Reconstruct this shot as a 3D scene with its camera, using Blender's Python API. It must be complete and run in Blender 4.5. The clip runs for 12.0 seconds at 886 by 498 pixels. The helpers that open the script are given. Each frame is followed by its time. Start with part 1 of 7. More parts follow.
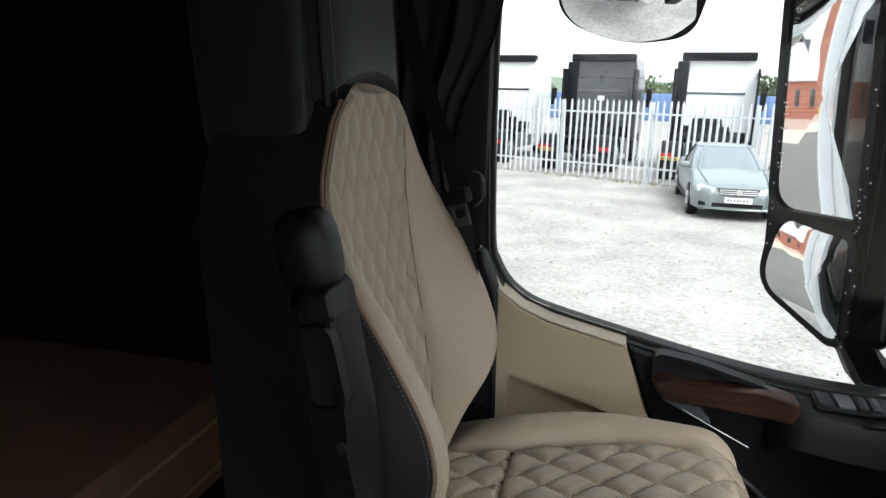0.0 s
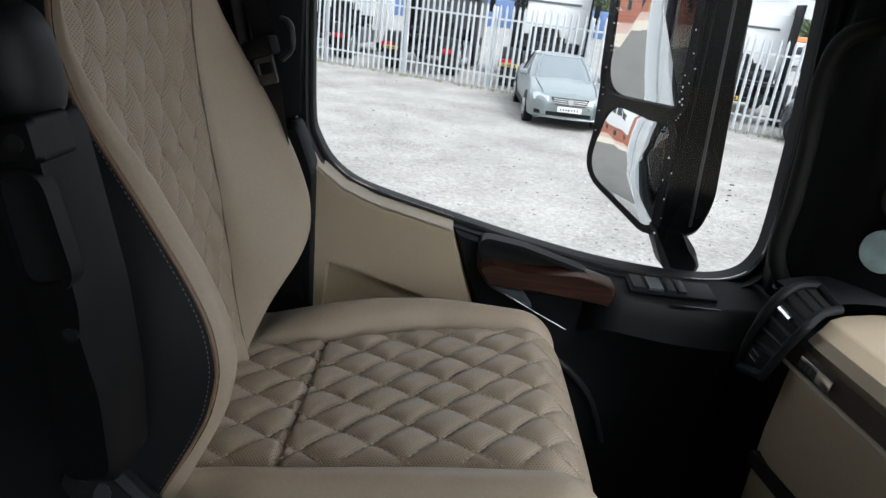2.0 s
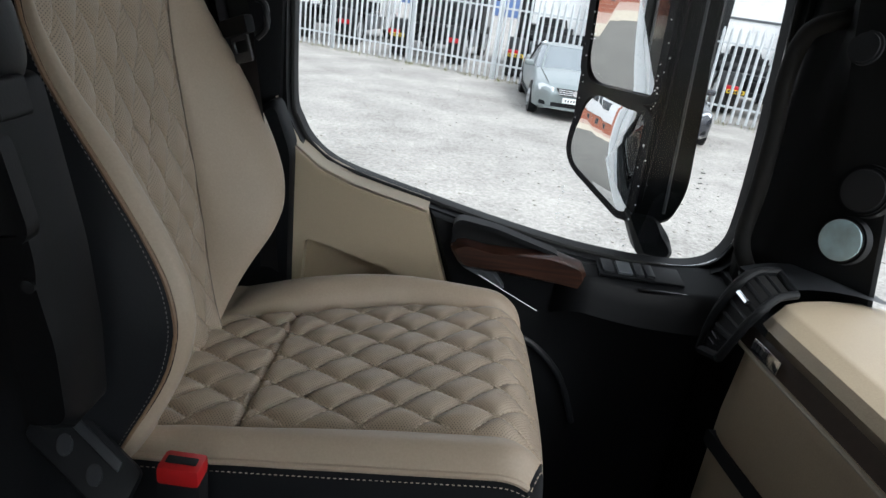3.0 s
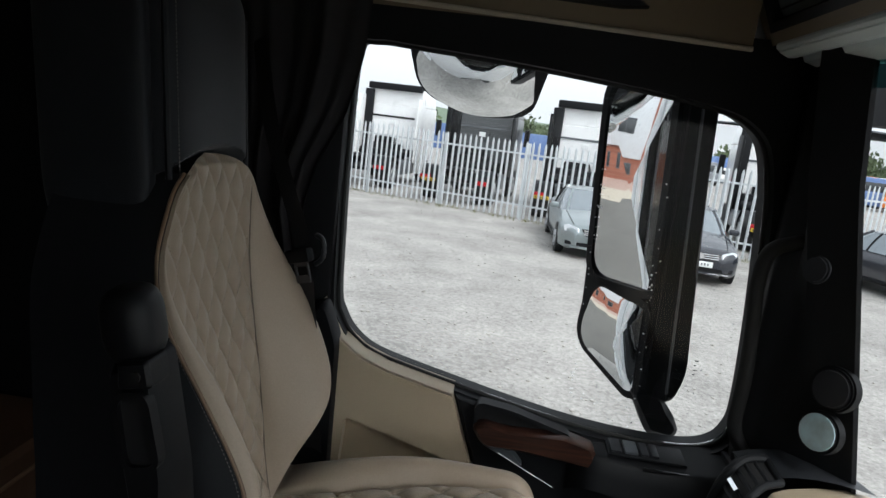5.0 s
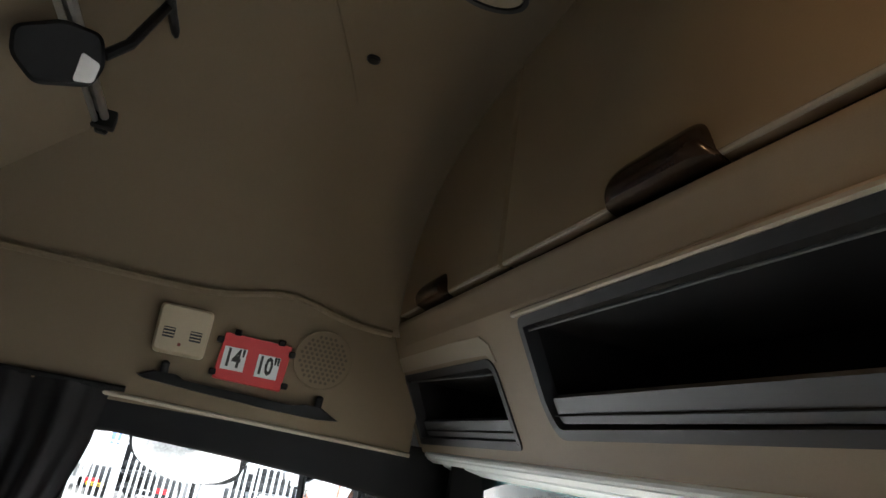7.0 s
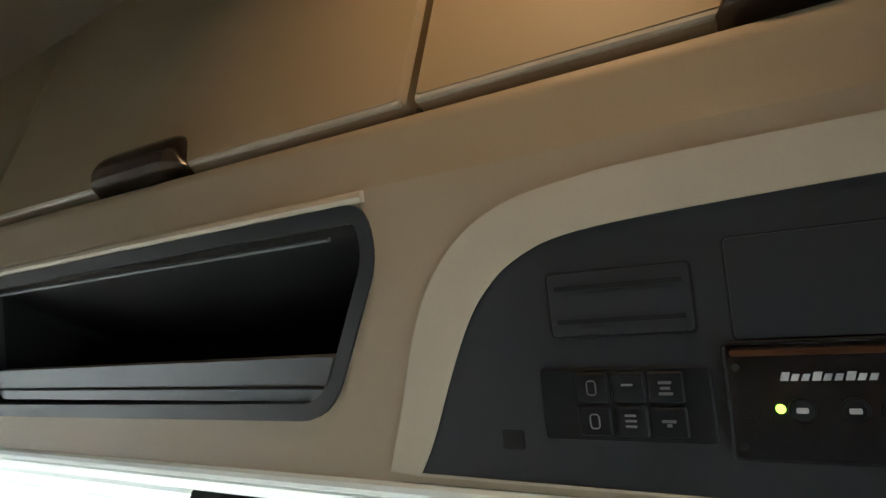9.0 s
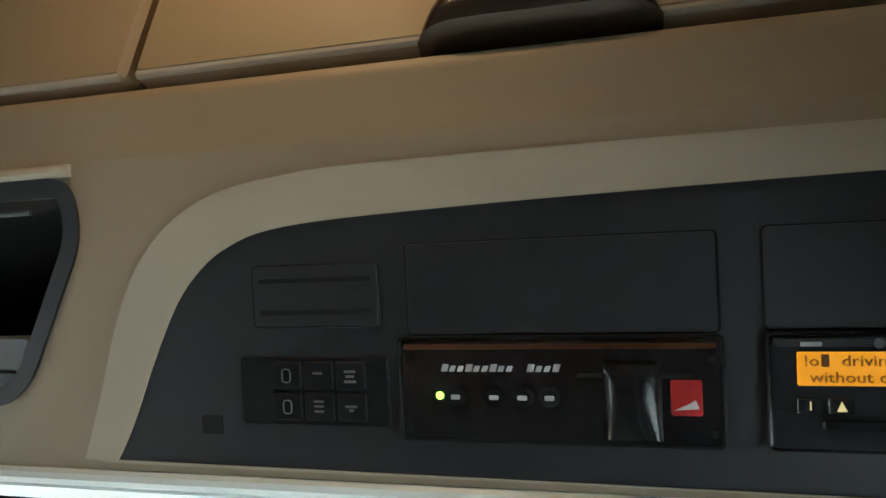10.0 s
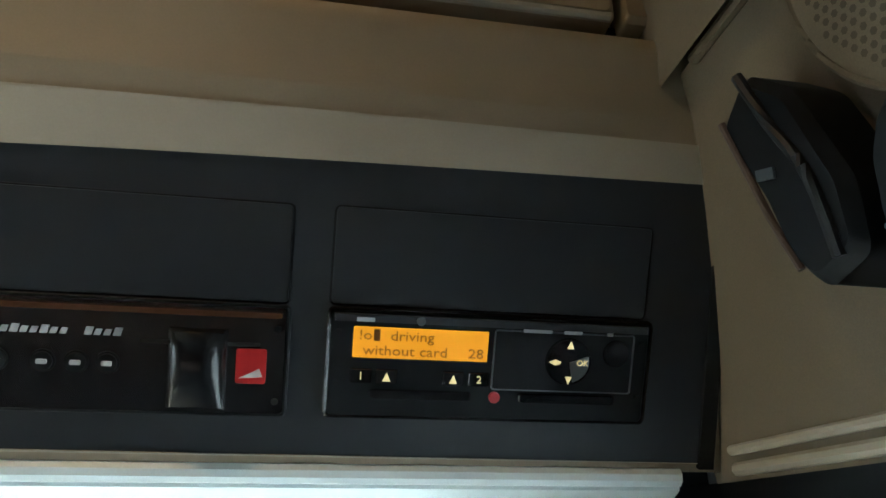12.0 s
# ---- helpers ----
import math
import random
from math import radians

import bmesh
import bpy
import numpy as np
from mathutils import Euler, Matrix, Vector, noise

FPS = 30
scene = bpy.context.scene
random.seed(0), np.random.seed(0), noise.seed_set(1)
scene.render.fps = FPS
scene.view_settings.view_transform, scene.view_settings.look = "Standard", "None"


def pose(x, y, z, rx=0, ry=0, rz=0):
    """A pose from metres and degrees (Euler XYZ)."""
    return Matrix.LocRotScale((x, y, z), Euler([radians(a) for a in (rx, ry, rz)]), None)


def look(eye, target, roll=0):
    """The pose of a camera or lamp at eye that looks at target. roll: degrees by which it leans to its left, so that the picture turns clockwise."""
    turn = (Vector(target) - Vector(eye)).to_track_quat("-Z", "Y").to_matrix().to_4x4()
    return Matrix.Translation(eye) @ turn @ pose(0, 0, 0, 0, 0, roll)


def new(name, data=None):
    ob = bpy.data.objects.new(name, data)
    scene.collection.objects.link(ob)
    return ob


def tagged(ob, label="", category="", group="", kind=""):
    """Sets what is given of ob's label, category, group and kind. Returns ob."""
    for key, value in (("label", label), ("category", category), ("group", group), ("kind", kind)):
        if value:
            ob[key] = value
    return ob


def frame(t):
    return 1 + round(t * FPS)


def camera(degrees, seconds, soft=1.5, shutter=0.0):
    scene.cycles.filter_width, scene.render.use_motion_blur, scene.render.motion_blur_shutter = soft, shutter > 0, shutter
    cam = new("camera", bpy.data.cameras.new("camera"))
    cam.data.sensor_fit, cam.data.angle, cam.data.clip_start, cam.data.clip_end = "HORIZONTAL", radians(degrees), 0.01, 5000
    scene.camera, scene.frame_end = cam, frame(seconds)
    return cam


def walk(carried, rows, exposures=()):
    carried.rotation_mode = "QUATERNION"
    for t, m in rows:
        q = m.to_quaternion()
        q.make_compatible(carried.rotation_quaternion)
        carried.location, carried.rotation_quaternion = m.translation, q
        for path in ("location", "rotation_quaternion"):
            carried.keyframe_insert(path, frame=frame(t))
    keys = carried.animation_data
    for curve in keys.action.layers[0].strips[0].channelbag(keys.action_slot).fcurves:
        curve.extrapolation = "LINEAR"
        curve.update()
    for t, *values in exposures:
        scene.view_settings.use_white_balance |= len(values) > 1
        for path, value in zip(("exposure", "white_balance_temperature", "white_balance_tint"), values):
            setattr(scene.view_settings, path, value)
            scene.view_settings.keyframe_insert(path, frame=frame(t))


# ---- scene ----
cam = camera(68.7, 12.0)
PATH = [
    (0, (0.503, -0.126, 1.35), (0.015, 1.753, 0.869), 1.3),
    (0.5, (0.512, -0.091, 1.315), (0.148, 1.805, 0.796), 1.9),
    (1, (0.522, -0.052, 1.293), (0.311, 1.856, 0.73), 2.4),
    (1.5, (0.511, -0.03, 1.266), (0.402, 1.87, 0.652), 3.3),
    (2, (0.525, -0.034, 1.285), (0.546, 1.827, 0.554), 6.9),
    (2.5, (0.552, -0.04, 1.283), (0.572, 1.81, 0.523), 7.9),
    (2.7, (0.562, -0.049, 1.283), (0.587, 1.8, 0.52), 8.2),
    (4.3, (0.593, -0.117, 1.355), (0.511, 1.759, 0.667), 7.2),
    (4.5, (0.596, -0.129, 1.372), (0.512, 1.759, 0.717), 7.0),
    (5, (0.573, -0.192, 1.428), (0.441, 1.766, 1.045), 7.0),
    (5.5, (0.548, -0.287, 1.461), (0.62, 1.71, 1.534), 8.4),
    (6, (0.502, -0.347, 1.561), (0.806, 1.602, 1.888), 9.8),
    (6.5, (0.501, -0.415, 1.594), (0.872, 1.482, 2.109), 10.0),
    (6.7, (0.496, -0.45, 1.592), (0.935, 1.414, 2.17), 9.9),
    (8.3, (0.535, -0.584, 1.575), (1.674, 0.871, 2.339), 11.8),
    (8.5, (0.543, -0.595, 1.572), (1.748, 0.783, 2.378), 12.0),
    (9, (0.552, -0.639, 1.554), (2.01, 0.399, 2.444), 9.8),
    (9.5, (0.555, -0.672, 1.55), (2.184, 0.034, 2.472), 5.9),
    (10, (0.549, -0.707, 1.564), (2.276, -0.229, 2.451), 4.6),
    (10.5, (0.542, -0.747, 1.57), (2.331, -0.566, 2.445), 3.5),
    (11, (0.532, -0.78, 1.579), (2.333, -0.835, 2.447), 1.9),
    (11.5, (0.545, -0.799, 1.58), (2.35, -0.993, 2.421), 1.0),
    (12, (0.556, -0.802, 1.573), (2.36, -1.108, 2.38), -0.2),
]
EXPOSURES = [(0.0, 1.55, 6280, 3), (0.5, 1.4, 6260, 3), (1.0, 1.2, 6230, 4), (1.5, 1.15, 6200, 6), (2.0, 1.25, 6130, 6), (2.5, 1.25, 6130, 6), (4.5, 1.2, 6150, 6), (5.0, 0.9, 6220, 6), (5.5, 0.75, 6320, 7), (6.0, 1.15, 6300, 8), (6.5, 2.1, 6250, 8), (8.3, 3.95, 6150, 1), (9.0, 3.88, 5900, -1), (10.0, 3.8, 5630, -5), (11.0, 3.95, 5440, -7), (12.0, 4.0, 5330, -8)]
walk(cam, [(t, look(eye, target, roll)) for t, eye, target, roll in PATH], EXPOSURES)

# ---------------------------------------------------------------- exposure, world, sun
world = bpy.data.worlds.new("overcast_sky")
scene.world = world
world.use_nodes = True
wn, wl = world.node_tree.nodes, world.node_tree.links
sky = wn.new("ShaderNodeTexSky")
sky.sky_type, sky.sun_disc = "NISHITA", False
sky.sun_elevation, sky.sun_rotation = radians(48), radians(140)
sky.air_density, sky.dust_density, sky.ozone_density = 1.0, 6.0, 1.0
soft_sky = wn.new("ShaderNodeHueSaturation")
soft_sky.inputs["Saturation"].default_value = 0.25
wl.new(sky.outputs[0], soft_sky.inputs["Color"])
cloud = wn.new("ShaderNodeMix")          # an even overcast veil over the sky
cloud.data_type = "RGBA"
cloud.inputs[0].default_value = 0.6
cloud.inputs[7].default_value = (5.4, 5.6, 5.9, 1)
wl.new(soft_sky.outputs[0], cloud.inputs[6])
wl.new(cloud.outputs[2], wn["Background"].inputs["Color"])
wn["Background"].inputs["Strength"].default_value = 0.15

sun_data = bpy.data.lights.new("sun", "SUN")
sun_data.energy, sun_data.angle, sun_data.color = 0.8, radians(25), (1.0, 0.99, 0.98)
sun_lamp = new("sun", sun_data)
sun_lamp.matrix_world = look((10, -8, 20), (0, 0, 0))

GROUND = -1.2
FLOOR = 0.30
WALL = 0.917          # inner face of the passenger side wall
RIGHT = -1.064         # inner face of the driver side wall
GLASS = 1.0           # plane of the passenger door glass

# ---------------------------------------------------------------- materials
MATS = {}


def mat(name, color, rough=0.6, metal=0.0, var=0.12, grain=60.0, bump=0.15, blotch=4.0, coat=0.0, spread=0.0):
    """A surface with fine grain, slow blotches and a little relief."""
    if name in MATS:
        return MATS[name]
    m = bpy.data.materials.new(name)
    m.use_nodes = True
    n, l = m.node_tree.nodes, m.node_tree.links
    b = n["Principled BSDF"]
    tc = n.new("ShaderNodeTexCoord")
    fine, slow = n.new("ShaderNodeTexNoise"), n.new("ShaderNodeTexNoise")
    fine.inputs["Scale"].default_value, slow.inputs["Scale"].default_value = grain, blotch
    fine.inputs["Detail"].default_value, slow.inputs["Detail"].default_value = 3.0, 4.0
    for t in (fine, slow):
        l.new(tc.outputs["Object"], t.inputs["Vector"])
    add = n.new("ShaderNodeMath")
    add.operation = "ADD"
    l.new(fine.outputs["Fac"], add.inputs[0])
    l.new(slow.outputs["Fac"], add.inputs[1])
    ramp = n.new("ShaderNodeMapRange")
    ramp.inputs["From Min"].default_value, ramp.inputs["From Max"].default_value = 0.6, 1.4
    ramp.inputs["To Min"].default_value, ramp.inputs["To Max"].default_value = 1.0 - var, 1.0 + var
    l.new(add.outputs[0], ramp.inputs["Value"])
    hue = n.new("ShaderNodeHueSaturation")
    hue.inputs["Color"].default_value = (*color, 1)
    value = ramp.outputs[0]
    if spread:
        info = n.new("ShaderNodeObjectInfo")
        wide = n.new("ShaderNodeMapRange")
        wide.inputs["To Min"].default_value, wide.inputs["To Max"].default_value = 1 - spread, 1 + spread
        l.new(info.outputs["Random"], wide.inputs["Value"])
        mul = n.new("ShaderNodeMath")
        mul.operation = "MULTIPLY"
        l.new(value, mul.inputs[0])
        l.new(wide.outputs[0], mul.inputs[1])
        value = mul.outputs[0]
    l.new(value, hue.inputs["Value"])
    l.new(hue.outputs[0], b.inputs["Base Color"])
    b.inputs["Metallic"].default_value = metal
    rr = n.new("ShaderNodeMapRange")
    rr.inputs["To Min"].default_value, rr.inputs["To Max"].default_value = max(0.02, rough - 0.08), min(1.0, rough + 0.08)
    l.new(slow.outputs["Fac"], rr.inputs["Value"])
    l.new(rr.outputs[0], b.inputs["Roughness"])
    if coat:
        b.inputs["Coat Weight"].default_value = coat
        b.inputs["Coat Roughness"].default_value = 0.08
    if bump:
        bp = n.new("ShaderNodeBump")
        bp.inputs["Strength"].default_value = bump
        bp.inputs["Distance"].default_value = 0.25 / grain
        l.new(fine.outputs["Fac"], bp.inputs["Height"])
        l.new(bp.outputs[0], b.inputs["Normal"])
    MATS[name] = m
    return m


def leather(name, color, holes=0.0, rough=0.5, upright=False):
    """Grained hide; holes > 0 adds rows of small perforations (holes per metre)."""
    m = mat(name, color, rough, 0, 0.10, 420.0, 0.25, 7.0)
    n, l = m.node_tree.nodes, m.node_tree.links
    b = n["Principled BSDF"]
    b.inputs["Sheen Weight"].default_value = 0.08
    if holes:
        tc = n.new("ShaderNodeTexCoord")
        v = n.new("ShaderNodeTexVoronoi")
        v.voronoi_dimensions = "2D"
        v.inputs["Scale"].default_value, v.inputs["Randomness"].default_value = holes, 0.0
        turn = n.new("ShaderNodeMapping")
        if upright:
            flip = n.new("ShaderNodeMapping")
            flip.inputs["Rotation"].default_value = (0, radians(90), 0)
            l.new(tc.outputs["Object"], flip.inputs[0])
            l.new(flip.outputs[0], turn.inputs[0])
        else:
            l.new(tc.outputs["Object"], turn.inputs[0])
        turn.inputs["Rotation"].default_value = (0, 0, radians(45))
        l.new(turn.outputs[0], v.inputs["Vector"])
        r = n.new("ShaderNodeMapRange")
        r.inputs["From Min"].default_value, r.inputs["From Max"].default_value = 0.14, 0.28
        l.new(v.outputs["Distance"], r.inputs["Value"])
        bp = n.new("ShaderNodeBump")
        bp.inputs["Strength"].default_value, bp.inputs["Distance"].default_value = 0.35, 0.0006
        l.new(r.outputs[0], bp.inputs["Height"])
        l.new(b.inputs["Normal"].links[0].from_socket, bp.inputs["Normal"])
        l.new(bp.outputs[0], b.inputs["Normal"])
        mix = n.new("ShaderNodeMix")
        mix.data_type, mix.blend_type = "RGBA", "MULTIPLY"
        mix.inputs[0].default_value = 1.0
        shade = n.new("ShaderNodeMapRange")
        shade.inputs["To Min"].default_value = 0.34
        l.new(r.outputs[0], shade.inputs["Value"])
        l.new(b.inputs["Base Color"].links[0].from_socket, mix.inputs[6])
        l.new(shade.outputs[0], mix.inputs[7])
        l.new(mix.outputs[2], b.inputs["Base Color"])
    return m


def wood(name):
    m = mat(name, (0.16, 0.065, 0.03), 0.35, 0, 0.2, 90.0, 0.05, 10.0, 0.4)
    n, l = m.node_tree.nodes, m.node_tree.links
    b = n["Principled BSDF"]
    tc, mp, w = n.new("ShaderNodeTexCoord"), n.new("ShaderNodeMapping"), n.new("ShaderNodeTexNoise")
    mp.inputs["Scale"].default_value = (6, 60, 90)
    w.inputs["Scale"].default_value, w.inputs["Detail"].default_value = 2.0, 6.0
    l.new(tc.outputs["Object"], mp.inputs[0])
    l.new(mp.outputs[0], w.inputs["Vector"])
    cr = n.new("ShaderNodeValToRGB")
    cr.color_ramp.elements[0].color, cr.color_ramp.elements[1].color = (0.013, 0.005, 0.0035, 1), (0.055, 0.021, 0.012, 1)
    cr.color_ramp.elements[0].position, cr.color_ramp.elements[1].position = 0.35, 0.7
    l.new(w.outputs["Fac"], cr.inputs[0])
    l.new(cr.outputs[0], b.inputs["Base Color"])
    return m


def glass(name, color=(1, 1, 1), rough=0.0, ior=1.25):
    m = bpy.data.materials.new(name)
    m.use_nodes = True
    n, l = m.node_tree.nodes, m.node_tree.links
    n.remove(n["Principled BSDF"])
    clear, gloss, mix, fr = n.new("ShaderNodeBsdfTransparent"), n.new("ShaderNodeBsdfGlossy"), n.new("ShaderNodeMixShader"), n.new("ShaderNodeFresnel")
    clear.inputs[0].default_value = (*color, 1)
    gloss.inputs["Roughness"].default_value = rough
    fr.inputs["IOR"].default_value = ior
    l.new(fr.outputs[0], mix.inputs[0])
    l.new(clear.outputs[0], mix.inputs[1])
    l.new(gloss.outputs[0], mix.inputs[2])
    l.new(mix.outputs[0], n["Material Output"].inputs[0])
    return m


def glow(name, color, strength):
    m = bpy.data.materials.new(name)
    m.use_nodes = True
    b = m.node_tree.nodes["Principled BSDF"]
    b.inputs["Base Color"].default_value = (*[c * 0.5 for c in color], 1)
    b.inputs["Emission Color"].default_value = (*color, 1)
    b.inputs["Emission Strength"].default_value = strength
    return m


BEIGE_LEATHER = leather("beige_leather", (0.375, 0.298, 0.222))
BEIGE_QUILT = leather("beige_perforated_leather", (0.375, 0.298, 0.222), 420.0)
BACK_QUILT = leather("beige_perforated_backrest_leather", (0.375, 0.298, 0.222), 420.0, upright=True)
BLACK_LEATHER = leather("black_leather", (0.006, 0.0068, 0.0085), rough=0.5)
BLACK_LEATHER.node_tree.nodes["Principled BSDF"].inputs["Specular IOR Level"].default_value = 0.3
GREY_LEATHER = leather("grey_leather", (0.011, 0.0125, 0.0148), rough=0.55)
THREAD = mat("pale_thread", (0.52, 0.43, 0.33), 0.8, bump=0)
LEATHER_THREAD = mat("beige_thread", (0.43, 0.345, 0.26), 0.8, bump=0)
GREY_THREAD = mat("grey_thread", (0.15, 0.14, 0.13), 0.8, bump=0)
BEIGE_TRIM = mat("beige_plastic", (0.47, 0.385, 0.27), 0.55, 0, 0.06, 700.0, 0.2, 5.0)
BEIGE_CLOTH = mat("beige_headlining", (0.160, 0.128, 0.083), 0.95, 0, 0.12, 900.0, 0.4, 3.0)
# the beige plastic again, darkened for the dim light up at the shelf
SHADED_BEIGE = mat("shaded_beige_plastic", (0.29, 0.235, 0.16), 0.55, 0, 0.06, 700.0, 0.2, 5.0)
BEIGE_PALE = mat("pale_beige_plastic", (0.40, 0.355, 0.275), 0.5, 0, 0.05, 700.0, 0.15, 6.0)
DASH_BEIGE = leather("dashboard_beige", (0.36, 0.29, 0.20), rough=0.5)
# pale trim whose cool brightness from the windscreen is put into the colour
PALE_GREY = mat("daylit_pale_trim", (0.74, 0.82, 0.83), 0.4, 0, 0.05, 700.0, 0.12, 6.0)
BLACK_PLASTIC = mat("black_plastic", (0.007, 0.0077, 0.009), 0.58, 0, 0.15, 800.0, 0.2, 8.0)
DARK_PLASTIC = mat("dark_grey_plastic", (0.0155, 0.0172, 0.0205), 0.48, 0, 0.12, 800.0, 0.2, 8.0)
GREY_PLASTIC = mat("grey_plastic", (0.085, 0.095, 0.105), 0.4, 0, 0.1, 800.0, 0.15, 8.0)
BLACK_GLOSS = mat("black_gloss", (0.008, 0.008, 0.009), 0.24, 0, 0.1, 300.0, 0.02, 8.0)
RUBBER = mat("black_rubber", (0.01, 0.01, 0.01), 0.75, 0, 0.2, 200.0, 0.2)
# near-black that paints the shade inside recesses, gaps, slots and holes
VOID = mat("recess_shade_black", (0.004, 0.004, 0.0045), 0.9, 0, 0.1, 200.0, 0.05)
CHROME = mat("chrome", (0.75, 0.76, 0.78), 0.18, 1.0, 0.05, 80.0, 0)
ALU = mat("aluminium", (0.55, 0.56, 0.57), 0.38, 1.0, 0.08, 200.0, 0.05)
WOOD = wood("walnut_trim")
RED = mat("red_plastic", (0.42, 0.010, 0.012), 0.45, 0, 0.06, 300.0, 0.08)
PAPER = mat("white_label", (0.60, 0.61, 0.62), 0.6, 0, 0.04, 200.0, 0.02)
INK = mat("black_ink", (0.012, 0.012, 0.014), 0.6, 0, 0.05, 200.0, 0)
WHITE_INK = mat("white_print", (0.42, 0.43, 0.44), 0.5, 0, 0.05, 200.0, 0)
CREAM = mat("cream_plastic", (0.36, 0.305, 0.21), 0.45, 0, 0.05, 300.0, 0.06)
CLOTH_DARK = mat("black_curtain_cloth", (0.012, 0.011, 0.012), 0.95, 0, 0.3, 500.0, 0.5, 12.0)
WEBBING = mat("black_webbing", (0.02, 0.02, 0.022), 0.7, 0, 0.2, 900.0, 0.4)
BUNK_CLOTH = mat("brown_bunk_cloth", (0.16, 0.085, 0.05), 0.95, 0, 0.25, 500.0, 0.4, 9.0)
WHITE_PAINT = mat("white_paint", (0.78, 0.79, 0.80), 0.25, 0, 0.05, 30.0, 0.02, 2.0, 0.5)
for _m in (BLACK_LEATHER, GREY_LEATHER, BLACK_PLASTIC):
    _m.node_tree.nodes["Principled BSDF"].inputs["Specular IOR Level"].default_value = 0.2
WINDOW_CLEAR = glass("window_glass")
SCREEN_CLEAR = glass("windscreen_glass", ior=1.06)
TINT = glass("teal_tinted_glass", (0.16, 0.42, 0.42))
MIRROR = bpy.data.materials.new("mirror_silver")
MIRROR.use_nodes = True
MIRROR.node_tree.nodes["Principled BSDF"].inputs["Metallic"].default_value = 1.0
MIRROR.node_tree.nodes["Principled BSDF"].inputs["Roughness"].default_value = 0.015
MIRROR.node_tree.nodes["Principled BSDF"].inputs["Base Color"].default_value = (0.88, 0.9, 0.9, 1)

# ---------------------------------------------------------------- mesh helpers


def empty(name, label, category, group="", at=(0, 0, 0)):
    ob = new(name)
    ob.empty_display_size = 0.05
    ob.location = at
    return tagged(ob, label, category, group)


def mesh_object(name, bm, material, smooth=True):
    bmesh.ops.recalc_face_normals(bm, faces=bm.faces[:])
    me = bpy.data.meshes.new(name)
    bm.to_mesh(me)
    bm.free()
    me.materials.append(material)
    if smooth:
        me.shade_smooth()
        me.set_sharp_from_angle(angle=radians(35))
    return new(name, me)


def part(name, bm, material, parent, label="", smooth=True):
    """One mesh object under a thing or a part; the mesh is in world coordinates when the parent stands at the origin."""
    ob = mesh_object(name, bm, material, smooth)
    ob.parent = parent
    if label:
        ob["label"] = label
    return ob


def single(name, bm, material, label, category, group="", kind="", smooth=True):
    return tagged(mesh_object(name, bm, material, smooth), label, category, group, kind)


def joined(*bms):
    out = bmesh.new()
    for b in bms:
        me = bpy.data.meshes.new("tmp")
        b.to_mesh(me)
        b.free()
        out.from_mesh(me)
        bpy.data.meshes.remove(me)
    return out


def moved(bm, m):
    bm.transform(m)
    return bm


def box(x0, x1, y0, y1, z0, z1, r=0.0, seg=2):
    bm = bmesh.new()
    bmesh.ops.create_cube(bm, size=1.0)
    bm.transform(Matrix.Translation(((x0 + x1) / 2, (y0 + y1) / 2, (z0 + z1) / 2)) @ Matrix.Diagonal((abs(x1 - x0), abs(y1 - y0), abs(z1 - z0), 1)))
    if r:
        bmesh.ops.bevel(bm, geom=bm.edges[:], offset=r, segments=seg, profile=0.6, affect="EDGES")
    return bm


def cyl(a, b, r, r2=None, seg=20, bevel=0.0):
    """A round bar from a to b."""
    a, b = Vector(a), Vector(b)
    bm = bmesh.new()
    bmesh.ops.create_cone(bm, cap_ends=True, segments=seg, radius1=r, radius2=r if r2 is None else r2, depth=(b - a).length)
    if bevel:
        rims = [e for e in bm.edges if abs(e.verts[0].co.z - e.verts[1].co.z) < 1e-6]
        bmesh.ops.bevel(bm, geom=rims, offset=bevel, segments=2, affect="EDGES")
    bm.transform(Matrix.Translation((a + b) / 2) @ (b - a).to_track_quat("Z", "Y").to_matrix().to_4x4())
    return bm


def grid(nu, nv, fn, close_u=False):
    """A sheet of nu x nv quads through fn(u, v), u and v from 0 to 1."""
    bm = bmesh.new()
    rows = [[bm.verts.new(fn(i / nu, j / nv)) for j in range(nv + 1)] for i in range(nu if close_u else nu + 1)]
    for i in range(nu):
        for j in range(nv):
            a, b = rows[i], rows[(i + 1) % len(rows)]
            bm.faces.new((a[j], b[j], b[j + 1], a[j + 1]))
    return bm


def tube(points, r, seg=8, closed=False):
    """A round cord along points."""
    pts = [Vector(p) for p in points]
    n = len(pts)
    bm = bmesh.new()
    rings = []
    for i, p in enumerate(pts):
        a = pts[(i - 1) % n] if (closed or i) else p
        b = pts[(i + 1) % n] if (closed or i < n - 1) else p
        d = (b - a).normalized()
        side = d.cross(Vector((0.13, 0.29, 0.95))).normalized()
        up = side.cross(d)
        rings.append([bm.verts.new(p + r * (math.cos(k * math.tau / seg) * side + math.sin(k * math.tau / seg) * up)) for k in range(seg)])
    for i in range(n if closed else n - 1):
        a, b = rings[i], rings[(i + 1) % n]
        for k in range(seg):
            bm.faces.new((a[k], a[(k + 1) % seg], b[(k + 1) % seg], b[k]))
    if not closed:
        bm.faces.new(rings[0])
        bm.faces.new(rings[-1])
    return bm


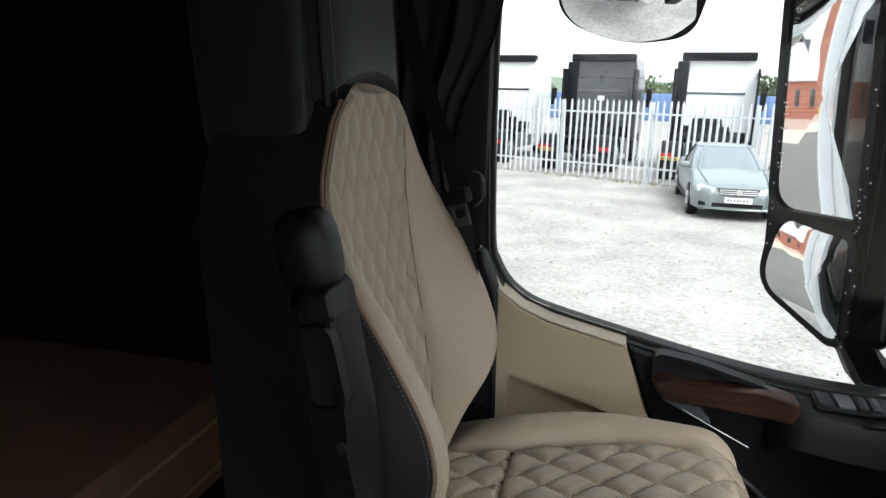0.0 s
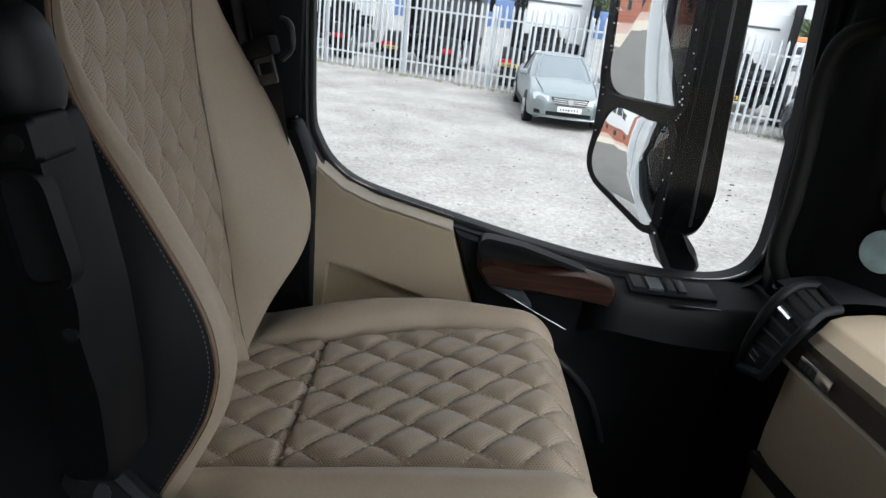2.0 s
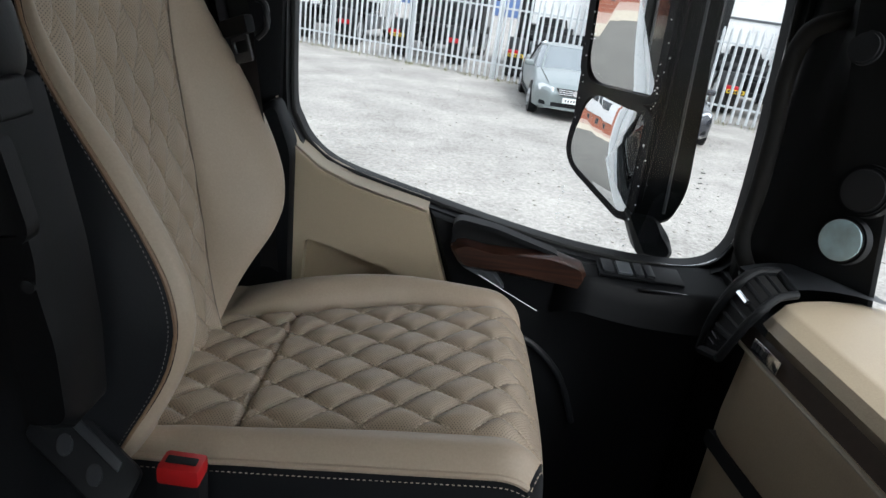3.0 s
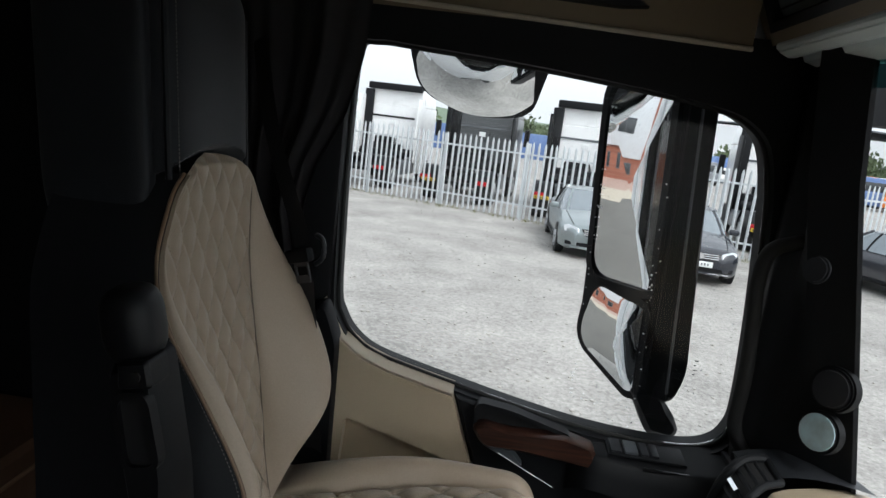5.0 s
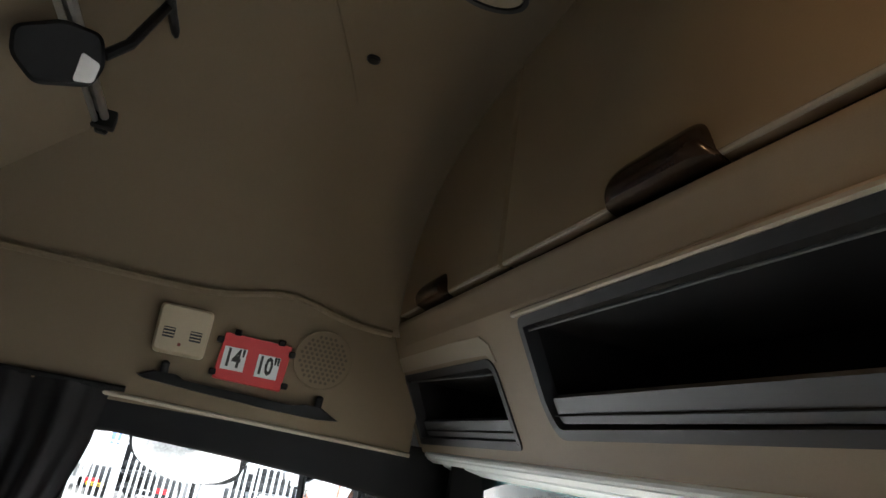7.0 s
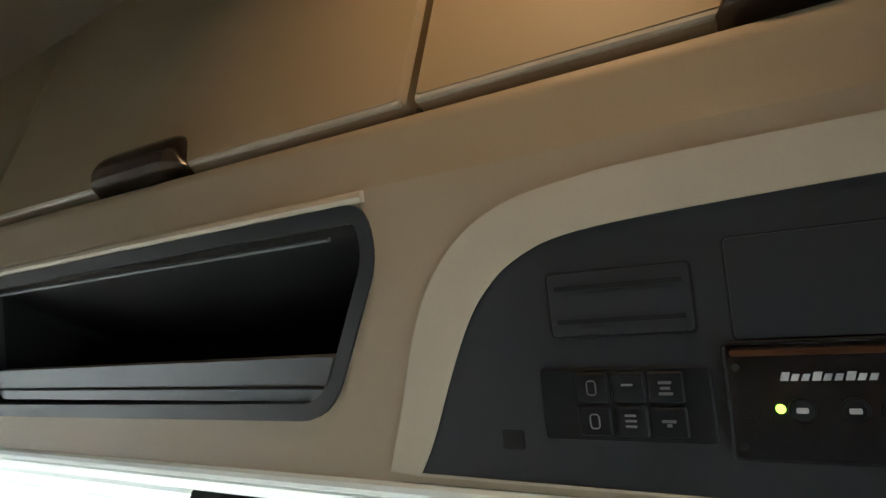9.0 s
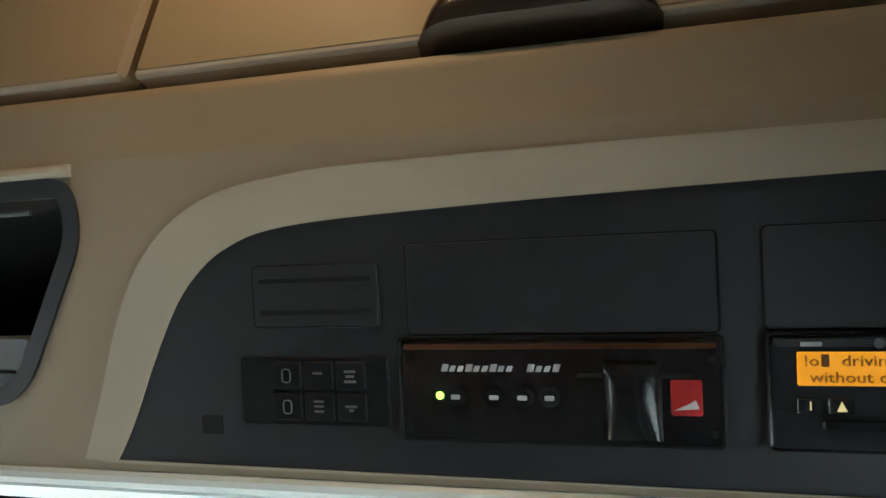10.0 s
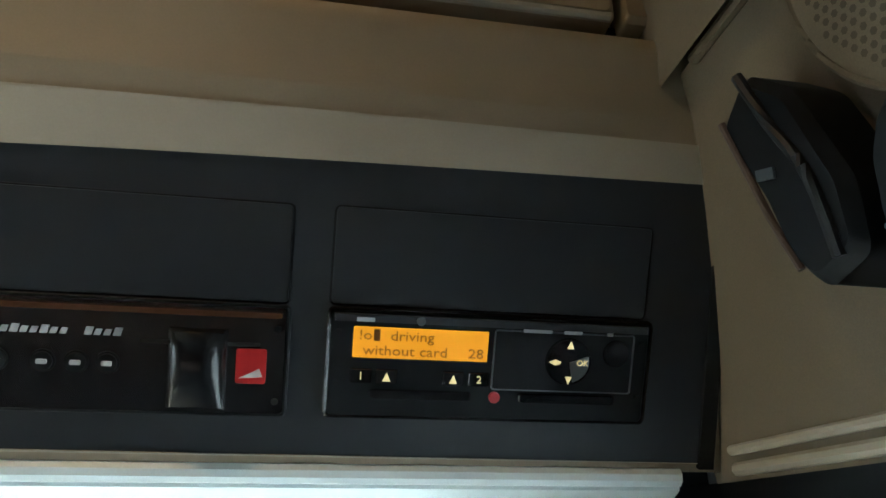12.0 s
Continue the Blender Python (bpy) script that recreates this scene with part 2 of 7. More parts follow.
def smooth_line(points, n=40, closed=False):
    """Points along a soft curve through the given ones."""
    pts = [Vector(p) for p in points]
    m = len(pts)
    out = []
    spans = m if closed else m - 1
    for k in range(n + (0 if closed else 1)):
        s = k / n * spans
        i = min(int(s), spans - 1)
        t = s - i
        p0, p1, p2, p3 = (pts[(i + o) % m] if closed else pts[max(0, min(m - 1, i + o))] for o in (-1, 0, 1, 2))
        out.append(0.5 * ((2 * p1) + (p2 - p0) * t + (2 * p0 - 5 * p1 + 4 * p2 - p3) * t * t + (3 * p1 - p0 - 3 * p2 + p3) * t ** 3))
    return out


def rounded(corners, r=0.02, seg=6):
    """A flat outline with rounded corners; corners are 2D, r one radius or one for each."""
    out, n = [], len(corners)
    for i, c in enumerate(corners):
        rad = r[i] if isinstance(r, (list, tuple)) else r
        p, a, b = Vector(c), Vector(corners[i - 1]), Vector(corners[(i + 1) % n])
        da, db = (a - p), (b - p)
        k = min(rad, da.length * 0.49, db.length * 0.49)
        s, e = p + da.normalized() * k, p + db.normalized() * k
        for j in range(seg + 1):
            t = j / seg
            out.append(s * (1 - t) ** 2 + p * (2 * t * (1 - t)) + e * t * t)
    return out


def plate(outline, place, back, front, bevel=0.0):
    """A slab: outline in 2D, place(a, b, depth) to 3D, from depth back to front, with an eased front rim."""
    bm = bmesh.new()
    c = sum((Vector(p) for p in outline), Vector((0, 0))) / len(outline)
    inner = [p + (c - p).normalized() * bevel for p in map(Vector, outline)]
    loops = [(outline, back), (outline, front - (bevel if front > back else -bevel)), (inner, front)] if bevel else [(outline, back), (outline, front)]
    rings = [[bm.verts.new(place(p[0], p[1], d)) for p in line] for line, d in loops]
    n = len(outline)
    for a, b in zip(rings, rings[1:]):
        for k in range(n):
            bm.faces.new((a[k], a[(k + 1) % n], b[(k + 1) % n], b[k]))
    bm.faces.new(rings[0])
    bm.faces.new(rings[-1])
    return bm


def ring(inner, outer, place, back, front):
    """A frame between two outlines with the same number of points."""
    bm = bmesh.new()
    rings = [[bm.verts.new(place(p[0], p[1], d)) for p in line] for line, d in ((inner, back), (inner, front), (outer, front), (outer, back))]
    n = len(inner)
    for a, b in ((0, 1), (1, 2), (2, 3), (3, 0)):
        for k in range(n):
            bm.faces.new((rings[a][k], rings[a][(k + 1) % n], rings[b][(k + 1) % n], rings[b][k]))
    return bm


def around(inner, x0, x1, y0, y1):
    """An outline on a rectangle, point for point outside the inner one."""
    c = sum((Vector(p) for p in inner), Vector((0, 0))) / len(inner)
    out = []
    for p in map(Vector, inner):
        d = p - c
        k = min(((x1 if d.x > 0 else x0) - c.x) / d.x if abs(d.x) > 1e-9 else 1e9, ((y1 if d.y > 0 else y0) - c.y) / d.y if abs(d.y) > 1e-9 else 1e9)
        out.append(c + d * k)
    for corner in ((x0, y0), (x0, y1), (x1, y0), (x1, y1)):
        k = min(range(len(out)), key=lambda i: (out[i] - Vector(corner)).length)
        out[k] = Vector(corner)
    return out


def grown(outline, d):
    """The outline moved outwards by d."""
    pts = [Vector(p) for p in outline]
    n = len(pts)
    area = sum(pts[i - 1].x * pts[i].y - pts[i].x * pts[i - 1].y for i in range(n))
    out = []
    for i, p in enumerate(pts):
        t = (pts[(i + 1) % n] - pts[i - 1]).normalized()
        out.append(p + Vector((t.y, -t.x)) * (d if area > 0 else -d))
    return out


def words(text, size, m, extrude=0.0004, bold=0.0):
    """Lettering as a mesh, lying in the pose m's x-y plane."""
    cu = bpy.data.curves.new("text", "FONT")
    cu.body, cu.size, cu.extrude, cu.align_x, cu.align_y, cu.resolution_u = text, size, extrude, "CENTER", "CENTER", 2
    cu.offset = bold
    ob = bpy.data.objects.new("text", cu)
    me = bpy.data.meshes.new_from_object(ob)
    bm = bmesh.new()
    bm.from_mesh(me)
    bm.transform(m)
    bpy.data.objects.remove(ob)
    bpy.data.meshes.remove(me)
    bpy.data.curves.remove(cu)
    return bm


def lerp(x, table):
    """A broken line through (x, y) pairs."""
    xs, ys = zip(*table)
    return float(np.interp(x, xs, ys))


def facing(origin, right, up):
    """A pose whose x is right, y is up and z points out."""
    r, u = Vector(right).normalized(), Vector(up).normalized()
    o = r.cross(u)
    m = Matrix((r, u, o)).transposed().to_4x4()
    return Matrix.Translation(origin) @ m


def side(x, z, d):
    """Depth measured into the cab from the passenger side glass."""
    return (x, GLASS - d, z)

# ---------------------------------------------------------------- cab shell
WINDOW = [p.to_2d() for p in smooth_line([(x, z, 0) for x, z in (
    (0.305, 1.08), (0.316, 1.045), (0.336, 1.013), (0.37, 0.986), (0.42, 0.968), (0.54, 0.94), (0.67, 0.912), (0.80, 0.89),
    (0.92, 0.880), (1.00, 0.882), (1.045, 0.896), (1.068, 0.925), (1.075, 0.97), (1.07, 1.10), (1.058, 1.25), (1.045, 1.37),
    (1.024, 1.45), (0.985, 1.488), (0.93, 1.506), (0.80, 1.523), (0.60, 1.54), (0.42, 1.55), (0.335, 1.552), (0.302, 1.53),
    (0.297, 1.35), (0.30, 1.2))], 104, True)]


def wall_y(z):
    """The upper side wall leans in a little towards the roof."""
    return WALL + 0.008 - 0.16 * (z - 1.60)


def on_wall(x, z, d):
    return (x, wall_y(z) - d, z)


# floor, rear wall and the walls below the windows
single("floor", box(-1.0, 1.15, RIGHT - 0.03, 1.0, FLOOR - 0.05, FLOOR), RUBBER, "black rubber cab floor mat, in deep shadow", "floor", kind="structure")
single("wall_rear", box(-1.06, -1.0, RIGHT - 0.03, 1.0, FLOOR - 0.05, 2.32), BEIGE_CLOTH, "beige fabric rear wall of the cab", "wall", kind="structure")
def upper_wall(u, v):
    """Leans in, but stands upright where it meets the front shelf."""
    x, z = -1.0 + 1.95 * u, 1.605 + 0.245 * min(1.0, v / 0.9)
    front = min(1.0, max(0.0, (x - 0.79) / 0.08))
    y = on_wall(x, z, 0.006 * math.sin(math.pi * min(1.0, v / 0.9)))[1] + 0.155 * (z - 1.60) * front
    if v > 0.9:
        y, z = min(y, 0.886), z + 0.006
    return (x, y, z)


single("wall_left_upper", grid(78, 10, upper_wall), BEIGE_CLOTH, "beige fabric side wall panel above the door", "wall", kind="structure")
single("trim_wall_edge", tube([on_wall(0.30 + 0.65 * k / 30, 1.617 - 0.018 * k / 30, 0.003) for k in range(31)], 0.0045), BEIGE_PALE, "pale edge strip along the side wall's foot", "trim", kind="structure")
single("wall_left_rear", box(-1.0, 0.22, 0.955, 0.995, FLOOR, 1.61), BLACK_PLASTIC, "dark side wall behind the door", "wall", kind="structure")

single("wall_right_lower", ring(WINDOW, around(WINDOW, -1.0, 1.13, FLOOR, 1.606), lambda x, z, d: (x, RIGHT - 0.012 - d, z), 0.0, 0.033), BLACK_PLASTIC, "black door and frame by the driver's seat", "wall", kind="structure")
drivers_window = single("window_2", plate(WINDOW, lambda x, z, d: (x, RIGHT - 0.028 - d, z), 0.0, 0.004), WINDOW_CLEAR, "clear window in the driver's door", "window", kind="structure")
drivers_window.visible_shadow = False
part("window_seal", tube([(p.x, RIGHT - 0.014, p.y) for p in grown(WINDOW, -0.002)], 0.005, 8, True), RUBBER, drivers_window)
single("trim_right_edge", joined(tube([(-0.5 + 1.47 * k / 20, RIGHT - 0.004, 1.624) for k in range(21)], 0.0035), tube([(-0.5 + 1.47 * k / 20, RIGHT - 0.006, 1.612) for k in range(21)], 0.0045)), BEIGE_PALE, "pale edge strip along the side wall's foot", "trim", kind="structure")
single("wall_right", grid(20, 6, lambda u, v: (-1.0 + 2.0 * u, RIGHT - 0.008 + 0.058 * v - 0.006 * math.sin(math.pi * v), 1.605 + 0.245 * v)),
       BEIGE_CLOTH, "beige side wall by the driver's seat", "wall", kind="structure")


def roof_z(y):
    return lerp(abs(y + 0.055), ((0.0, 2.262), (0.36, 2.245), (0.55, 2.222), (0.68, 2.19), (0.80, 2.135), (0.88, 2.06), (0.93, 1.96), (0.945, 1.84)))


def roof_point(u, v):
    a = -1 + 2 * v
    a = math.copysign(1 - (1 - abs(a)) ** 1.6, a)
    y = -0.055 + 0.945 * a
    bulge = 0.012 * math.exp(-((u * 1.9 - 1.0 - 0.62) / 0.13) ** 2) * (1 if y > 0.8 else 0)
    return (-1.0 + 1.90 * u, y - bulge, roof_z(y))


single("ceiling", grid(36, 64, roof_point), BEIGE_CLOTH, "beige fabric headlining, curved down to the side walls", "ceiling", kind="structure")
single("trim_ceiling_crease", tube([(-0.9 + 1.75 * k / 40, 0.884 - 0.012 * math.exp(-((-0.9 + 1.75 * k / 40 - 0.62) / 0.1) ** 2), 1.843 + 0.03 * math.exp(-((-0.9 + 1.75 * k / 40 - 0.62) / 0.1) ** 2)) for k in range(41)], 0.008), BEIGE_CLOTH, "soft fabric seam between side wall and headlining", "trim", kind="structure")
single("trim_ceiling_crease_right", tube([(-0.9 + 1.75 * k / 20, RIGHT + 0.052, 1.846) for k in range(21)], 0.004), BEIGE_CLOTH, "soft fabric seam between side wall and headlining", "trim", kind="structure")
single("trim_ceiling_seam", tube([(0.50 + 0.13 * k / 8, 0.30 + 0.30 * k / 8, roof_z(0.30 + 0.30 * k / 8) - 0.001) for k in range(9)], 0.002), BEIGE_CLOTH, "thin seam in the headlining", "trim", kind="structure")
for bx, by in ((0.622, 0.475), (0.19, 0.80)):
    z = roof_z(by)
    single("roof_stud", moved(cyl((0, 0, -0.004), (0, 0, 0.004), 0.012, bevel=0.002), Matrix.Translation((bx, by, z - 0.002))), DARK_PLASTIC, "dark round plastic stud in the headlining", "stud", "headlining studs")

# warm roof lamp
oval = [Vector((0.05 * math.cos(k * math.tau / 28), 0.03 * math.sin(k * math.tau / 28))) for k in range(28)]
LENS = glow("lamp_lens_lit", (1.0, 0.42, 0.12), 0.12)
for lx, ly, watts in ((0.735, 0.24, 0.0), (0.52, -0.45, 0.085)):
    lz = roof_z(ly)
    lamp_thing = empty("ceiling_lamp", "small oval ceiling lamp in the headlining, lit warm orange" if watts else "small oval ceiling lamp in the headlining, unlit", "ceiling lamp", "roof lamps")
    part("bezel", ring(oval, grown(oval, 0.008), lambda a, b, d: (lx + a, ly + b, lz - d), -0.005, 0.008), DARK_PLASTIC, lamp_thing)
    part("lens", plate(oval, lambda a, b, d: (lx + a, ly + b, lz - d), -0.004, 0.006, 0.003), LENS if watts else CREAM, lamp_thing, "glowing orange lens" if watts else "")
    if not watts:
        continue
    lamp_data = bpy.data.lights.new("ceiling_lamp_light", "AREA")
    lamp_data.shape, lamp_data.size, lamp_data.energy, lamp_data.color = "DISK", 0.06, watts, (1.0, 0.56, 0.26)
    lamp_data.spread = radians(115)
    new("ceiling_lamp_light", lamp_data).matrix_world = look((lx, ly, lz - 0.012), (0.87, -0.48, 1.97))

# ---------------------------------------------------------------- passenger door with its window
door = tagged(empty("door_1", "closed cab door with beige and black panels, wood trim and a large window", "door"), kind="structure")
part("door_frame", ring(WINDOW, around(WINDOW, 0.20, 1.13, 0.80, 1.622), side, -0.03, 0.045), BLACK_PLASTIC, door, "black window frame")
part("window_seal", tube([side(p.x, p.y, 0.02) for p in grown(WINDOW, -0.002)], 0.005, 8, True), RUBBER, door)
window_pane = part("window_pane", plate(WINDOW, side, 0.0, 0.004), WINDOW_CLEAR, door, "clear glass with rain drops")
window_pane.visible_shadow = False
random.seed(5)
drops = bmesh.new()
for _ in range(170):
    x, z = random.uniform(0.75, 1.05), random.uniform(0.9, 1.5)
    s = random.uniform(0.0008, 0.0021)
    bmesh.ops.create_icosphere(drops, subdivisions=1, radius=s, matrix=Matrix.Translation((x, GLASS + 0.002, z)) @ Matrix.Diagonal((1, 0.4, random.uniform(1, 1.8), 1)))
rain = part("rain_drops", drops, glass("water", (0.93, 0.95, 0.96), 0.02), window_pane, "scattered rain drops")
rain["kind"] = "stuff"
mark = joined(*[box(0.985, 0.989 + 0.003 * (k % 2), GLASS - 0.006, GLASS - 0.0045, 1.022 + 0.009 * k, 1.0235 + 0.009 * k) for k in range(4)])
part("glass_marking", mark, INK, window_pane, "small dark etched marking")

PANEL_TOP = [(0.293, 1.085), (0.305, 1.055), (0.33, 1.014), (0.37, 0.984), (0.42, 0.965), (0.485, 0.95), (0.548, 0.936)]
PANEL = PANEL_TOP + [(0.572, 0.87), (0.598, 0.80), (0.62, 0.62), (0.30, 0.62), (0.315, 0.80), (0.322, 0.95)]
pocket = rounded([(0.352, 0.866), (0.38, 0.860), (0.55, 0.812), (0.555, 0.77), (0.345, 0.74)], 0.012)


def with_pocket(outline, hole):
    """Both outlines with one point for every corner of either, as seen from the middle of the hole."""
    c = sum((Vector(p) for p in hole), Vector((0, 0))) / len(hole)
    angles = sorted({round(math.atan2(p[1] - c.y, p[0] - c.x), 5) for p in list(outline) + list(hole)})

    def reach(line, a):
        d, best = Vector((math.cos(a), math.sin(a))), 0.0
        for p, q in zip(line, list(line[1:]) + [line[0]]):
            p, e = Vector(p) - c, Vector(q) - Vector(p)
            det = e.x * d.y - e.y * d.x
            if abs(det) > 1e-12:
                w, r = (p.y * d.x - p.x * d.y) / det, (e.x * p.y - e.y * p.x) / det
                if -1e-4 <= w <= 1.0001 and r > best:
                    best = r
        return c + d * best
    return [reach(hole, a) for a in angles], [reach(outline, a) for a in angles]


hole_line, panel_line = with_pocket(PANEL, pocket)
middle = Vector((0.45, 0.82))
part("beige_panel", joined(ring(hole_line, [p + (middle - p).normalized() * 0.004 for p in panel_line], side, 0.02, 0.075),
                           ring([p + (middle - p).normalized() * 0.004 for p in panel_line], panel_line, side, 0.02, 0.0735)), BEIGE_TRIM, door, "beige moulded panel below the window's rear")
part("sill", grid(24, 6, lambda u, v: side(lerp(u, tuple(zip([k / 6 for k in range(7)], [p[0] for p in PANEL_TOP]))), lerp(u, tuple(zip([k / 6 for k in range(7)], [p[1] for p in PANEL_TOP]))) + 0.006 - 0.003 * v, 0.007 + 0.060 * v)), BEIGE_TRIM, door, "beige sill under the glass")
part("storage_pocket", plate(grown(pocket, 0.004), side, 0.030, 0.049), BEIGE_TRIM, door, "beige storage pocket")
BLACK_TOP = [(0.553, 0.934), (0.67, 0.906), (0.80, 0.885), (0.92, 0.874), (1.00, 0.875), (1.09, 0.885)]
part("black_panel", plate([Vector(p) for p in BLACK_TOP + [(1.11, 0.80), (1.11, FLOOR + 0.02), (0.63, FLOOR + 0.02), (0.625, 0.62), (0.602, 0.80), (0.577, 0.87)]], side, 0.015, 0.062, 0.008), BLACK_PLASTIC, door, "black plastic lower panel")
grip = rounded([(0.598, 0.93), (0.66, 0.922), (0.765, 0.893), (0.772, 0.878), (0.60, 0.884)], 0.012)
part("grip_rim", ring(grip, grown(grip, 0.007), side, 0.05, 0.078), BLACK_PLASTIC, door)
part("grip_recess", plate(grip, side, 0.05, 0.066), VOID, door, "dark grip recess")
bar = rounded([(0.590, 0.893), (0.612, 0.902), (0.65, 0.895), (0.76, 0.899), (0.815, 0.884), (0.825, 0.85), (0.70, 0.857), (0.61, 0.864)], 0.008)
part("wood_trim", plate(bar, side, 0.055, 0.098, 0.008), WOOD, door, "polished brown walnut strip")
part("pull_handle", plate(rounded([(0.612, 0.858), (0.668, 0.855), (0.692, 0.826), (0.675, 0.829)], 0.003, 3), side, 0.06, 0.082, 0.003), GREY_PLASTIC, door, "grey door release")
part("release_edge", tube([side(x, z, 0.083) for x, z in ((0.645, 0.846), (0.70, 0.819), (0.752, 0.795))], 0.0006), ALU, door, "thin bright metal edge")


def ledge(u, v):
    x = 0.775 + 0.315 * u
    z = 0.885 - 0.012 * math.sin(math.pi * min(1.0, u * 1.1)) + 0.004 * u
    z -= 0.035 * max(0.0, 1 - u / 0.16) ** 2
    return (x, 0.98 - (0.088 + 0.045 * u - 0.04 * max(0.0, 1 - u / 0.16) ** 2) * v, z + 0.008 - 0.016 * v - 0.05 * max(0.0, v - 0.82) ** 1.5 * 14)


part("sill_ledge", joined(grid(24, 14, ledge), grid(24, 4, lambda u, v: (0.775 + 0.315 * u, ledge(u, 1.0)[1] + 0.05 * v, ledge(u, 1.0)[2] - 0.006 * v))), BLACK_PLASTIC, door, "dark sill ledge with the window switches")
plate_m = facing((0.910, 0.938, 0.879), (1, -0.02, 0.0), (0, 1, 0.10))
sw = part("switch_plate", moved(box(-0.070, 0.070, -0.027, 0.027, 0, 0.005, 0.002), plate_m), BLACK_PLASTIC, door, "black switch plate")
for k, wide in enumerate((0.022, 0.026, 0.016, 0.016)):
    cx = (-0.054, -0.026, -0.002, 0.016)[k]
    part("switch", moved(box(cx - wide / 2, cx + wide / 2 - 0.002, -0.020, 0.020, 0.004, 0.0095, 0.002), plate_m), GREY_PLASTIC if k == 1 else DARK_PLASTIC, sw)
part("sill_slot", box(0.90, 1.00, 0.889, 0.893, 0.868, 0.874, 0.001), BLACK_GLOSS, door)
part("foot_arch", tube(smooth_line([side(x, z, 0.065) for x, z in ((0.70, 0.74), (0.76, 0.72), (0.82, 0.66), (0.86, 0.57))], 16), 0.006), DARK_PLASTIC, door)

# ---------------------------------------------------------------- front corner pillar with its fittings


def screen_x(z):
    return lerp(z, ((0.90, 1.19), (0.99, 1.172), (1.13, 1.143), (1.40, 1.086), (1.55, 1.068), (1.62, 1.06)))


def pillar(u, v):
    z = 0.86 + 0.77 * v
    e = screen_x(z)
    plan = ((1.075, 1.0), (1.062, 0.955), (1.055, 0.92), (1.072, 0.875), (e - 0.05, 0.825), (e - 0.018, 0.795), (e, 0.778), (e + 0.008, 0.779), (e + 0.012, 0.80), (1.155, 0.95), (1.13, 1.02))
    s = u * len(plan)
    i, t = int(s) % len(plan), s - int(s)
    a, b = plan[i], plan[(i + 1) % len(plan)]
    return (a[0] + (b[0] - a[0]) * t, a[1] + (b[1] - a[1]) * t, z)


single("wall_front_pillar", grid(44, 14, pillar, True), BLACK_PLASTIC, "black plastic windscreen pillar trim", "pillar", kind="structure")
single("wall_front_pillar_right", moved(grid(44, 14, pillar, True), Matrix.Translation((0, -0.11, 0)) @ Matrix.Diagonal((1, -1, 1, 1))), BLACK_PLASTIC, "black plastic windscreen pillar trim", "pillar", kind="structure")
handle = empty("grab_bar", "black rubber-covered grab bar on the windscreen pillar", "grab bar")
part("bar", tube(smooth_line([(1.085, 0.862, 1.312), (1.06, 0.872, 1.306), (1.03, 0.886, 1.285), (1.022, 0.89, 1.23), (1.03, 0.89, 1.15), (1.035, 0.89, 1.06), (1.035, 0.89, 0.98), (1.06, 0.888, 0.93)], 40), 0.0125, 12), RUBBER, handle)
part("foot", cyl((1.09, 0.86, 1.314), (1.07, 0.868, 1.308), 0.018, 0.015, bevel=0.003), BLACK_PLASTIC, handle)
part("foot", cyl((1.075, 0.885, 0.915), (1.055, 0.888, 0.935), 0.018, 0.015, bevel=0.003), BLACK_PLASTIC, handle)
N_P = Vector((-0.85, -0.50, 0.12)).normalized()


def disc(center, r, depth, cap=0.003):
    c = Vector(center)
    return cyl(c, c + N_P * depth, r, r * 0.97, 32, cap)


clip_thing = empty("pillar_clip", "black round clip on the windscreen pillar", "clip")
part("post", disc((1.088, 0.822, 1.275), 0.011, 0.02), BLACK_PLASTIC, clip_thing)
part("head", disc(Vector((1.088, 0.822, 1.275)) + N_P * 0.016, 0.022, 0.010), DARK_PLASTIC, clip_thing)
part("arm", tube([(1.085, 0.82, 1.285), (1.088, 0.815, 1.31), (1.10, 0.81, 1.335)], 0.006), BLACK_PLASTIC, clip_thing)
tweet = empty("tweeter", "black round loudspeaker on the windscreen pillar", "loudspeaker")
part("body", disc(Vector((1.125, 0.787, 1.103)) - N_P * 0.012, 0.036, 0.02), BLACK_PLASTIC, tweet)
part("grille", disc(Vector((1.125, 0.787, 1.103)) + N_P * 0.007, 0.030, 0.004, 0.002), DARK_PLASTIC, tweet)
holder = empty("disc_holder", "round black holder with a pale blue paper disc", "paper holder")
part("rim", disc(Vector((1.118, 0.785, 1.032)) - N_P * 0.012, 0.034, 0.02), BLACK_PLASTIC, holder)
PAPER_DISC = mat("pale_blue_paper", (0.55, 0.74, 0.80), 0.35, 0, 0.45, 14.0, 0, 30.0)
part("paper_disc", disc(Vector((1.118, 0.785, 1.032)) + N_P * 0.0075, 0.029, 0.002, 0.0005), PAPER_DISC, holder, "pale blue and white printed paper")

# ---------------------------------------------------------------- windscreen, header and front mirror


def screen(u, v, off=0.0):
    y = 0.80 - 1.71 * u
    z = 0.90 + 0.74 * v
    return (screen_x(z) + 0.10 * (1 - ((y + 0.055) / 0.86) ** 2) + off, y, z)


ws = single("window_1", joined(grid(30, 12, lambda u, v: screen(u, v)), grid(30, 12, lambda u, v: screen(u, v, 0.006))), SCREEN_CLEAR, "large clear windscreen", "windscreen", kind="structure")
ws.visible_shadow = False
band = part("tint_band", grid(30, 4, lambda u, v: screen(u, 0.87 + 0.12 * v, -0.003)), TINT, ws, "teal tinted strip along the top")
band.visible_shadow = False


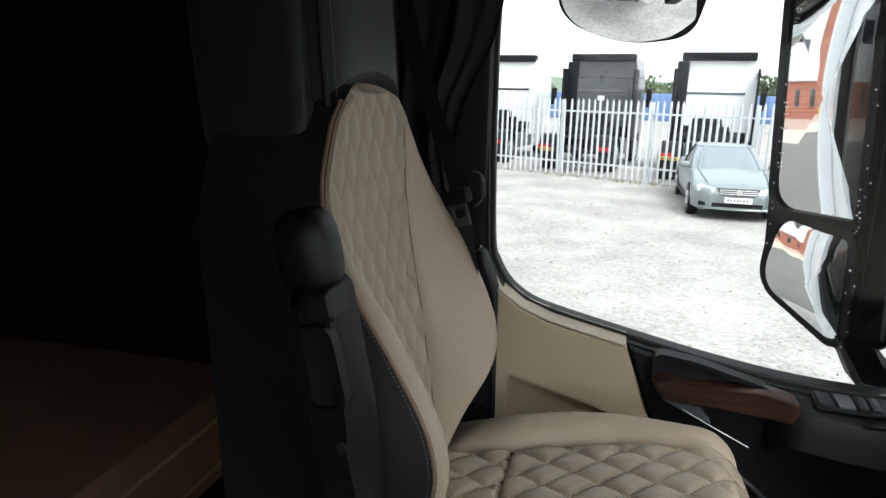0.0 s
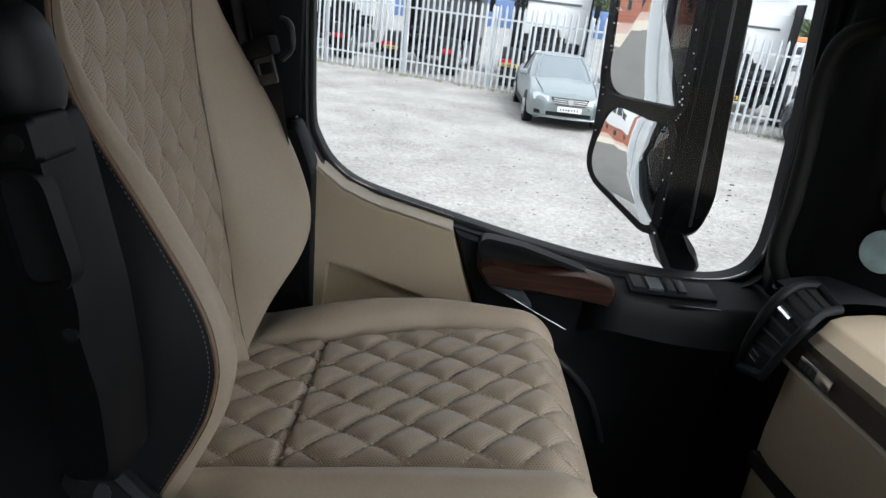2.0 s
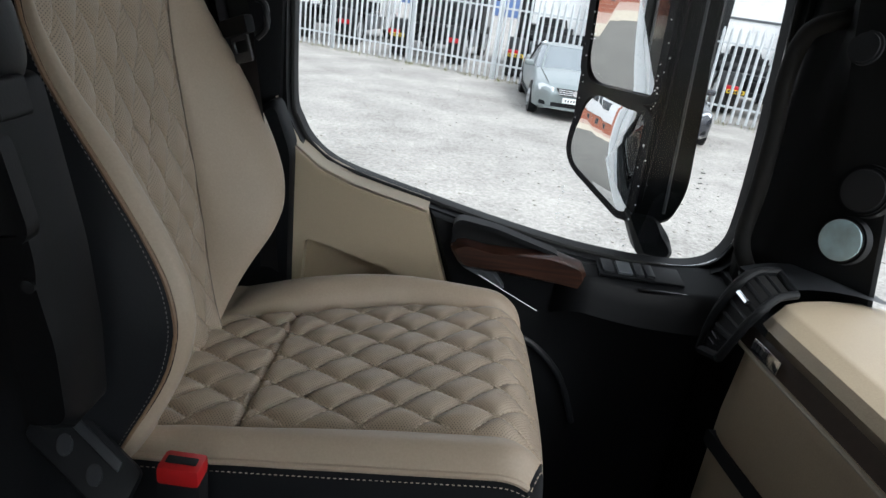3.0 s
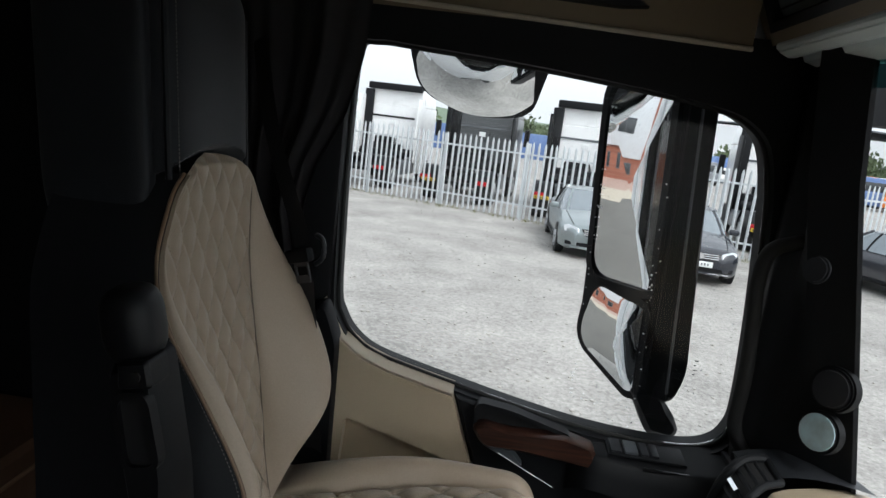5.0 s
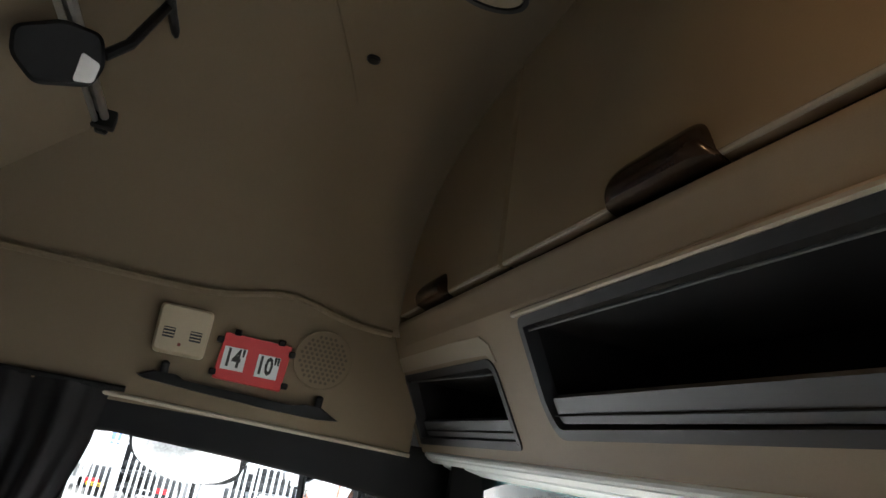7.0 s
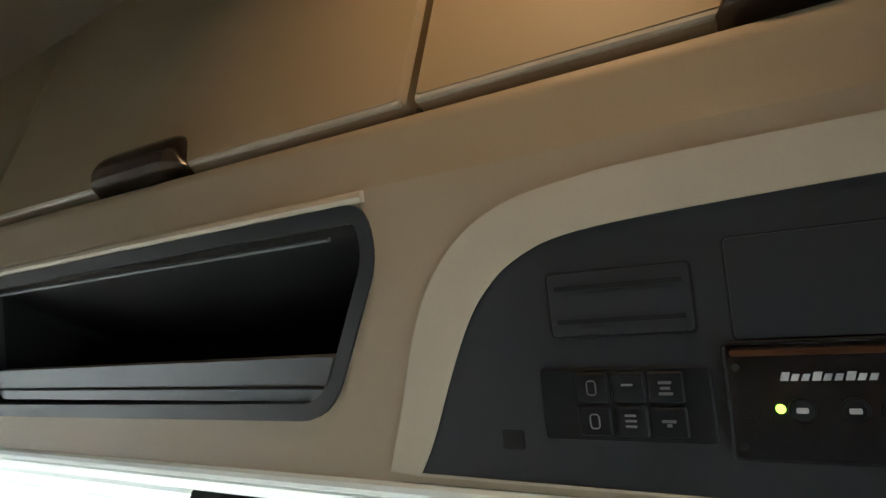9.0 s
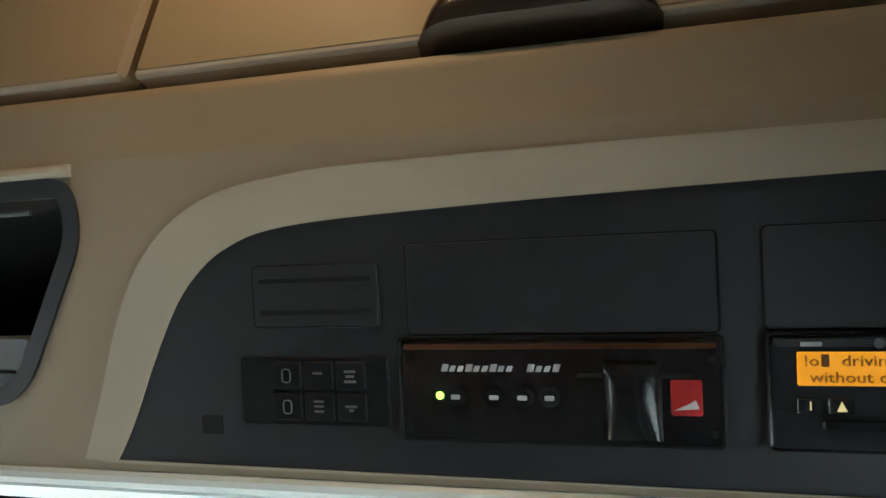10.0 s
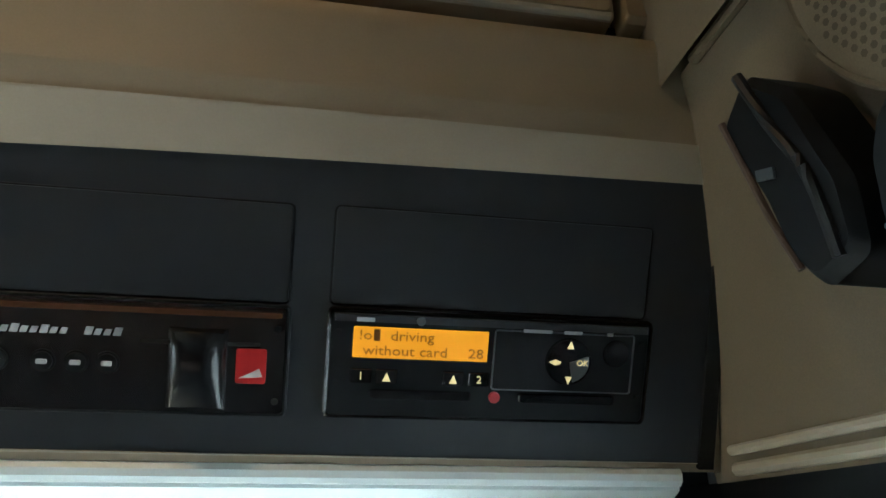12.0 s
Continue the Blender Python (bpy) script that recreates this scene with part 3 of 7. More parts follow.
def header(u, v):
    y = 0.93 - 1.97 * u
    front = 1.075 + 0.095 * max(0.0, 1 - ((y + 0.055) / 0.86) ** 2)
    pts = ((0.992, 1.612), (0.995, 1.600), (1.01, 1.593), (1.02, 1.594), (1.024, 1.601), (1.03, 1.601), (1.036, 1.590), (front, 1.578), (front + 0.02, 1.62))
    s = v * (len(pts) - 1)
    i = min(int(s), len(pts) - 2)
    t = s - i
    return (pts[i][0] * (1 - t) + pts[i + 1][0] * t, y, pts[i][1] * (1 - t) + pts[i + 1][1] * t)


single("trim_header", grid(40, 32, header), PALE_GREY, "pale grey-beige trim between shelf and windscreen", "trim", kind="structure")
visor = empty("sun_blind", "dark rolled sun blind with a grey pull tab under the header", "sun blind")
part("roll", tube([(1.045, -0.03 - 0.24 * k / 12, 1.589) for k in range(13)], 0.013, 12), BLACK_PLASTIC, visor)
part("pull_tab", box(1.035, 1.055, -0.26, -0.20, 1.573, 1.590, 0.004), GREY_PLASTIC, visor)
catch = empty("blind_catch", "small pale blind catch with two screw holes", "catch")
part("plate", box(1.030, 1.055, -1.02, -0.95, 1.578, 1.600, 0.004), PALE_GREY, catch)
for cy in (-1.0, -0.97):
    part("screw_hole", cyl((1.028, cy, 1.589), (1.031, cy, 1.589), 0.005, seg=14), VOID, catch)

fm = empty("front_mirror", "convex front mirror on a black arm with white bracket", "mirror")
arm_line = rounded([(1.15, 1.66), (1.15, 1.515), (0.95, 1.512), (0.85, 1.495), (0.765, 1.470), (0.735, 1.492), (0.75, 1.545), (0.88, 1.60), (0.98, 1.66)], 0.012, 4)
part("arm", plate(arm_line, lambda y, z, d: (1.27 + d - 0.25 * max(0.0, y - 0.9) ** 2, y, z), 0.05, 0.0, 0.008), BLACK_PLASTIC, fm, "broad black arm")
part("bracket", joined(tube(smooth_line([(1.25, 0.80, 1.535), (1.262, 0.73, 1.558), (1.275, 0.66, 1.562), (1.29, 0.59, 1.535), (1.30, 0.545, 1.495)], 20), 0.014), tube([(1.262, 0.79, 1.45), (1.255, 0.76, 1.49), (1.262, 0.73, 1.55)], 0.010)), WHITE_PAINT, fm, "white bracket")
fm_m = facing((1.30, 0.66, 1.465), (0.93, -0.37, 0.0), (-0.266, -0.67, 0.696))
lens_line = rounded([(-0.090, -0.01), (-0.065, 0.06), (-0.005, 0.125), (0.055, 0.105), (0.090, 0.03), (0.080, -0.06), (0.0, -0.13), (-0.055, -0.095)], 0.02, 4)
lens_c = sum(lens_line, Vector((0, 0))) / len(lens_line)


def front_glass(u, v):
    p = lens_c.lerp(lens_line[int(round(u * len(lens_line))) % len(lens_line)], v)
    return (p.x, p.y, 0.022 - (p - lens_c).length_squared * 1.3)


part("housing", moved(plate(grown(lens_line, 0.007), lambda a, b, d: (a, b, d), 0.002, -0.05, 0.02), fm_m), BLACK_PLASTIC, fm)
part("mirror_glass", moved(grid(len(lens_line), 10, front_glass, True), fm_m), MIRROR, fm, "convex glass")

# ---------------------------------------------------------------- overhead shelf


def fascia_x(z):
    return lerp(z, ((1.58, 1.009), (1.82, 0.879), (1.876, 0.868), (2.3, 0.842)))


def shelf(y, z, d):
    """A point on the slanted front of the shelf, d metres out into the cab."""
    k = 0.85 if z < 1.83 else 1.0
    return (fascia_x(z) - d * k, y, z - d * 0.5 * (k < 1))


REC2 = rounded([(0.335, 1.806), (-0.318, 1.811), (-0.326, 1.770), (-0.262, 1.655), (0.322, 1.650), (0.34, 1.69)], [0.018, 0.022, 0.02, 0.035, 0.03, 0.02])
REC1 = rounded([(0.915, 1.766), (0.452, 1.764), (0.445, 1.632), (0.94, 1.630)], [0.004, 0.03, 0.012, 0.004])
Z0, Z1 = 1.612, 1.82
shelf_body = tagged(empty("overhead_shelf", "beige moulded overhead shelf across the cab with open compartments", "overhead shelf"), kind="")
part("front_middle", ring(REC2, around(REC2, -0.36, 0.41, Z0, Z1), shelf, 0.0, -0.02), SHADED_BEIGE, shelf_body)
part("front_side", ring(REC1, around(REC1, 0.41, 0.97, Z0, Z1), shelf, 0.0, -0.02), SHADED_BEIGE, shelf_body)
part("front_console", grid(24, 6, lambda u, v: shelf(-0.36 - 0.714 * u, Z0 + (Z1 - Z0) * v, 0.0)), SHADED_BEIGE, shelf_body)


def brow(u, v):
    z = 1.82 + 0.058 * v
    return (lerp(v, ((0, 0.879), (0.3, 0.874), (0.75, 0.864), (0.88, 0.864), (0.96, 0.869), (1.0, 0.885))), 0.97 - 2.03 * u, min(z, 1.873))


part("top_edge", grid(30, 16, brow), SHADED_BEIGE, shelf_body)
# dark box put in for the shade under the lockers
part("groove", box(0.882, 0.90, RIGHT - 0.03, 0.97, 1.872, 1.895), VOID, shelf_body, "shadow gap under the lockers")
part("lower_lip", tube([(0.995, 0.93 - 1.97 * k / 20, 1.609) for k in range(21)], 0.007, 10), PALE_GREY, shelf_body, "pale lower edge")


def compartment(outline, name_label, lo, hi, left, right_lo, right_hi):
    rim = grown(outline, -0.013)
    part("compartment_rim", ring(rim, outline, shelf, -0.02, 0.003), DARK_PLASTIC, shelf_body, "dark plastic rim")
    # hollow inside, its shade painted near-black
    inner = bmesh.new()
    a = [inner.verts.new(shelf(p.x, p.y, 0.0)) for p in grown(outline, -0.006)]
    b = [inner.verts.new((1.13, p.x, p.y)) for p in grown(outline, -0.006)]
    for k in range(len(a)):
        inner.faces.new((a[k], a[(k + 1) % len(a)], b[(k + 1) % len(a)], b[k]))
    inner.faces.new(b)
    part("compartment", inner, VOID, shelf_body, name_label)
    flap = rounded([(left, hi), (right_hi, hi + 0.002), (right_lo, lo), (left, lo)], [0.004, 0.004, 0.02, 0.015])
    part("retaining_flap", plate(flap, shelf, -0.018, -0.004, 0.003), GREY_PLASTIC, shelf_body, "grey retaining flap")
    part("flap_groove", tube([shelf(left + (right_lo - left) * k / 10, lo + 0.011, -0.002) for k in range(11)], 0.0015), VOID, shelf_body)
    # grey cord drawn in as the bright highlight along the rim
    part("rim_highlight", tube([shelf(left + 0.004 + (right_hi - left - 0.008) * k / 10, lerp(k / 10, ((0, outline[3].y - 0.015), (1, outline[10].y - 0.017))), -0.006) for k in range(11)], 0.0022), GREY_PLASTIC, shelf_body)


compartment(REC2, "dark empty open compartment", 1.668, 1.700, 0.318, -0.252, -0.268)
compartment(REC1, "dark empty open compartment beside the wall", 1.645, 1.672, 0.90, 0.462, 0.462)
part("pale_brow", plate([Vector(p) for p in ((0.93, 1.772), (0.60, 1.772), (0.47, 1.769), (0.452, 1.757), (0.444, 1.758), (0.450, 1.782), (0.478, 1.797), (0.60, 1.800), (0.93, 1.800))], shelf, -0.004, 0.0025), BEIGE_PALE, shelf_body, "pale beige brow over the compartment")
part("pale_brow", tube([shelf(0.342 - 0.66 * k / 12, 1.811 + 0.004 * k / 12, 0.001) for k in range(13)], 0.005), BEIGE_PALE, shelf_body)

# black console with its pale surround
PALE = [p.to_2d() for p in smooth_line([(a, b, 0) for a, b in ((-0.318, 1.622), (-0.335, 1.665), (-0.352, 1.712), (-0.372, 1.748), (-0.402, 1.776), (-0.44, 1.793), (-0.49, 1.801), (-0.56, 1.805), (-0.80, 1.807), (-1.056, 1.807))], 54)] + [Vector((-1.064, 1.618))]
CONS = [p.to_2d() for p in smooth_line([(a, b, 0) for a, b in ((-0.346, 1.620), (-0.362, 1.645), (-0.381, 1.683), (-0.400, 1.717), (-0.418, 1.739), (-0.446, 1.758), (-0.492, 1.770), (-0.603, 1.776), (-0.80, 1.781), (-1.049, 1.785))], 54)] + [Vector((-1.060, 1.618))]
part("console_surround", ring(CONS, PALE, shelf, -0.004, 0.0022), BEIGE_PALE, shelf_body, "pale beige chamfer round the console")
part("end_joint", plate([Vector(p) for p in ((-1.052, 1.615), (-1.063, 1.615), (-1.054, 1.82), (-1.043, 1.82))], shelf, 0.0, 0.0035), VOID, shelf_body, "dark joint beside the side wall")
console = empty("console_panel", "black console panel set into the overhead shelf", "control panel")
part("panel", plate(CONS, shelf, -0.01, 0.001), DARK_PLASTIC, console)


def slab(y0, y1, z0, z1, d0, d1, r=0.003, bevel=0.001):
    return plate(rounded([(y0, z0), (y1, z0), (y1, z1), (y0, z1)], r, 4), shelf, d0, d1, bevel)


def outline_cord(y0, y1, z0, z1, d, thick=0.0009, r=0.003):
    return tube([shelf(p.x, p.y, d) for p in rounded([(y0, z0), (y1, z0), (y1, z1), (y0, z1)], r, 4)], thick, 6, True)


part("blank_cover", slab(-0.580, -0.772, 1.7035, 1.756, 0.0, 0.0025), DARK_PLASTIC, console, "plain black slot cover")
part("blank_cover", slab(-0.797, -1.002, 1.7045, 1.757, 0.0, 0.0025), DARK_PLASTIC, console, "plain black slot cover")
for y0, y1, z0, z1 in ((-0.580, -0.772, 1.7035, 1.756), (-0.797, -1.002, 1.7045, 1.757)):
    part("joint", outline_cord(y0, y1, z0, z1, 0.0008, 0.0012), VOID, console)
vent = part("vent_cover", slab(-0.467, -0.560, 1.709, 1.746, 0.0, 0.0025), DARK_PLASTIC, console, "black slotted cover")
for z in (1.7175, 1.737):
    part("slot", slab(-0.472, -0.555, z - 0.0014, z + 0.0014, 0.002, 0.0032, 0.0008, 0.0002), VOID, vent)
part("slot_frame", outline_cord(-0.467, -0.560, 1.709, 1.746, 0.0012, 0.0012), VOID, vent)
part("microphone_hole", slab(-0.420, -0.437, 1.641, 1.653, 0.0, 0.0016, 0.002, 0.0003), VOID, console)

GREY_INK = mat("grey_print", (0.15, 0.15, 0.16), 0.6, 0, 0.1, 200.0, 0)
swb = empty("switch_block", "black six-button switch block with white symbols", "switch block")
part("body", slab(-0.455, -0.565, 1.649, 1.690, 0.0, 0.004), BLACK_PLASTIC, swb)
for r in range(2):
    z = 1.6605 + 0.019 * r
    for c in range(3):
        y = -0.491 - 0.0235 * c
        key = part("button", slab(y + 0.011, y - 0.011, z - 0.0085, z + 0.0085, 0.003, 0.0055, 0.002, 0.0012), BLACK_PLASTIC, swb)
        if c == 0:
            sym = tube([shelf(p.x, p.y, 0.0058) for p in rounded([(y + 0.003, z - 0.004), (y - 0.003, z - 0.004), (y - 0.003, z + 0.004), (y + 0.003, z + 0.004)], 0.002, 3)], 0.0005, 4, True)
        elif c == 1:
            sym = joined(*[slab(y + 0.0035, y - 0.0035, z + dz, z + dz + 0.0012, 0.0053, 0.006, 0.0003, 0.0001) for dz in ((-0.003, 0.0, 0.003) if r == 0 else (0.001,))])
        else:
            sym = joined(*[slab(y + w, y - w, z + dz, z + dz + 0.0015, 0.0053, 0.006, 0.0003, 0.0001) for dz, w in (((0.002, 0.004), (-0.001, 0.003), (-0.004, 0.0042)) if r else ((0.0, 0.0042), (-0.0022, 0.0015)))])
        part("symbol", sym, GREY_INK, key)

rec = empty("recorder_unit", "glossy black recorder unit with keys, card holder and red badge", "recorder")
part("body", slab(-0.573, -0.773, 1.6425, 1.7015, 0.0, 0.0045, 0.004, 0.002), BLACK_GLOSS, rec)
part("frame", outline_cord(-0.573, -0.773, 1.6425, 1.7015, 0.0035, 0.0014), BLACK_PLASTIC, rec)
part("top_bar", slab(-0.577, -0.769, 1.6955, 1.6985, 0.004, 0.0075, 0.001, 0.001), mat("brown_gloss", (0.06, 0.025, 0.012), 0.2, 0.0, 0.1, 300.0, 0), rec, "dark brown glossy strip")
for k in range(13):
    y0 = -0.602 - 0.0053 * k - (0.008 if k > 8 else 0.0)
    w, h = (0.0036, 0.0032) if k % 3 else (0.0042, 0.0042)
    part("lettering_bar", plate([Vector(p) for p in ((y0 + 0.0006, 1.6825), (y0 - w + 0.0006, 1.6825), (y0 - w - 0.0008, 1.6825 + h), (y0 - 0.0008, 1.6825 + h))], shelf, 0.0043, 0.005), WHITE_INK, rec)
part("led", moved(cyl((0, 0, 0), (0, 0, 0.0025), 0.0028, 0.002, 14), facing(shelf(-0.600, 1.6685, 0.0042), (0, -1, 0), (-0.5, 0, 0.86))), glow("green_led", (0.42, 1.0, 0.06), 0.34), rec, "lit green indicator")
for y in (-0.611, -0.636, -0.654, -0.671):
    k = part("key", moved(cyl((0, 0, 0), (0, 0, 0.003), 0.0072, 0.0065, 20, 0.001), facing(shelf(y, 1.6685, 0.0042), (0, -1, 0), (-0.5, 0, 0.86))), BLACK_PLASTIC, rec)
    part("symbol", slab(y + 0.0030, y - 0.0030, 1.6672, 1.6698, 0.0075, 0.0081, 0.0008, 0.0002), WHITE_INK, k)
part("card_slot", slab(-0.688, -0.757, 1.6795, 1.6815, 0.0042, 0.0052, 0.0008, 0.0002), VOID, rec)
cup = grid(14, 14, lambda u, v: (fascia_x(1.6455 + 0.043 * v) - 0.0045 - 0.012 * (math.sin(math.pi * u) ** 0.4) * (math.sin(math.pi * (0.08 + 0.92 * v)) ** 0.5), -0.704 - 0.034 * u, 1.6455 + 0.043 * v - 0.003))
part("card_holder", cup, BLACK_GLOSS, rec, "rounded glossy black card holder")
part("badge", slab(-0.743, -0.761, 1.6595, 1.6785, 0.004, 0.0052, 0.0015, 0.0004), RED, rec, "red badge with a white shape")
part("badge_shape", plate([Vector(p) for p in ((-0.745, 1.6625), (-0.759, 1.6635), (-0.757, 1.668), (-0.752, 1.6655))], shelf, 0.005, 0.0058), PAPER, rec)
for y, z in ((-0.579, 1.6895), (-0.579, 1.649), (-0.767, 1.6895), (-0.767, 1.650)):
    part("screw", moved(cyl((0, 0, 0), (0, 0, 0.001), 0.0022, seg=10), facing(shelf(y, z, 0.0044), (0, -1, 0), (-0.5, 0, 0.86))), VOID, rec)

tac = empty("tachograph", "black tachograph unit with a lit orange two-line display", "tachograph")
part("body", slab(-0.797, -1.006, 1.6435, 1.7025, 0.0, 0.006, 0.004, 0.002), BLACK_PLASTIC, tac)
part("frame", outline_cord(-0.797, -1.006, 1.6435, 1.7025, 0.005, 0.0014), BLACK_GLOSS, tac)
part("brow", slab(-0.800, -1.003, 1.6965, 1.7005, 0.005, 0.009, 0.001, 0.001), DARK_PLASTIC, tac)
disp = part("display", slab(-0.812, -0.897, 1.6765, 1.6935, 0.005, 0.0068, 0.001, 0.0003), glow("display_orange", (1.0, 0.37, 0.003), 0.046), tac, "glowing orange display")
UP = Vector(shelf(0, 1.70, 0)) - Vector(shelf(0, 1.66, 0))
for text, y, z in (("!o", -0.8195, 1.6889), ("driving", -0.8485, 1.6889), ("without card", -0.8448, 1.6806), ("28", -0.8895, 1.6806)):
    part("display_text", words(text, 0.0088, facing(shelf(y, z, 0.0071), (0, -1, 0), UP) @ Matrix.Diagonal((1.16, 1.0, 1, 1))), mat("display_ink", (0.22, 0.075, 0.0), 0.6, bump=0), disp)
part("display_block", slab(-0.8245, -0.8285, 1.686, 1.6925, 0.0068, 0.0073, 0.0005, 0.0001), MATS["display_ink"], disp)
AMBER = glow("amber_symbol", (1.0, 0.72, 0.32), 0.042)
for y, glyph in ((-0.818, "1"), (-0.834, "^"), (-0.876, "^"), (-0.8925, "2")):
    k = part("key", slab(y + 0.0068, y - 0.0068, 1.6625, 1.6705, 0.005, 0.0078, 0.001, 0.0008), BLACK_GLOSS, tac)
    if glyph == "^":
        part("symbol", plate([Vector(p) for p in ((y + 0.0026, 1.6640), (y - 0.0026, 1.6640), (y, 1.6690))], shelf, 0.0076, 0.0083), AMBER, k)
    else:
        part("symbol", words(glyph, 0.0068, facing(shelf(y, 1.6665, 0.0081), (0, -1, 0), UP)), AMBER, k)
for y0, y1 in ((-0.824, -0.888), (-0.919, -0.984)):
    part("card_drawer", slab(y0, y1, 1.6545, 1.6592, 0.005, 0.0085, 0.0018, 0.001), BLACK_GLOSS, tac, "card drawer lip")
part("red_cap", moved(cyl((0, 0, 0), (0, 0, 0.003), 0.0037, seg=18, bevel=0.0006), facing(shelf(-0.9035, 1.6565, 0.005), (0, -1, 0), UP)), RED, tac, "round red cap")
flap = part("printer_flap", slab(-0.901, -0.994, 1.6615, 1.6950, 0.005, 0.0078, 0.0015, 0.001), BLACK_PLASTIC, tac)
part("flap_edge", outline_cord(-0.901, -0.994, 1.6615, 1.6950, 0.0075, 0.0006, 0.0015), GREY_PLASTIC, tac)
for y0, y1 in ((-0.919, -0.938), (-0.946, -0.958), (-0.975, -0.979)):
    part("lettering_bar", slab(y0, y1, 1.6945, 1.6966, 0.0078, 0.0084, 0.0004, 0.0001), WHITE_INK, tac)
pad = part("round_pad", moved(cyl((0, 0, 0), (0, 0, 0.004), 0.0155, 0.0145, 32, 0.001), facing(shelf(-0.950, 1.6790, 0.007), (0, -1, 0), UP)), BLACK_GLOSS, tac, "round four-way pad")
part("pad_quarter", moved(plate([Vector((0, 0))] + [Vector((0.013 * math.cos(a), 0.013 * math.sin(a))) for a in (-1.35, -1.0, -0.6, -0.2, 0.1, 0.35)], lambda a, b, d: (a, b, d), 0.0035, 0.0046), facing(shelf(-0.950, 1.6790, 0.007), (0, -1, 0), UP)), GREY_PLASTIC, pad)
for dy, dz, tri in ((0, 0.0100, ((0.0022, -0.002), (-0.0022, -0.002), (0, 0.0022))), (0, -0.0100, ((0.0022, 0.002), (-0.0022, 0.002), (0, -0.0022))), (0.0095, 0, ((0.004, 0), (0.0, 0.0016), (-0.0035, 0.0006), (-0.0035, -0.0006), (0.0, -0.0016)))):
    part("symbol", plate([Vector((-0.950 + dy + a, 1.6790 + dz + b)) for a, b in tri], shelf, 0.0110, 0.0118), AMBER, pad)
part("symbol", words("OK", 0.0055, facing(shelf(-0.9585, 1.6790, 0.0117), (0, -1, 0), UP)), AMBER, pad)
part("round_key", moved(cyl((0, 0, 0), (0, 0, 0.004), 0.0092, 0.0085, 26, 0.001), facing(shelf(-0.982, 1.6845, 0.006), (0, -1, 0), UP)), BLACK_GLOSS, tac)
part("lettering_bar", slab(-0.8135, -0.8245, 1.6968, 1.6990, 0.0088, 0.0094, 0.0004, 0.0001), WHITE_INK, tac)
part("sensor", moved(cyl((0, 0, 0), (0, 0, 0.001), 0.0028, seg=16), facing(shelf(-0.853, 1.6982, 0.0088), (0, -1, 0), UP)), GREY_PLASTIC, tac)
for y, z in ((-0.803, 1.690), (-0.803, 1.662), (-1.000, 1.690), (-1.000, 1.6585)):
    part("screw", moved(cyl((0, 0, 0), (0, 0, 0.001), 0.002, seg=10), facing(shelf(y, z, 0.006), (0, -1, 0), UP)), VOID, tac)

# lockers above the shelf
LOCKER = mat("beige_locker_door", (0.270, 0.215, 0.138), 0.6, 0, 0.05, 700.0, 0.2, 3.0)


def locker_handle(y0, y1, parent):
    c = (y0 + y1) / 2
    w = abs(y1 - y0) / 2

    def fn(u, v):
        a = -1 + 2 * u
        y = c + w * a * (1 - 0.10 * v)
        edge = (1 - abs(a) ** 8)
        bow = math.sin(math.pi * min(1, 0.15 + 0.85 * v)) ** 0.6
        return (0.868 - 0.004 - 0.028 * edge * bow * (1 - 0.45 * v), y, 1.8845 + 0.046 * v * (0.35 + 0.65 * (1 - abs(a) ** 10)))
    h = part("handle", joined(grid(40, 14, fn), grid(40, 2, lambda u, v: (fn(u, 0)[0] * (1 - v) + 0.875 * v, fn(u, 0)[1], 1.8845 - 0.004 * v))), mat("brown_black_gloss", (0.028, 0.016, 0.010), 0.20, 0, 0.15, 300.0, 0.03, 8.0), parent, "glossy dark brown pull handle")
    part("handle_rim", tube([fn(k / 40, 1.0) for k in range(41)], 0.003, 8), BLACK_PLASTIC, h)


for y0, y1, h0, h1 in ((0.925, 0.372, 0.585, 0.745), (0.364, -0.353, -0.085, 0.085), (-0.361, -0.972, -0.590, -0.750)):
    cup_door = empty("overhead_locker", "closed beige overhead locker door with a dark pull handle", "locker", "overhead lockers")
    part("door_panel", plate(rounded([(y0, 1.8865), (y1, 1.8865), (y1, 2.29), (y0, 2.29)], 0.006, 3), lambda y, z, d: (0.868 - 0.03 * (z - 1.88) - d, y, z), -0.02, 0.006, 0.006), LOCKER, cup_door)
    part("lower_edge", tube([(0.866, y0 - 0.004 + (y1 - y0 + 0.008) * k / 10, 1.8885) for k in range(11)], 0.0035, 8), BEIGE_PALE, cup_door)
    locker_handle(h0, h1, cup_door)
single("locker_end_panel", plate(rounded([(-0.979, 1.8865), (RIGHT - 0.02, 1.8865), (RIGHT - 0.02, 2.29), (-0.979, 2.29)], 0.004, 3), lambda y, z, d: (0.868 - 0.03 * (z - 1.88) - d, y, z), -0.02, 0.004, 0.004), LOCKER, "narrow beige panel beside the last locker", "panel")
single("wall_footwell", box(1.05, 1.20, 0.70, 0.99, FLOOR, 0.90, 0.004), BLACK_PLASTIC, "black footwell end beside the dashboard", "wall", kind="structure")

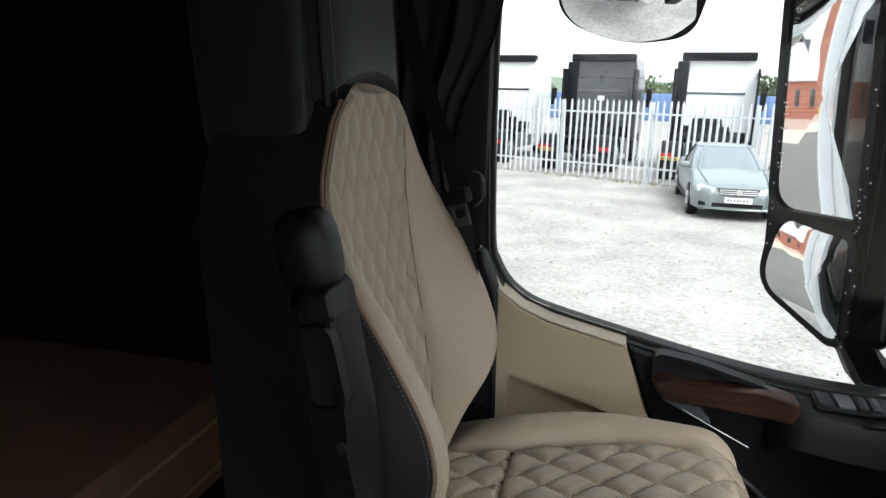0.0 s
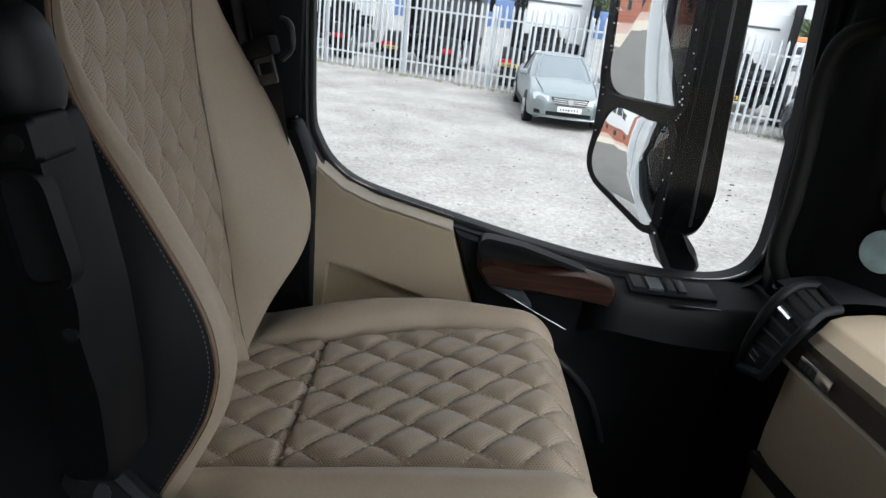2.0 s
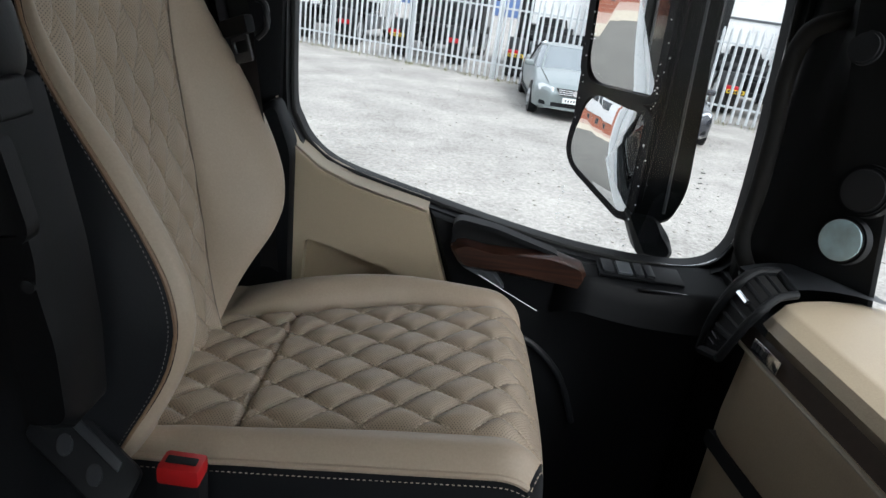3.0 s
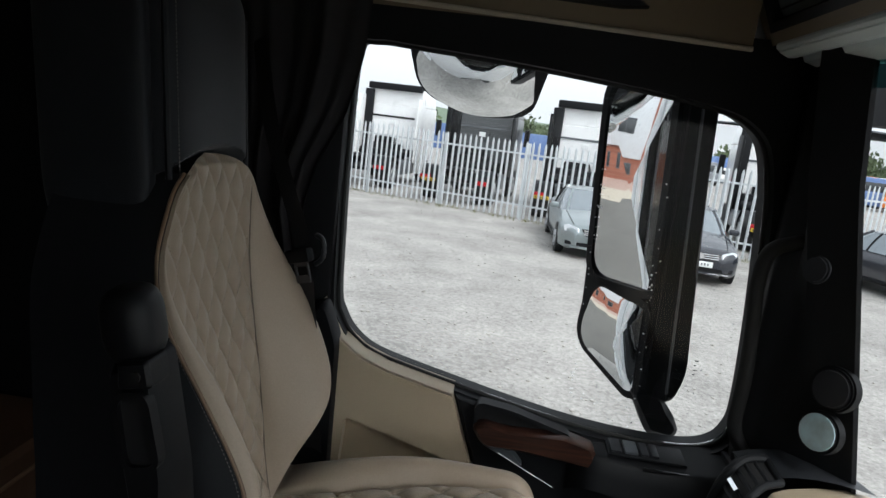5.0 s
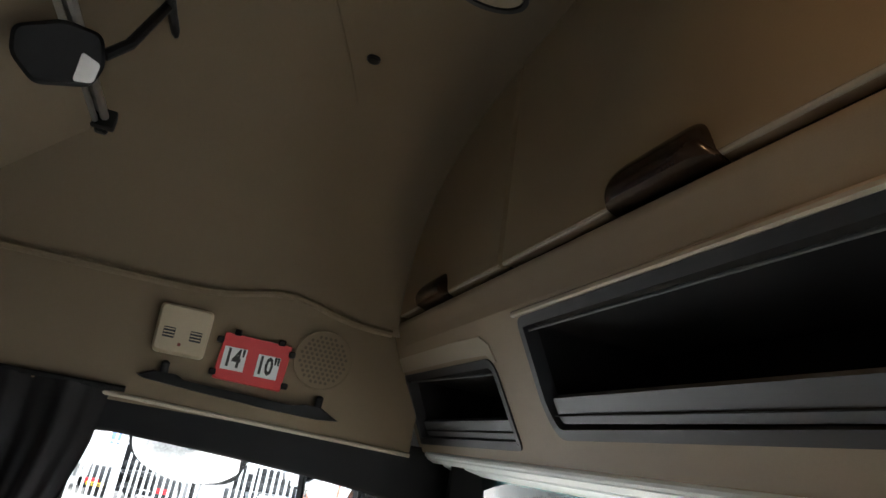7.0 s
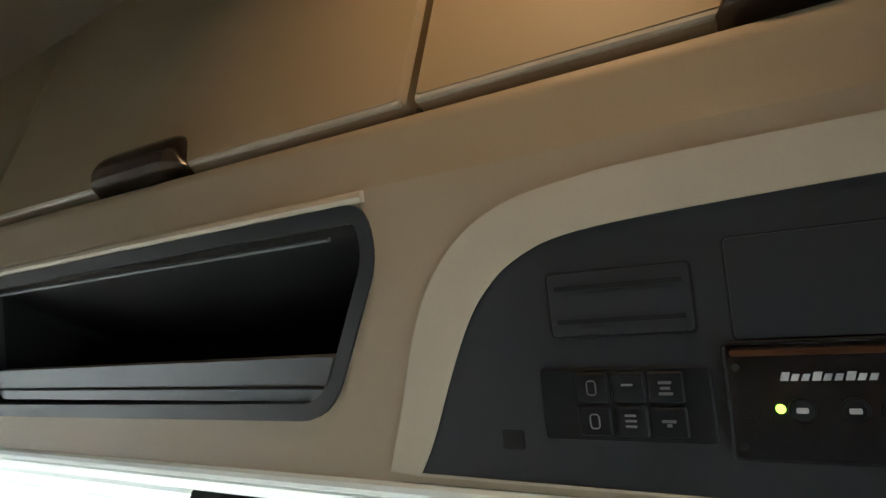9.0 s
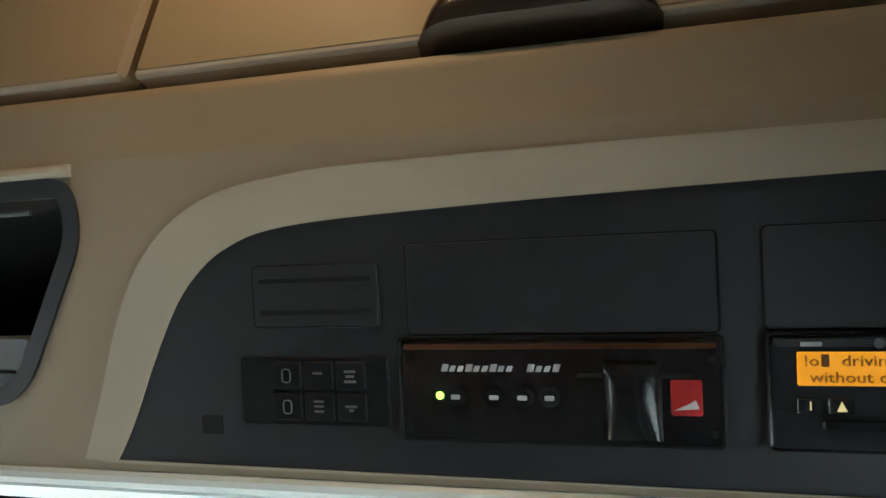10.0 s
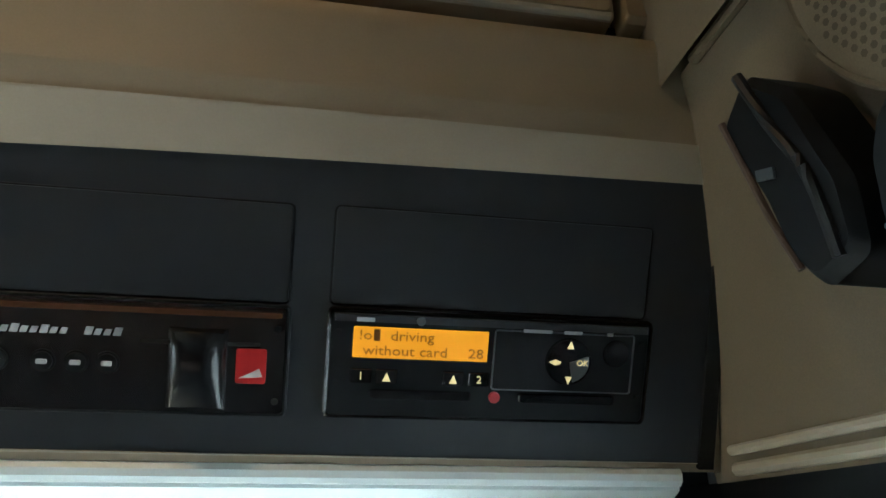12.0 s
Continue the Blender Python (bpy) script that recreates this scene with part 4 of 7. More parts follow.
# ---------------------------------------------------------------- outer skin of the cab
skin = tagged(empty("cab_shell", "white painted outside of the lorry cab", "cab"), kind="structure")
part("side_panel", ring(grown(WINDOW, 0.022), around(grown(WINDOW, 0.022), -1.10, 1.16, -0.75, 2.36), lambda x, z, d: (x, 1.035 + d, z), 0.0, 0.02), WHITE_PAINT, skin)
part("side_panel", ring(WINDOW, around(WINDOW, -1.10, 1.16, -0.75, 2.36), lambda x, z, d: (x, RIGHT - 0.06 - d, z), 0.0, 0.02), WHITE_PAINT, skin)
part("side_deflector", box(-1.80, -1.02, 1.05, 1.150, -0.35, 2.30, 0.04, 3), WHITE_PAINT, skin, "white side deflector behind the cab")
part("roof_panel", box(-1.10, 1.16, RIGHT - 0.08, 1.055, 2.33, 2.37, 0.01), WHITE_PAINT, skin)
part("front_panel", joined(box(1.135, 1.16, RIGHT - 0.08, 1.055, 1.64, 2.37), box(1.20, 1.24, RIGHT - 0.08, 1.055, -0.75, 0.90), box(1.07, 1.16, 0.97, 1.055, 1.40, 1.66)), WHITE_PAINT, skin)
part("side_deflector", box(-1.80, -1.02, RIGHT - 0.25, RIGHT - 0.11, -0.35, 2.30, 0.04, 3), WHITE_PAINT, skin, "white side deflector behind the cab")
for wy in (0.93, RIGHT + 0.01):
    tyre = part("wheel", cyl((0.35, wy - 0.14, GROUND + 0.5), (0.35, wy + 0.14, GROUND + 0.5), 0.5, seg=40, bevel=0.04), RUBBER, skin, "black road tyre")
    part("rim", cyl((0.35, wy - 0.145, GROUND + 0.5), (0.35, wy + 0.145, GROUND + 0.5), 0.28, seg=28, bevel=0.01), ALU, tyre)
part("chassis", joined(box(-1.9, 1.0, 0.30, 0.38, -0.75, -0.50, 0.01), box(-1.9, 1.0, -0.49, -0.41, -0.75, -0.50, 0.01), box(0.27, 0.43, -1.0, 0.9, -0.78, -0.62, 0.02)), BLACK_PLASTIC, skin, "black chassis rails and axle")
part("rear_panel", box(-1.12, -1.08, RIGHT - 0.08, 1.055, -0.75, 2.37), WHITE_PAINT, skin)
part("underside", box(-1.10, 1.22, RIGHT - 0.06, 1.04, FLOOR - 0.10, FLOOR - 0.06), BLACK_PLASTIC, skin)

# ---------------------------------------------------------------- passenger seat
SC = 0.597            # seat centre line


def soft(z, table):
    """A broken line with its corners rounded."""
    return sum(lerp(z + d, table) for d in (-0.024, -0.012, 0.0, 0.012, 0.024)) / 5


YC = 0.602            # middle of the backrest's arched top


def arch(z):
    """Narrows the backrest panel to its rounded top."""
    return math.sqrt(max(0.0, 1 - max(0.0, (z - 1.300) / 0.054) ** 2.3))


def back_base(z):
    return soft(z, ((0.80, 0.318), (0.84, 0.300), (0.90, 0.284), (0.96, 0.274), (1.04, 0.263), (1.12, 0.249), (1.20, 0.237), (1.28, 0.229), (1.36, 0.223), (1.58, 0.208)))


def edge_x(z, s):
    """How far forward the outer rim of a bolster stands; s is -1 beside the armrest, 1 beside the door."""
    if s < 0:
        return soft(z, ((0.80, 0.290), (0.88, 0.330), (0.92, 0.354), (0.96, 0.367), (1.00, 0.366), (1.04, 0.348), (1.12, 0.296), (1.16, 0.270), (1.20, 0.250), (1.24, 0.237), (1.32, 0.232)))
    return soft(z, ((0.80, 0.290), (0.88, 0.315), (0.92, 0.338), (0.96, 0.361), (1.00, 0.361), (1.04, 0.347), (1.12, 0.305), (1.16, 0.283), (1.20, 0.262), (1.24, 0.245), (1.32, 0.226)))


def edge_y(z, s):
    if s < 0:
        y = soft(z, ((0.80, 0.400), (0.88, 0.400), (0.96, 0.413), (1.04, 0.425), (1.12, 0.434), (1.20, 0.437), (1.24, 0.446), (1.28, 0.466), (1.32, 0.494)))
    else:
        y = soft(z, ((0.80, 0.672), (0.88, 0.694), (0.92, 0.716), (0.96, 0.747), (1.00, 0.775), (1.04, 0.788), (1.10, 0.798), (1.16, 0.789), (1.20, 0.775), (1.24, 0.752), (1.28, 0.732), (1.32, 0.716)))
    return YC + (y - YC) * arch(z)


def quilt_y(z, s):
    """Seam between the quilted panel and a bolster."""
    if s < 0:
        y = soft(z, ((0.80, 0.500), (1.05, 0.497), (1.12, 0.486), (1.18, 0.464), (1.24, 0.453), (1.28, 0.469), (1.32, 0.497)))
        return max(YC + (y - YC) * arch(z), edge_y(z, s) + 0.002)
    y = soft(z, ((0.80, 0.664), (0.88, 0.680), (0.95, 0.690), (1.20, 0.691), (1.26, 0.700), (1.32, 0.712)))
    return min(YC + (y - YC) * arch(z), edge_y(z, s) - 0.002)


def puff(a, b, depth):
    """Diamond cushions between crossing seams; a and b in diamonds."""
    f = abs((a + b) % 1.0 - 0.5) * 2
    g = abs((a - b) % 1.0 - 0.5) * 2
    return depth * ((1 - f ** 3) * (1 - g ** 3)) ** 0.75


def back_face(y, z):
    base = back_base(z)
    qn, qf = quilt_y(z, -1), quilt_y(z, 1)
    if qn <= y <= qf:
        return base - 0.008 * (1 - ((2 * y - qn - qf) / (qf - qn)) ** 2)
    s = -1 if y < qn else 1
    q, e = quilt_y(z, s), edge_y(z, s)
    t = min(1.0, max(0.0, (y - q) / (e - q)))
    wide = min(1.0, abs(e - q) / 0.05)
    x = base + (edge_x(z, s) - base) * (1 - (1 - t) ** (1.7 if s < 0 else 1.25))
    x += (0.014 if s < 0 else 0.007) * wide * math.sin(math.pi * t ** 1.3)
    return x - 0.013 * wide * math.exp(-(abs(y - q) / 0.005) ** 2) - 0.006 * max(0.0, (t - 0.9) / 0.1) ** 2


seat = empty("passenger_seat", "cream and black leather lorry seat with quilted centre panels", "seat")
DIA_Y, DIA_Z = 0.0395, 0.076


def back_panel(u, v):
    z = 0.805 + 0.5488 * (1 - (1 - v) ** 1.35)
    qn, qf = quilt_y(z, -1), quilt_y(z, 1)
    y = qn + (qf - qn) * u
    fade = min(1.0, (0.5 - abs(u - 0.5)) * 16) * min(1.0, (1.3545 - z) / 0.012)
    lumbar = 0.0022 * fade * math.exp(-((z - 1.105 - 0.1 * (y - SC)) / 0.006) ** 2)
    return (back_face(y, z) + 0.001 + puff((y - 0.545) / DIA_Y, (z - 1.190) / DIA_Z, 0.0082) * fade - lumbar - 0.012 * max(0.0, (z - 1.336) / 0.018) ** 2, y, z)


DARK_SEAM = leather("dark_seam_leather", (0.13, 0.098, 0.07))
TAN_PIPING = leather("tan_leather_piping", (0.20, 0.125, 0.075))
part("backrest_panel", grid(120, 260, back_panel), BACK_QUILT, seat, "cream perforated leather with diamond quilting")
for s in (-1, 1):
    def bolster(u, v, s=s):
        z = 0.805 + 0.530 * v
        q, w = quilt_y(z, s), edge_y(z, s)
        y = q + (w - q) * u
        return (back_face(y, z) + 0.0015 * math.sin(v * 31 + u * 4) * math.exp(-v * 6) * u, y, z)
    part("backrest_bolster", grid(30, 80, bolster), BEIGE_LEATHER, seat, "smooth cream leather side bolster")
    part("panel_seam", tube([(x + 0.0012, y, z) for x, y, z in (bolster(0.0, k / 70) for k in range(67))], 0.0016, 6), DARK_SEAM, seat)
    edge = [bolster(1.0, k / 70) for k in range(71)]
    part("piping", tube([(x - 0.001, y + s * 0.0012, z) for x, y, z in edge], 0.0026), TAN_PIPING, seat, "tan leather edge piping")

    def flank(u, v, s=s):
        z = 0.79 + 0.545 * v
        x0 = edge_x(z, s) - 0.004
        low = min(1.0, max(0.0, (1.26 - z) / 0.2))
        return (x0 + (back_base(z) - 0.13 - x0) * u, edge_y(z, s) + s * (0.002 + (0.006 + 0.020 * low) * math.sin(math.pi / 2 * min(1, u * 2.0))), z)
    part("backrest_flank", grid(24, 50, flank), BLACK_LEATHER, seat, "black leather side of the backrest")
    part("flank_stitching", joined(*[tube([flank(0.034, (k + 0.1) / 130), flank(0.034, (k + 0.60) / 130)], 0.00042, 4) for k in range(128)]), GREY_THREAD, seat, "grey row of stitches")


def shell_point(u, v):
    z = 0.79 + 0.56 * v
    yn, yf = edge_y(min(z, 1.30), -1), edge_y(min(z, 1.30), 1)
    return (back_base(z) - 0.13 - 0.02 * math.sin(math.pi * u), yn + (yf - yn) * u, z)


part("backrest_shell", grid(24, 40, shell_point), BLACK_PLASTIC, seat)


def stitched(points, step=0.0054, r=0.0009):
    """Short raised stitches along a line of points."""
    out, run = [], 0.0
    for a, b in zip(points, points[1:]):
        a, b = Vector(a), Vector(b)
        run += (b - a).length
        if run >= step:
            out.append(tube([a, a + (b - a).normalized() * step * 0.55], r, 4))
            run = 0.0
    return out


seams = []
for k in range(-16, 16):
    for sgn in (1, -1):
        line = []
        for j in range(170):
            z = 0.815 + 0.522 * j / 169
            y = 0.545 + sgn * (k - (z - 1.190) / DIA_Z) * DIA_Y
            if quilt_y(z, -1) + 0.004 < y < quilt_y(z, 1) - 0.004:
                line.append((back_face(y, z) + 0.0030, y, z))
            elif len(line) > 1:
                seams += stitched(line)
                line = []
        if len(line) > 1:
            seams += stitched(line)
part("backrest_stitching", joined(*seams), LEATHER_THREAD, seat, "pale stitches along the quilting")["kind"] = "stuff"


# head part in grey leather
def head(u, v, y0=YC, half=0.112, z0=1.27, z1=1.585, depth=0.105):
    a = u * math.tau
    n = 5.0
    cx, cy = math.cos(a), math.sin(a)
    k = (abs(cx) ** n + abs(cy) ** n) ** (-1 / n)
    z = z0 + (z1 - z0) * v
    top = math.sqrt(max(0.0, 1 - max(0.0, (v - 0.80) / 0.20) ** 2.4))
    w = half * (0.90 + 0.10 * top) * (0.35 + 0.65 * top)
    d = depth / 2 * (0.25 + 0.75 * top)
    y = y0 + w * k * cy
    rim = 1.300 + 0.056 * (1 - min(1.0, abs(y - YC) / 0.122) ** 2) ** (1 / 2.3)
    return (back_base(z) - depth / 2 + 0.004 - 0.024 * min(1.0, max(0.0, (rim + 0.010 - z) / 0.010)) + d * k * cx, y, z)


def head_side(u, v):
    """A padded side panel of the head part, tapering to a rounded foot."""
    z = 1.235 + 0.33 * v
    foot = math.sqrt(max(0.02, 1 - max(0.0, (0.30 - v) / 0.30) ** 2.2))
    crown = math.sqrt(max(0.05, 1 - max(0.0, (v - 0.82) / 0.18) ** 2.2))
    a = u * math.tau
    cx, cy = math.cos(a), math.sin(a)
    k = (abs(cx) ** 4 + abs(cy) ** 4) ** -0.25
    x = back_base(z) - 0.085 - 0.020 * (1 - foot) + 0.062 * foot * crown * k * cx
    return (x, 0.487 + 0.016 * crown * k * cy, z)


part("headrest", grid(128, 110, head, True), GREY_LEATHER, seat, "grey leather head part")
part("headrest_wing", grid(40, 30, head_side, True), GREY_LEATHER, seat, "grey leather side pad of the head part")
for s in (-1, 1):
    part("headrest_seam", tube([(back_base(1.33 + 0.20 * k / 20) - 0.008, YC + s * 0.108, 1.33 + 0.20 * k / 20) for k in range(21)], 0.004), BLACK_LEATHER, seat)
part("headrest_stitching", joined(*[tube([(back_base(1.33 + 0.20 * k / 44) + 0.0005, YC - 0.100, 1.33 + 0.20 * k / 44), (back_base(1.33 + 0.20 * k / 44) + 0.0005, YC - 0.100, 1.333 + 0.20 * k / 44)], 0.0006, 4) for k in range(44)]), GREY_THREAD, seat)

# cushion
CX0, CX1 = 0.285, 0.722
CY0, CY1 = 0.416, 0.832


def near_seam(x):
    return lerp(x, ((0.28, 0.462), (0.40, 0.470), (0.54, 0.480), (0.72, 0.480)))


def far_seam(x):
    return lerp(x, ((0.28, 0.705), (0.38, 0.722), (0.46, 0.745), (0.54, 0.765), (0.72, 0.775)))


def cushion_top(x, y):
    """Height of the cushion over the plan."""
    a, b = near_seam(x), far_seam(x)
    z = 0.836 + 0.10 * (x - 0.38)
    if y < a:
        t = min(1.0, (a - y) / (a - CY0))
        z += 0.026 * math.sin(math.pi / 2 * min(1.0, t * 1.5)) - 0.020 * max(0.0, (t - 0.6) / 0.4) ** 2.2
    elif y > b:
        t = min(1.0, (y - b) / (CY1 - b))
        z += 0.036 * math.sin(math.pi * min(1.0, t * 1.15) ** 0.8) * (0.04 + 1.0 * math.sin(math.pi * min(1, max(0, (x - 0.30) / 0.43)) ** 0.72))
        z -= 0.05 * max(0.0, (t - 0.72) / 0.28) ** 2.2
    fx = max(0.0, (x - (CX1 - 0.075)) / 0.075)
    z -= 0.060 * fx ** 2.6
    return z - 0.006 * math.exp(-(min(abs(y - a), abs(y - b)) / 0.006) ** 2)


def front_x(u):
    return CX1 - 0.035 * abs(2 * u - 1) ** 3.2


def quilt_top(u, v):
    w = CX0 + (CX1 - CX0) * v
    y = near_seam(w) + (far_seam(w) - near_seam(w)) * u
    x = CX0 + (front_x((y - CY0) / (CY1 - CY0)) - CX0) * v
    fade = min(1.0, (0.5 - abs(u - 0.5)) * 14) * min(1.0, (1 - v) * 9)
    crease = 0.0075 * math.exp(-((x - 0.394) / 0.0035) ** 2)
    return (x, y, cushion_top(x, y) + 0.002 + puff((x - 0.482) / 0.0715, (y - 0.671 - 0.18 * (x - 0.482)) / 0.0545, 0.0090) * fade - crease)


part("cushion_panel", grid(110, 200, quilt_top), BEIGE_QUILT, seat, "cream perforated leather with diamond quilting")
for s in range(2):
    def roll(u, v, s=s):
        w = CX0 + (CX1 - CX0) * v
        ya, yb = (far_seam(w), CY1) if s else (CY0, near_seam(w))
        y = ya + (yb - ya) * u
        x = CX0 + (front_x((y - CY0) / (CY1 - CY0)) - CX0) * v
        wave = 0.0016 * math.sin(v * 23 + u * 5) * math.exp(-v * 5)
        return (x, y, cushion_top(x, y) + wave)
    part("cushion_bolster", grid(30, 80, roll), BEIGE_LEATHER, seat, "smooth cream leather cushion side")
    rim = [roll(float(s), k / 60) for k in range(61)]
    part("piping", tube(rim, 0.0035), BLACK_LEATHER if s else BEIGE_LEATHER, seat)

rim_pts = [(CX0 + (front_x(0) - CX0) * k / 30, CY0) for k in range(31)] + [(front_x(k / 30), CY0 + (CY1 - CY0) * k / 30) for k in range(1, 31)] + [(front_x(1) - (front_x(1) - CX0) * k / 30, CY1) for k in range(1, 31)]


def skirt(u, v):
    s = u * (len(rim_pts) - 1)
    i = min(int(s), len(rim_pts) - 2)
    t = s - i
    x, y = (rim_pts[i][c] * (1 - t) + rim_pts[i + 1][c] * t for c in (0, 1))
    k = 0.012 * math.sin(math.pi * min(1.0, v * 1.2)) - 0.02 * v * v
    d = Vector((x - 0.48, y - SC)).normalized()
    return (x + d.x * k, y + d.y * k, cushion_top(x, y) - 0.002 - 0.135 * v)


part("cushion_skirt", grid(120, 14, skirt), BLACK_LEATHER, seat, "black leather cushion side")
part("skirt_stitching", joined(*[tube([skirt((k + 0.1) / 220, 0.06), skirt((k + 0.60) / 220, 0.06)], 0.0005, 4) for k in range(220)]), THREAD, seat, "pale row of stitches")
seams = []
for k in range(-10, 12):
    for sgn in (1, -1):
        line = []
        for j in range(220):
            x = CX0 + 0.01 + (CX1 - CX0 - 0.02) * j / 219
            y = 0.671 + 0.18 * (x - 0.482) + sgn * ((x - 0.482) / 0.0715 - k) * 0.0545
            if near_seam(x) + 0.004 < y < far_seam(x) - 0.004 and x < front_x((y - CY0) / (CY1 - CY0)) - 0.01:
                line.append((x, y, cushion_top(x, y) + 0.0040))
            elif len(line) > 1:
                seams += stitched(line)
                line = []
        if len(line) > 1:
            seams += stitched(line)
part("cushion_stitching", joined(*seams), THREAD, seat, "pale stitches along the quilting")["kind"] = "stuff"
part("seat_base", joined(box(0.27, 0.66, 0.43, 0.80, 0.52, 0.74, 0.02), box(0.30, 0.64, 0.46, 0.77, FLOOR, 0.54, 0.02)), BLACK_PLASTIC, seat, "black seat base")

# armrest folded up beside the backrest
ARM = Vector((0.185, 0.0, -0.98)).normalized()
arm_o = Vector((0.281, 0.333, 1.225))


def arm_point(along, across, out):
    """Along the armrest from its top; across is fore and aft, out is towards the driver."""
    p = arm_o + ARM * along + Vector((0.98, 0, 0.185)) * (across * 0.85 - 0.009)
    return (p.x, p.y - out, p.z)


# black plastic darkened further, as little light reaches the armrest
ARM_SHADED = mat("shaded_armrest_plastic", (0.0045, 0.0048, 0.0056), 0.5, 0, 0.15, 600.0, 0.2, 8.0)
ARM_SHADED.node_tree.nodes["Principled BSDF"].inputs["Specular IOR Level"].default_value = 0.3
ARM_SHADED.node_tree.nodes["Principled BSDF"].inputs["Specular IOR Level"].default_value = 0.25
arm = part("armrest", plate(rounded([(0.03, -0.026), (0.03, 0.020), (0.15, 0.020), (0.22, 0.012), (0.290, -0.004), (0.290, -0.046), (0.2, -0.034)], 0.014), lambda a, b, d: arm_point(a, b, d), -0.035, 0.016, 0.012), ARM_SHADED, seat, "black armrest folded up beside the backrest")


def knuckle(u, v):
    a, b = u * math.tau, math.pi * (v - 0.5)
    f = lambda c, n: math.copysign(abs(c) ** n, c)
    return arm_point(0.004 + 0.036 * f(math.sin(b), 0.7), -0.004 + 0.028 * f(math.cos(b), 0.6) * f(math.cos(a), 0.7), -0.008 + 0.028 * f(math.cos(b), 0.6) * f(math.sin(a), 0.7))


part("cap", grid(36, 18, knuckle, True), ARM_SHADED, arm, "rounded dark plastic cap")
part("hinge_block", plate(rounded([(0.030, -0.008), (0.030, 0.026), (0.056, 0.026), (0.056, -0.012)], 0.005), arm_point, -0.01, 0.024, 0.004), ARM_SHADED, arm)
slot_line = rounded([(0.064, -0.014), (0.064, 0.014), (0.128, 0.016), (0.128, -0.016)], 0.010)
part("grip_rim", ring(slot_line, grown(slot_line, 0.006), arm_point, 0.010, 0.023), ARM_SHADED, arm, "raised dark grip rim")
part("grip_recess", plate(slot_line, arm_point, 0.010, 0.0175), VOID, arm)
for a, b in ((0.043, 0.012), (0.165, 0.002)):
    part("bolt_hole", moved(cyl((0, 0, 0), (0, 0, 0.002), 0.005, seg=16), facing(arm_point(a, b, 0.0245 if a < 0.1 else 0.0162), (1, 0, 0), (0, 0, 1))), VOID, arm)

# side controls and belt lock beside the cushion
ctl = part("control_panel", moved(box(-0.055, 0.055, -0.024, 0.024, -0.012, 0.012, 0.008), facing((0.297, 0.372, 0.872), (0.80, -0.25, -0.55), (0.2, 0.75, 0.62))), BLACK_PLASTIC, seat, "dark seat control panel")
cm = facing((0.297, 0.372, 0.872), (0.80, -0.25, -0.55), (0.2, 0.75, 0.62))
for k in range(2):
    part("control_button", moved(cyl((-0.018 + 0.036 * k, -0.006, 0.010), (-0.018 + 0.036 * k, -0.006, 0.015), 0.008, seg=20, bevel=0.001), cm), DARK_PLASTIC, ctl)
part("control_slider", moved(box(-0.035, 0.035, 0.008, 0.017, 0.010, 0.015, 0.002), cm), DARK_PLASTIC, ctl)
lock = part("belt_lock", box(0.366, 0.404, 0.352, 0.374, 0.76, 0.874, 0.006), BLACK_PLASTIC, seat, "black belt lock")
part("release_button", box(0.367, 0.403, 0.351, 0.375, 0.870, 0.888, 0.004), RED, lock, "red release button")
part("tongue_slot", box(0.372, 0.398, 0.3585, 0.3665, 0.884, 0.8895, 0.001), VOID, lock)

# ---------------------------------------------------------------- belt and curtain behind the seat
belt = empty("seat_belt", "black seat belt with a steel tongue hanging by the door pillar", "seat belt")
BELT = smooth_line([(0.17, 0.86, 1.52), (0.205, 0.83, 1.40), (0.25, 0.80, 1.30), (0.285, 0.785, 1.22), (0.30, 0.79, 1.12), (0.315, 0.80, 1.0), (0.33, 0.80, 0.86)], 40)
part("webbing", grid(40, 4, lambda u, v: BELT[int(round(u * 40))] + Vector((0.6, -0.5, 0.15)).normalized() * (0.046 * (v - 0.5)) + Vector((0, 0, 0.004)) * math.sin(v * math.pi)), WEBBING, belt, "black webbing")
part("tongue", moved(joined(ring(rounded([(-0.012, -0.008), (0.012, -0.008), (0.012, 0.006), (-0.012, 0.006)], 0.003, 3), rounded([(-0.016, -0.020), (0.016, -0.020), (0.016, 0.014), (-0.016, 0.014)], 0.004, 3), lambda a, b, d: (a, b, d), 0, 0.003)), facing((0.297, 0.765, 1.178), (0.8, -0.5, 0.3), (-0.3, 0.1, 0.95))), mat("dull_steel", (0.09, 0.09, 0.095), 0.45, 0.7, 0.1, 200.0, 0.05), belt, "steel tongue")
part("tongue_grip", moved(box(-0.026, 0.026, 0.012, 0.034, -0.006, 0.009, 0.005), facing((0.297, 0.765, 1.178), (0.8, -0.5, 0.3), (-0.3, 0.1, 0.95))), BLACK_PLASTIC, belt)
part("guide_hook", tube(smooth_line([(0.312, 0.77, 1.235), (0.325, 0.762, 1.23), (0.328, 0.76, 1.205), (0.315, 0.765, 1.19)], 16), 0.004), DARK_PLASTIC, belt)
single("wall_door_pillar", box(0.10, 0.298, 0.945, 0.99, 0.60, 1.62, 0.012), BLACK_PLASTIC, "black plastic pillar behind the door", "pillar", kind="structure")
single("belt_cover", plate(rounded([(0.300, 1.095), (0.330, 1.02), (0.335, 0.62), (0.25, 0.62), (0.265, 1.06)], 0.02), side, 0.06, 0.10, 0.01), BLACK_PLASTIC, "black belt cover beside the seat", "belt cover")


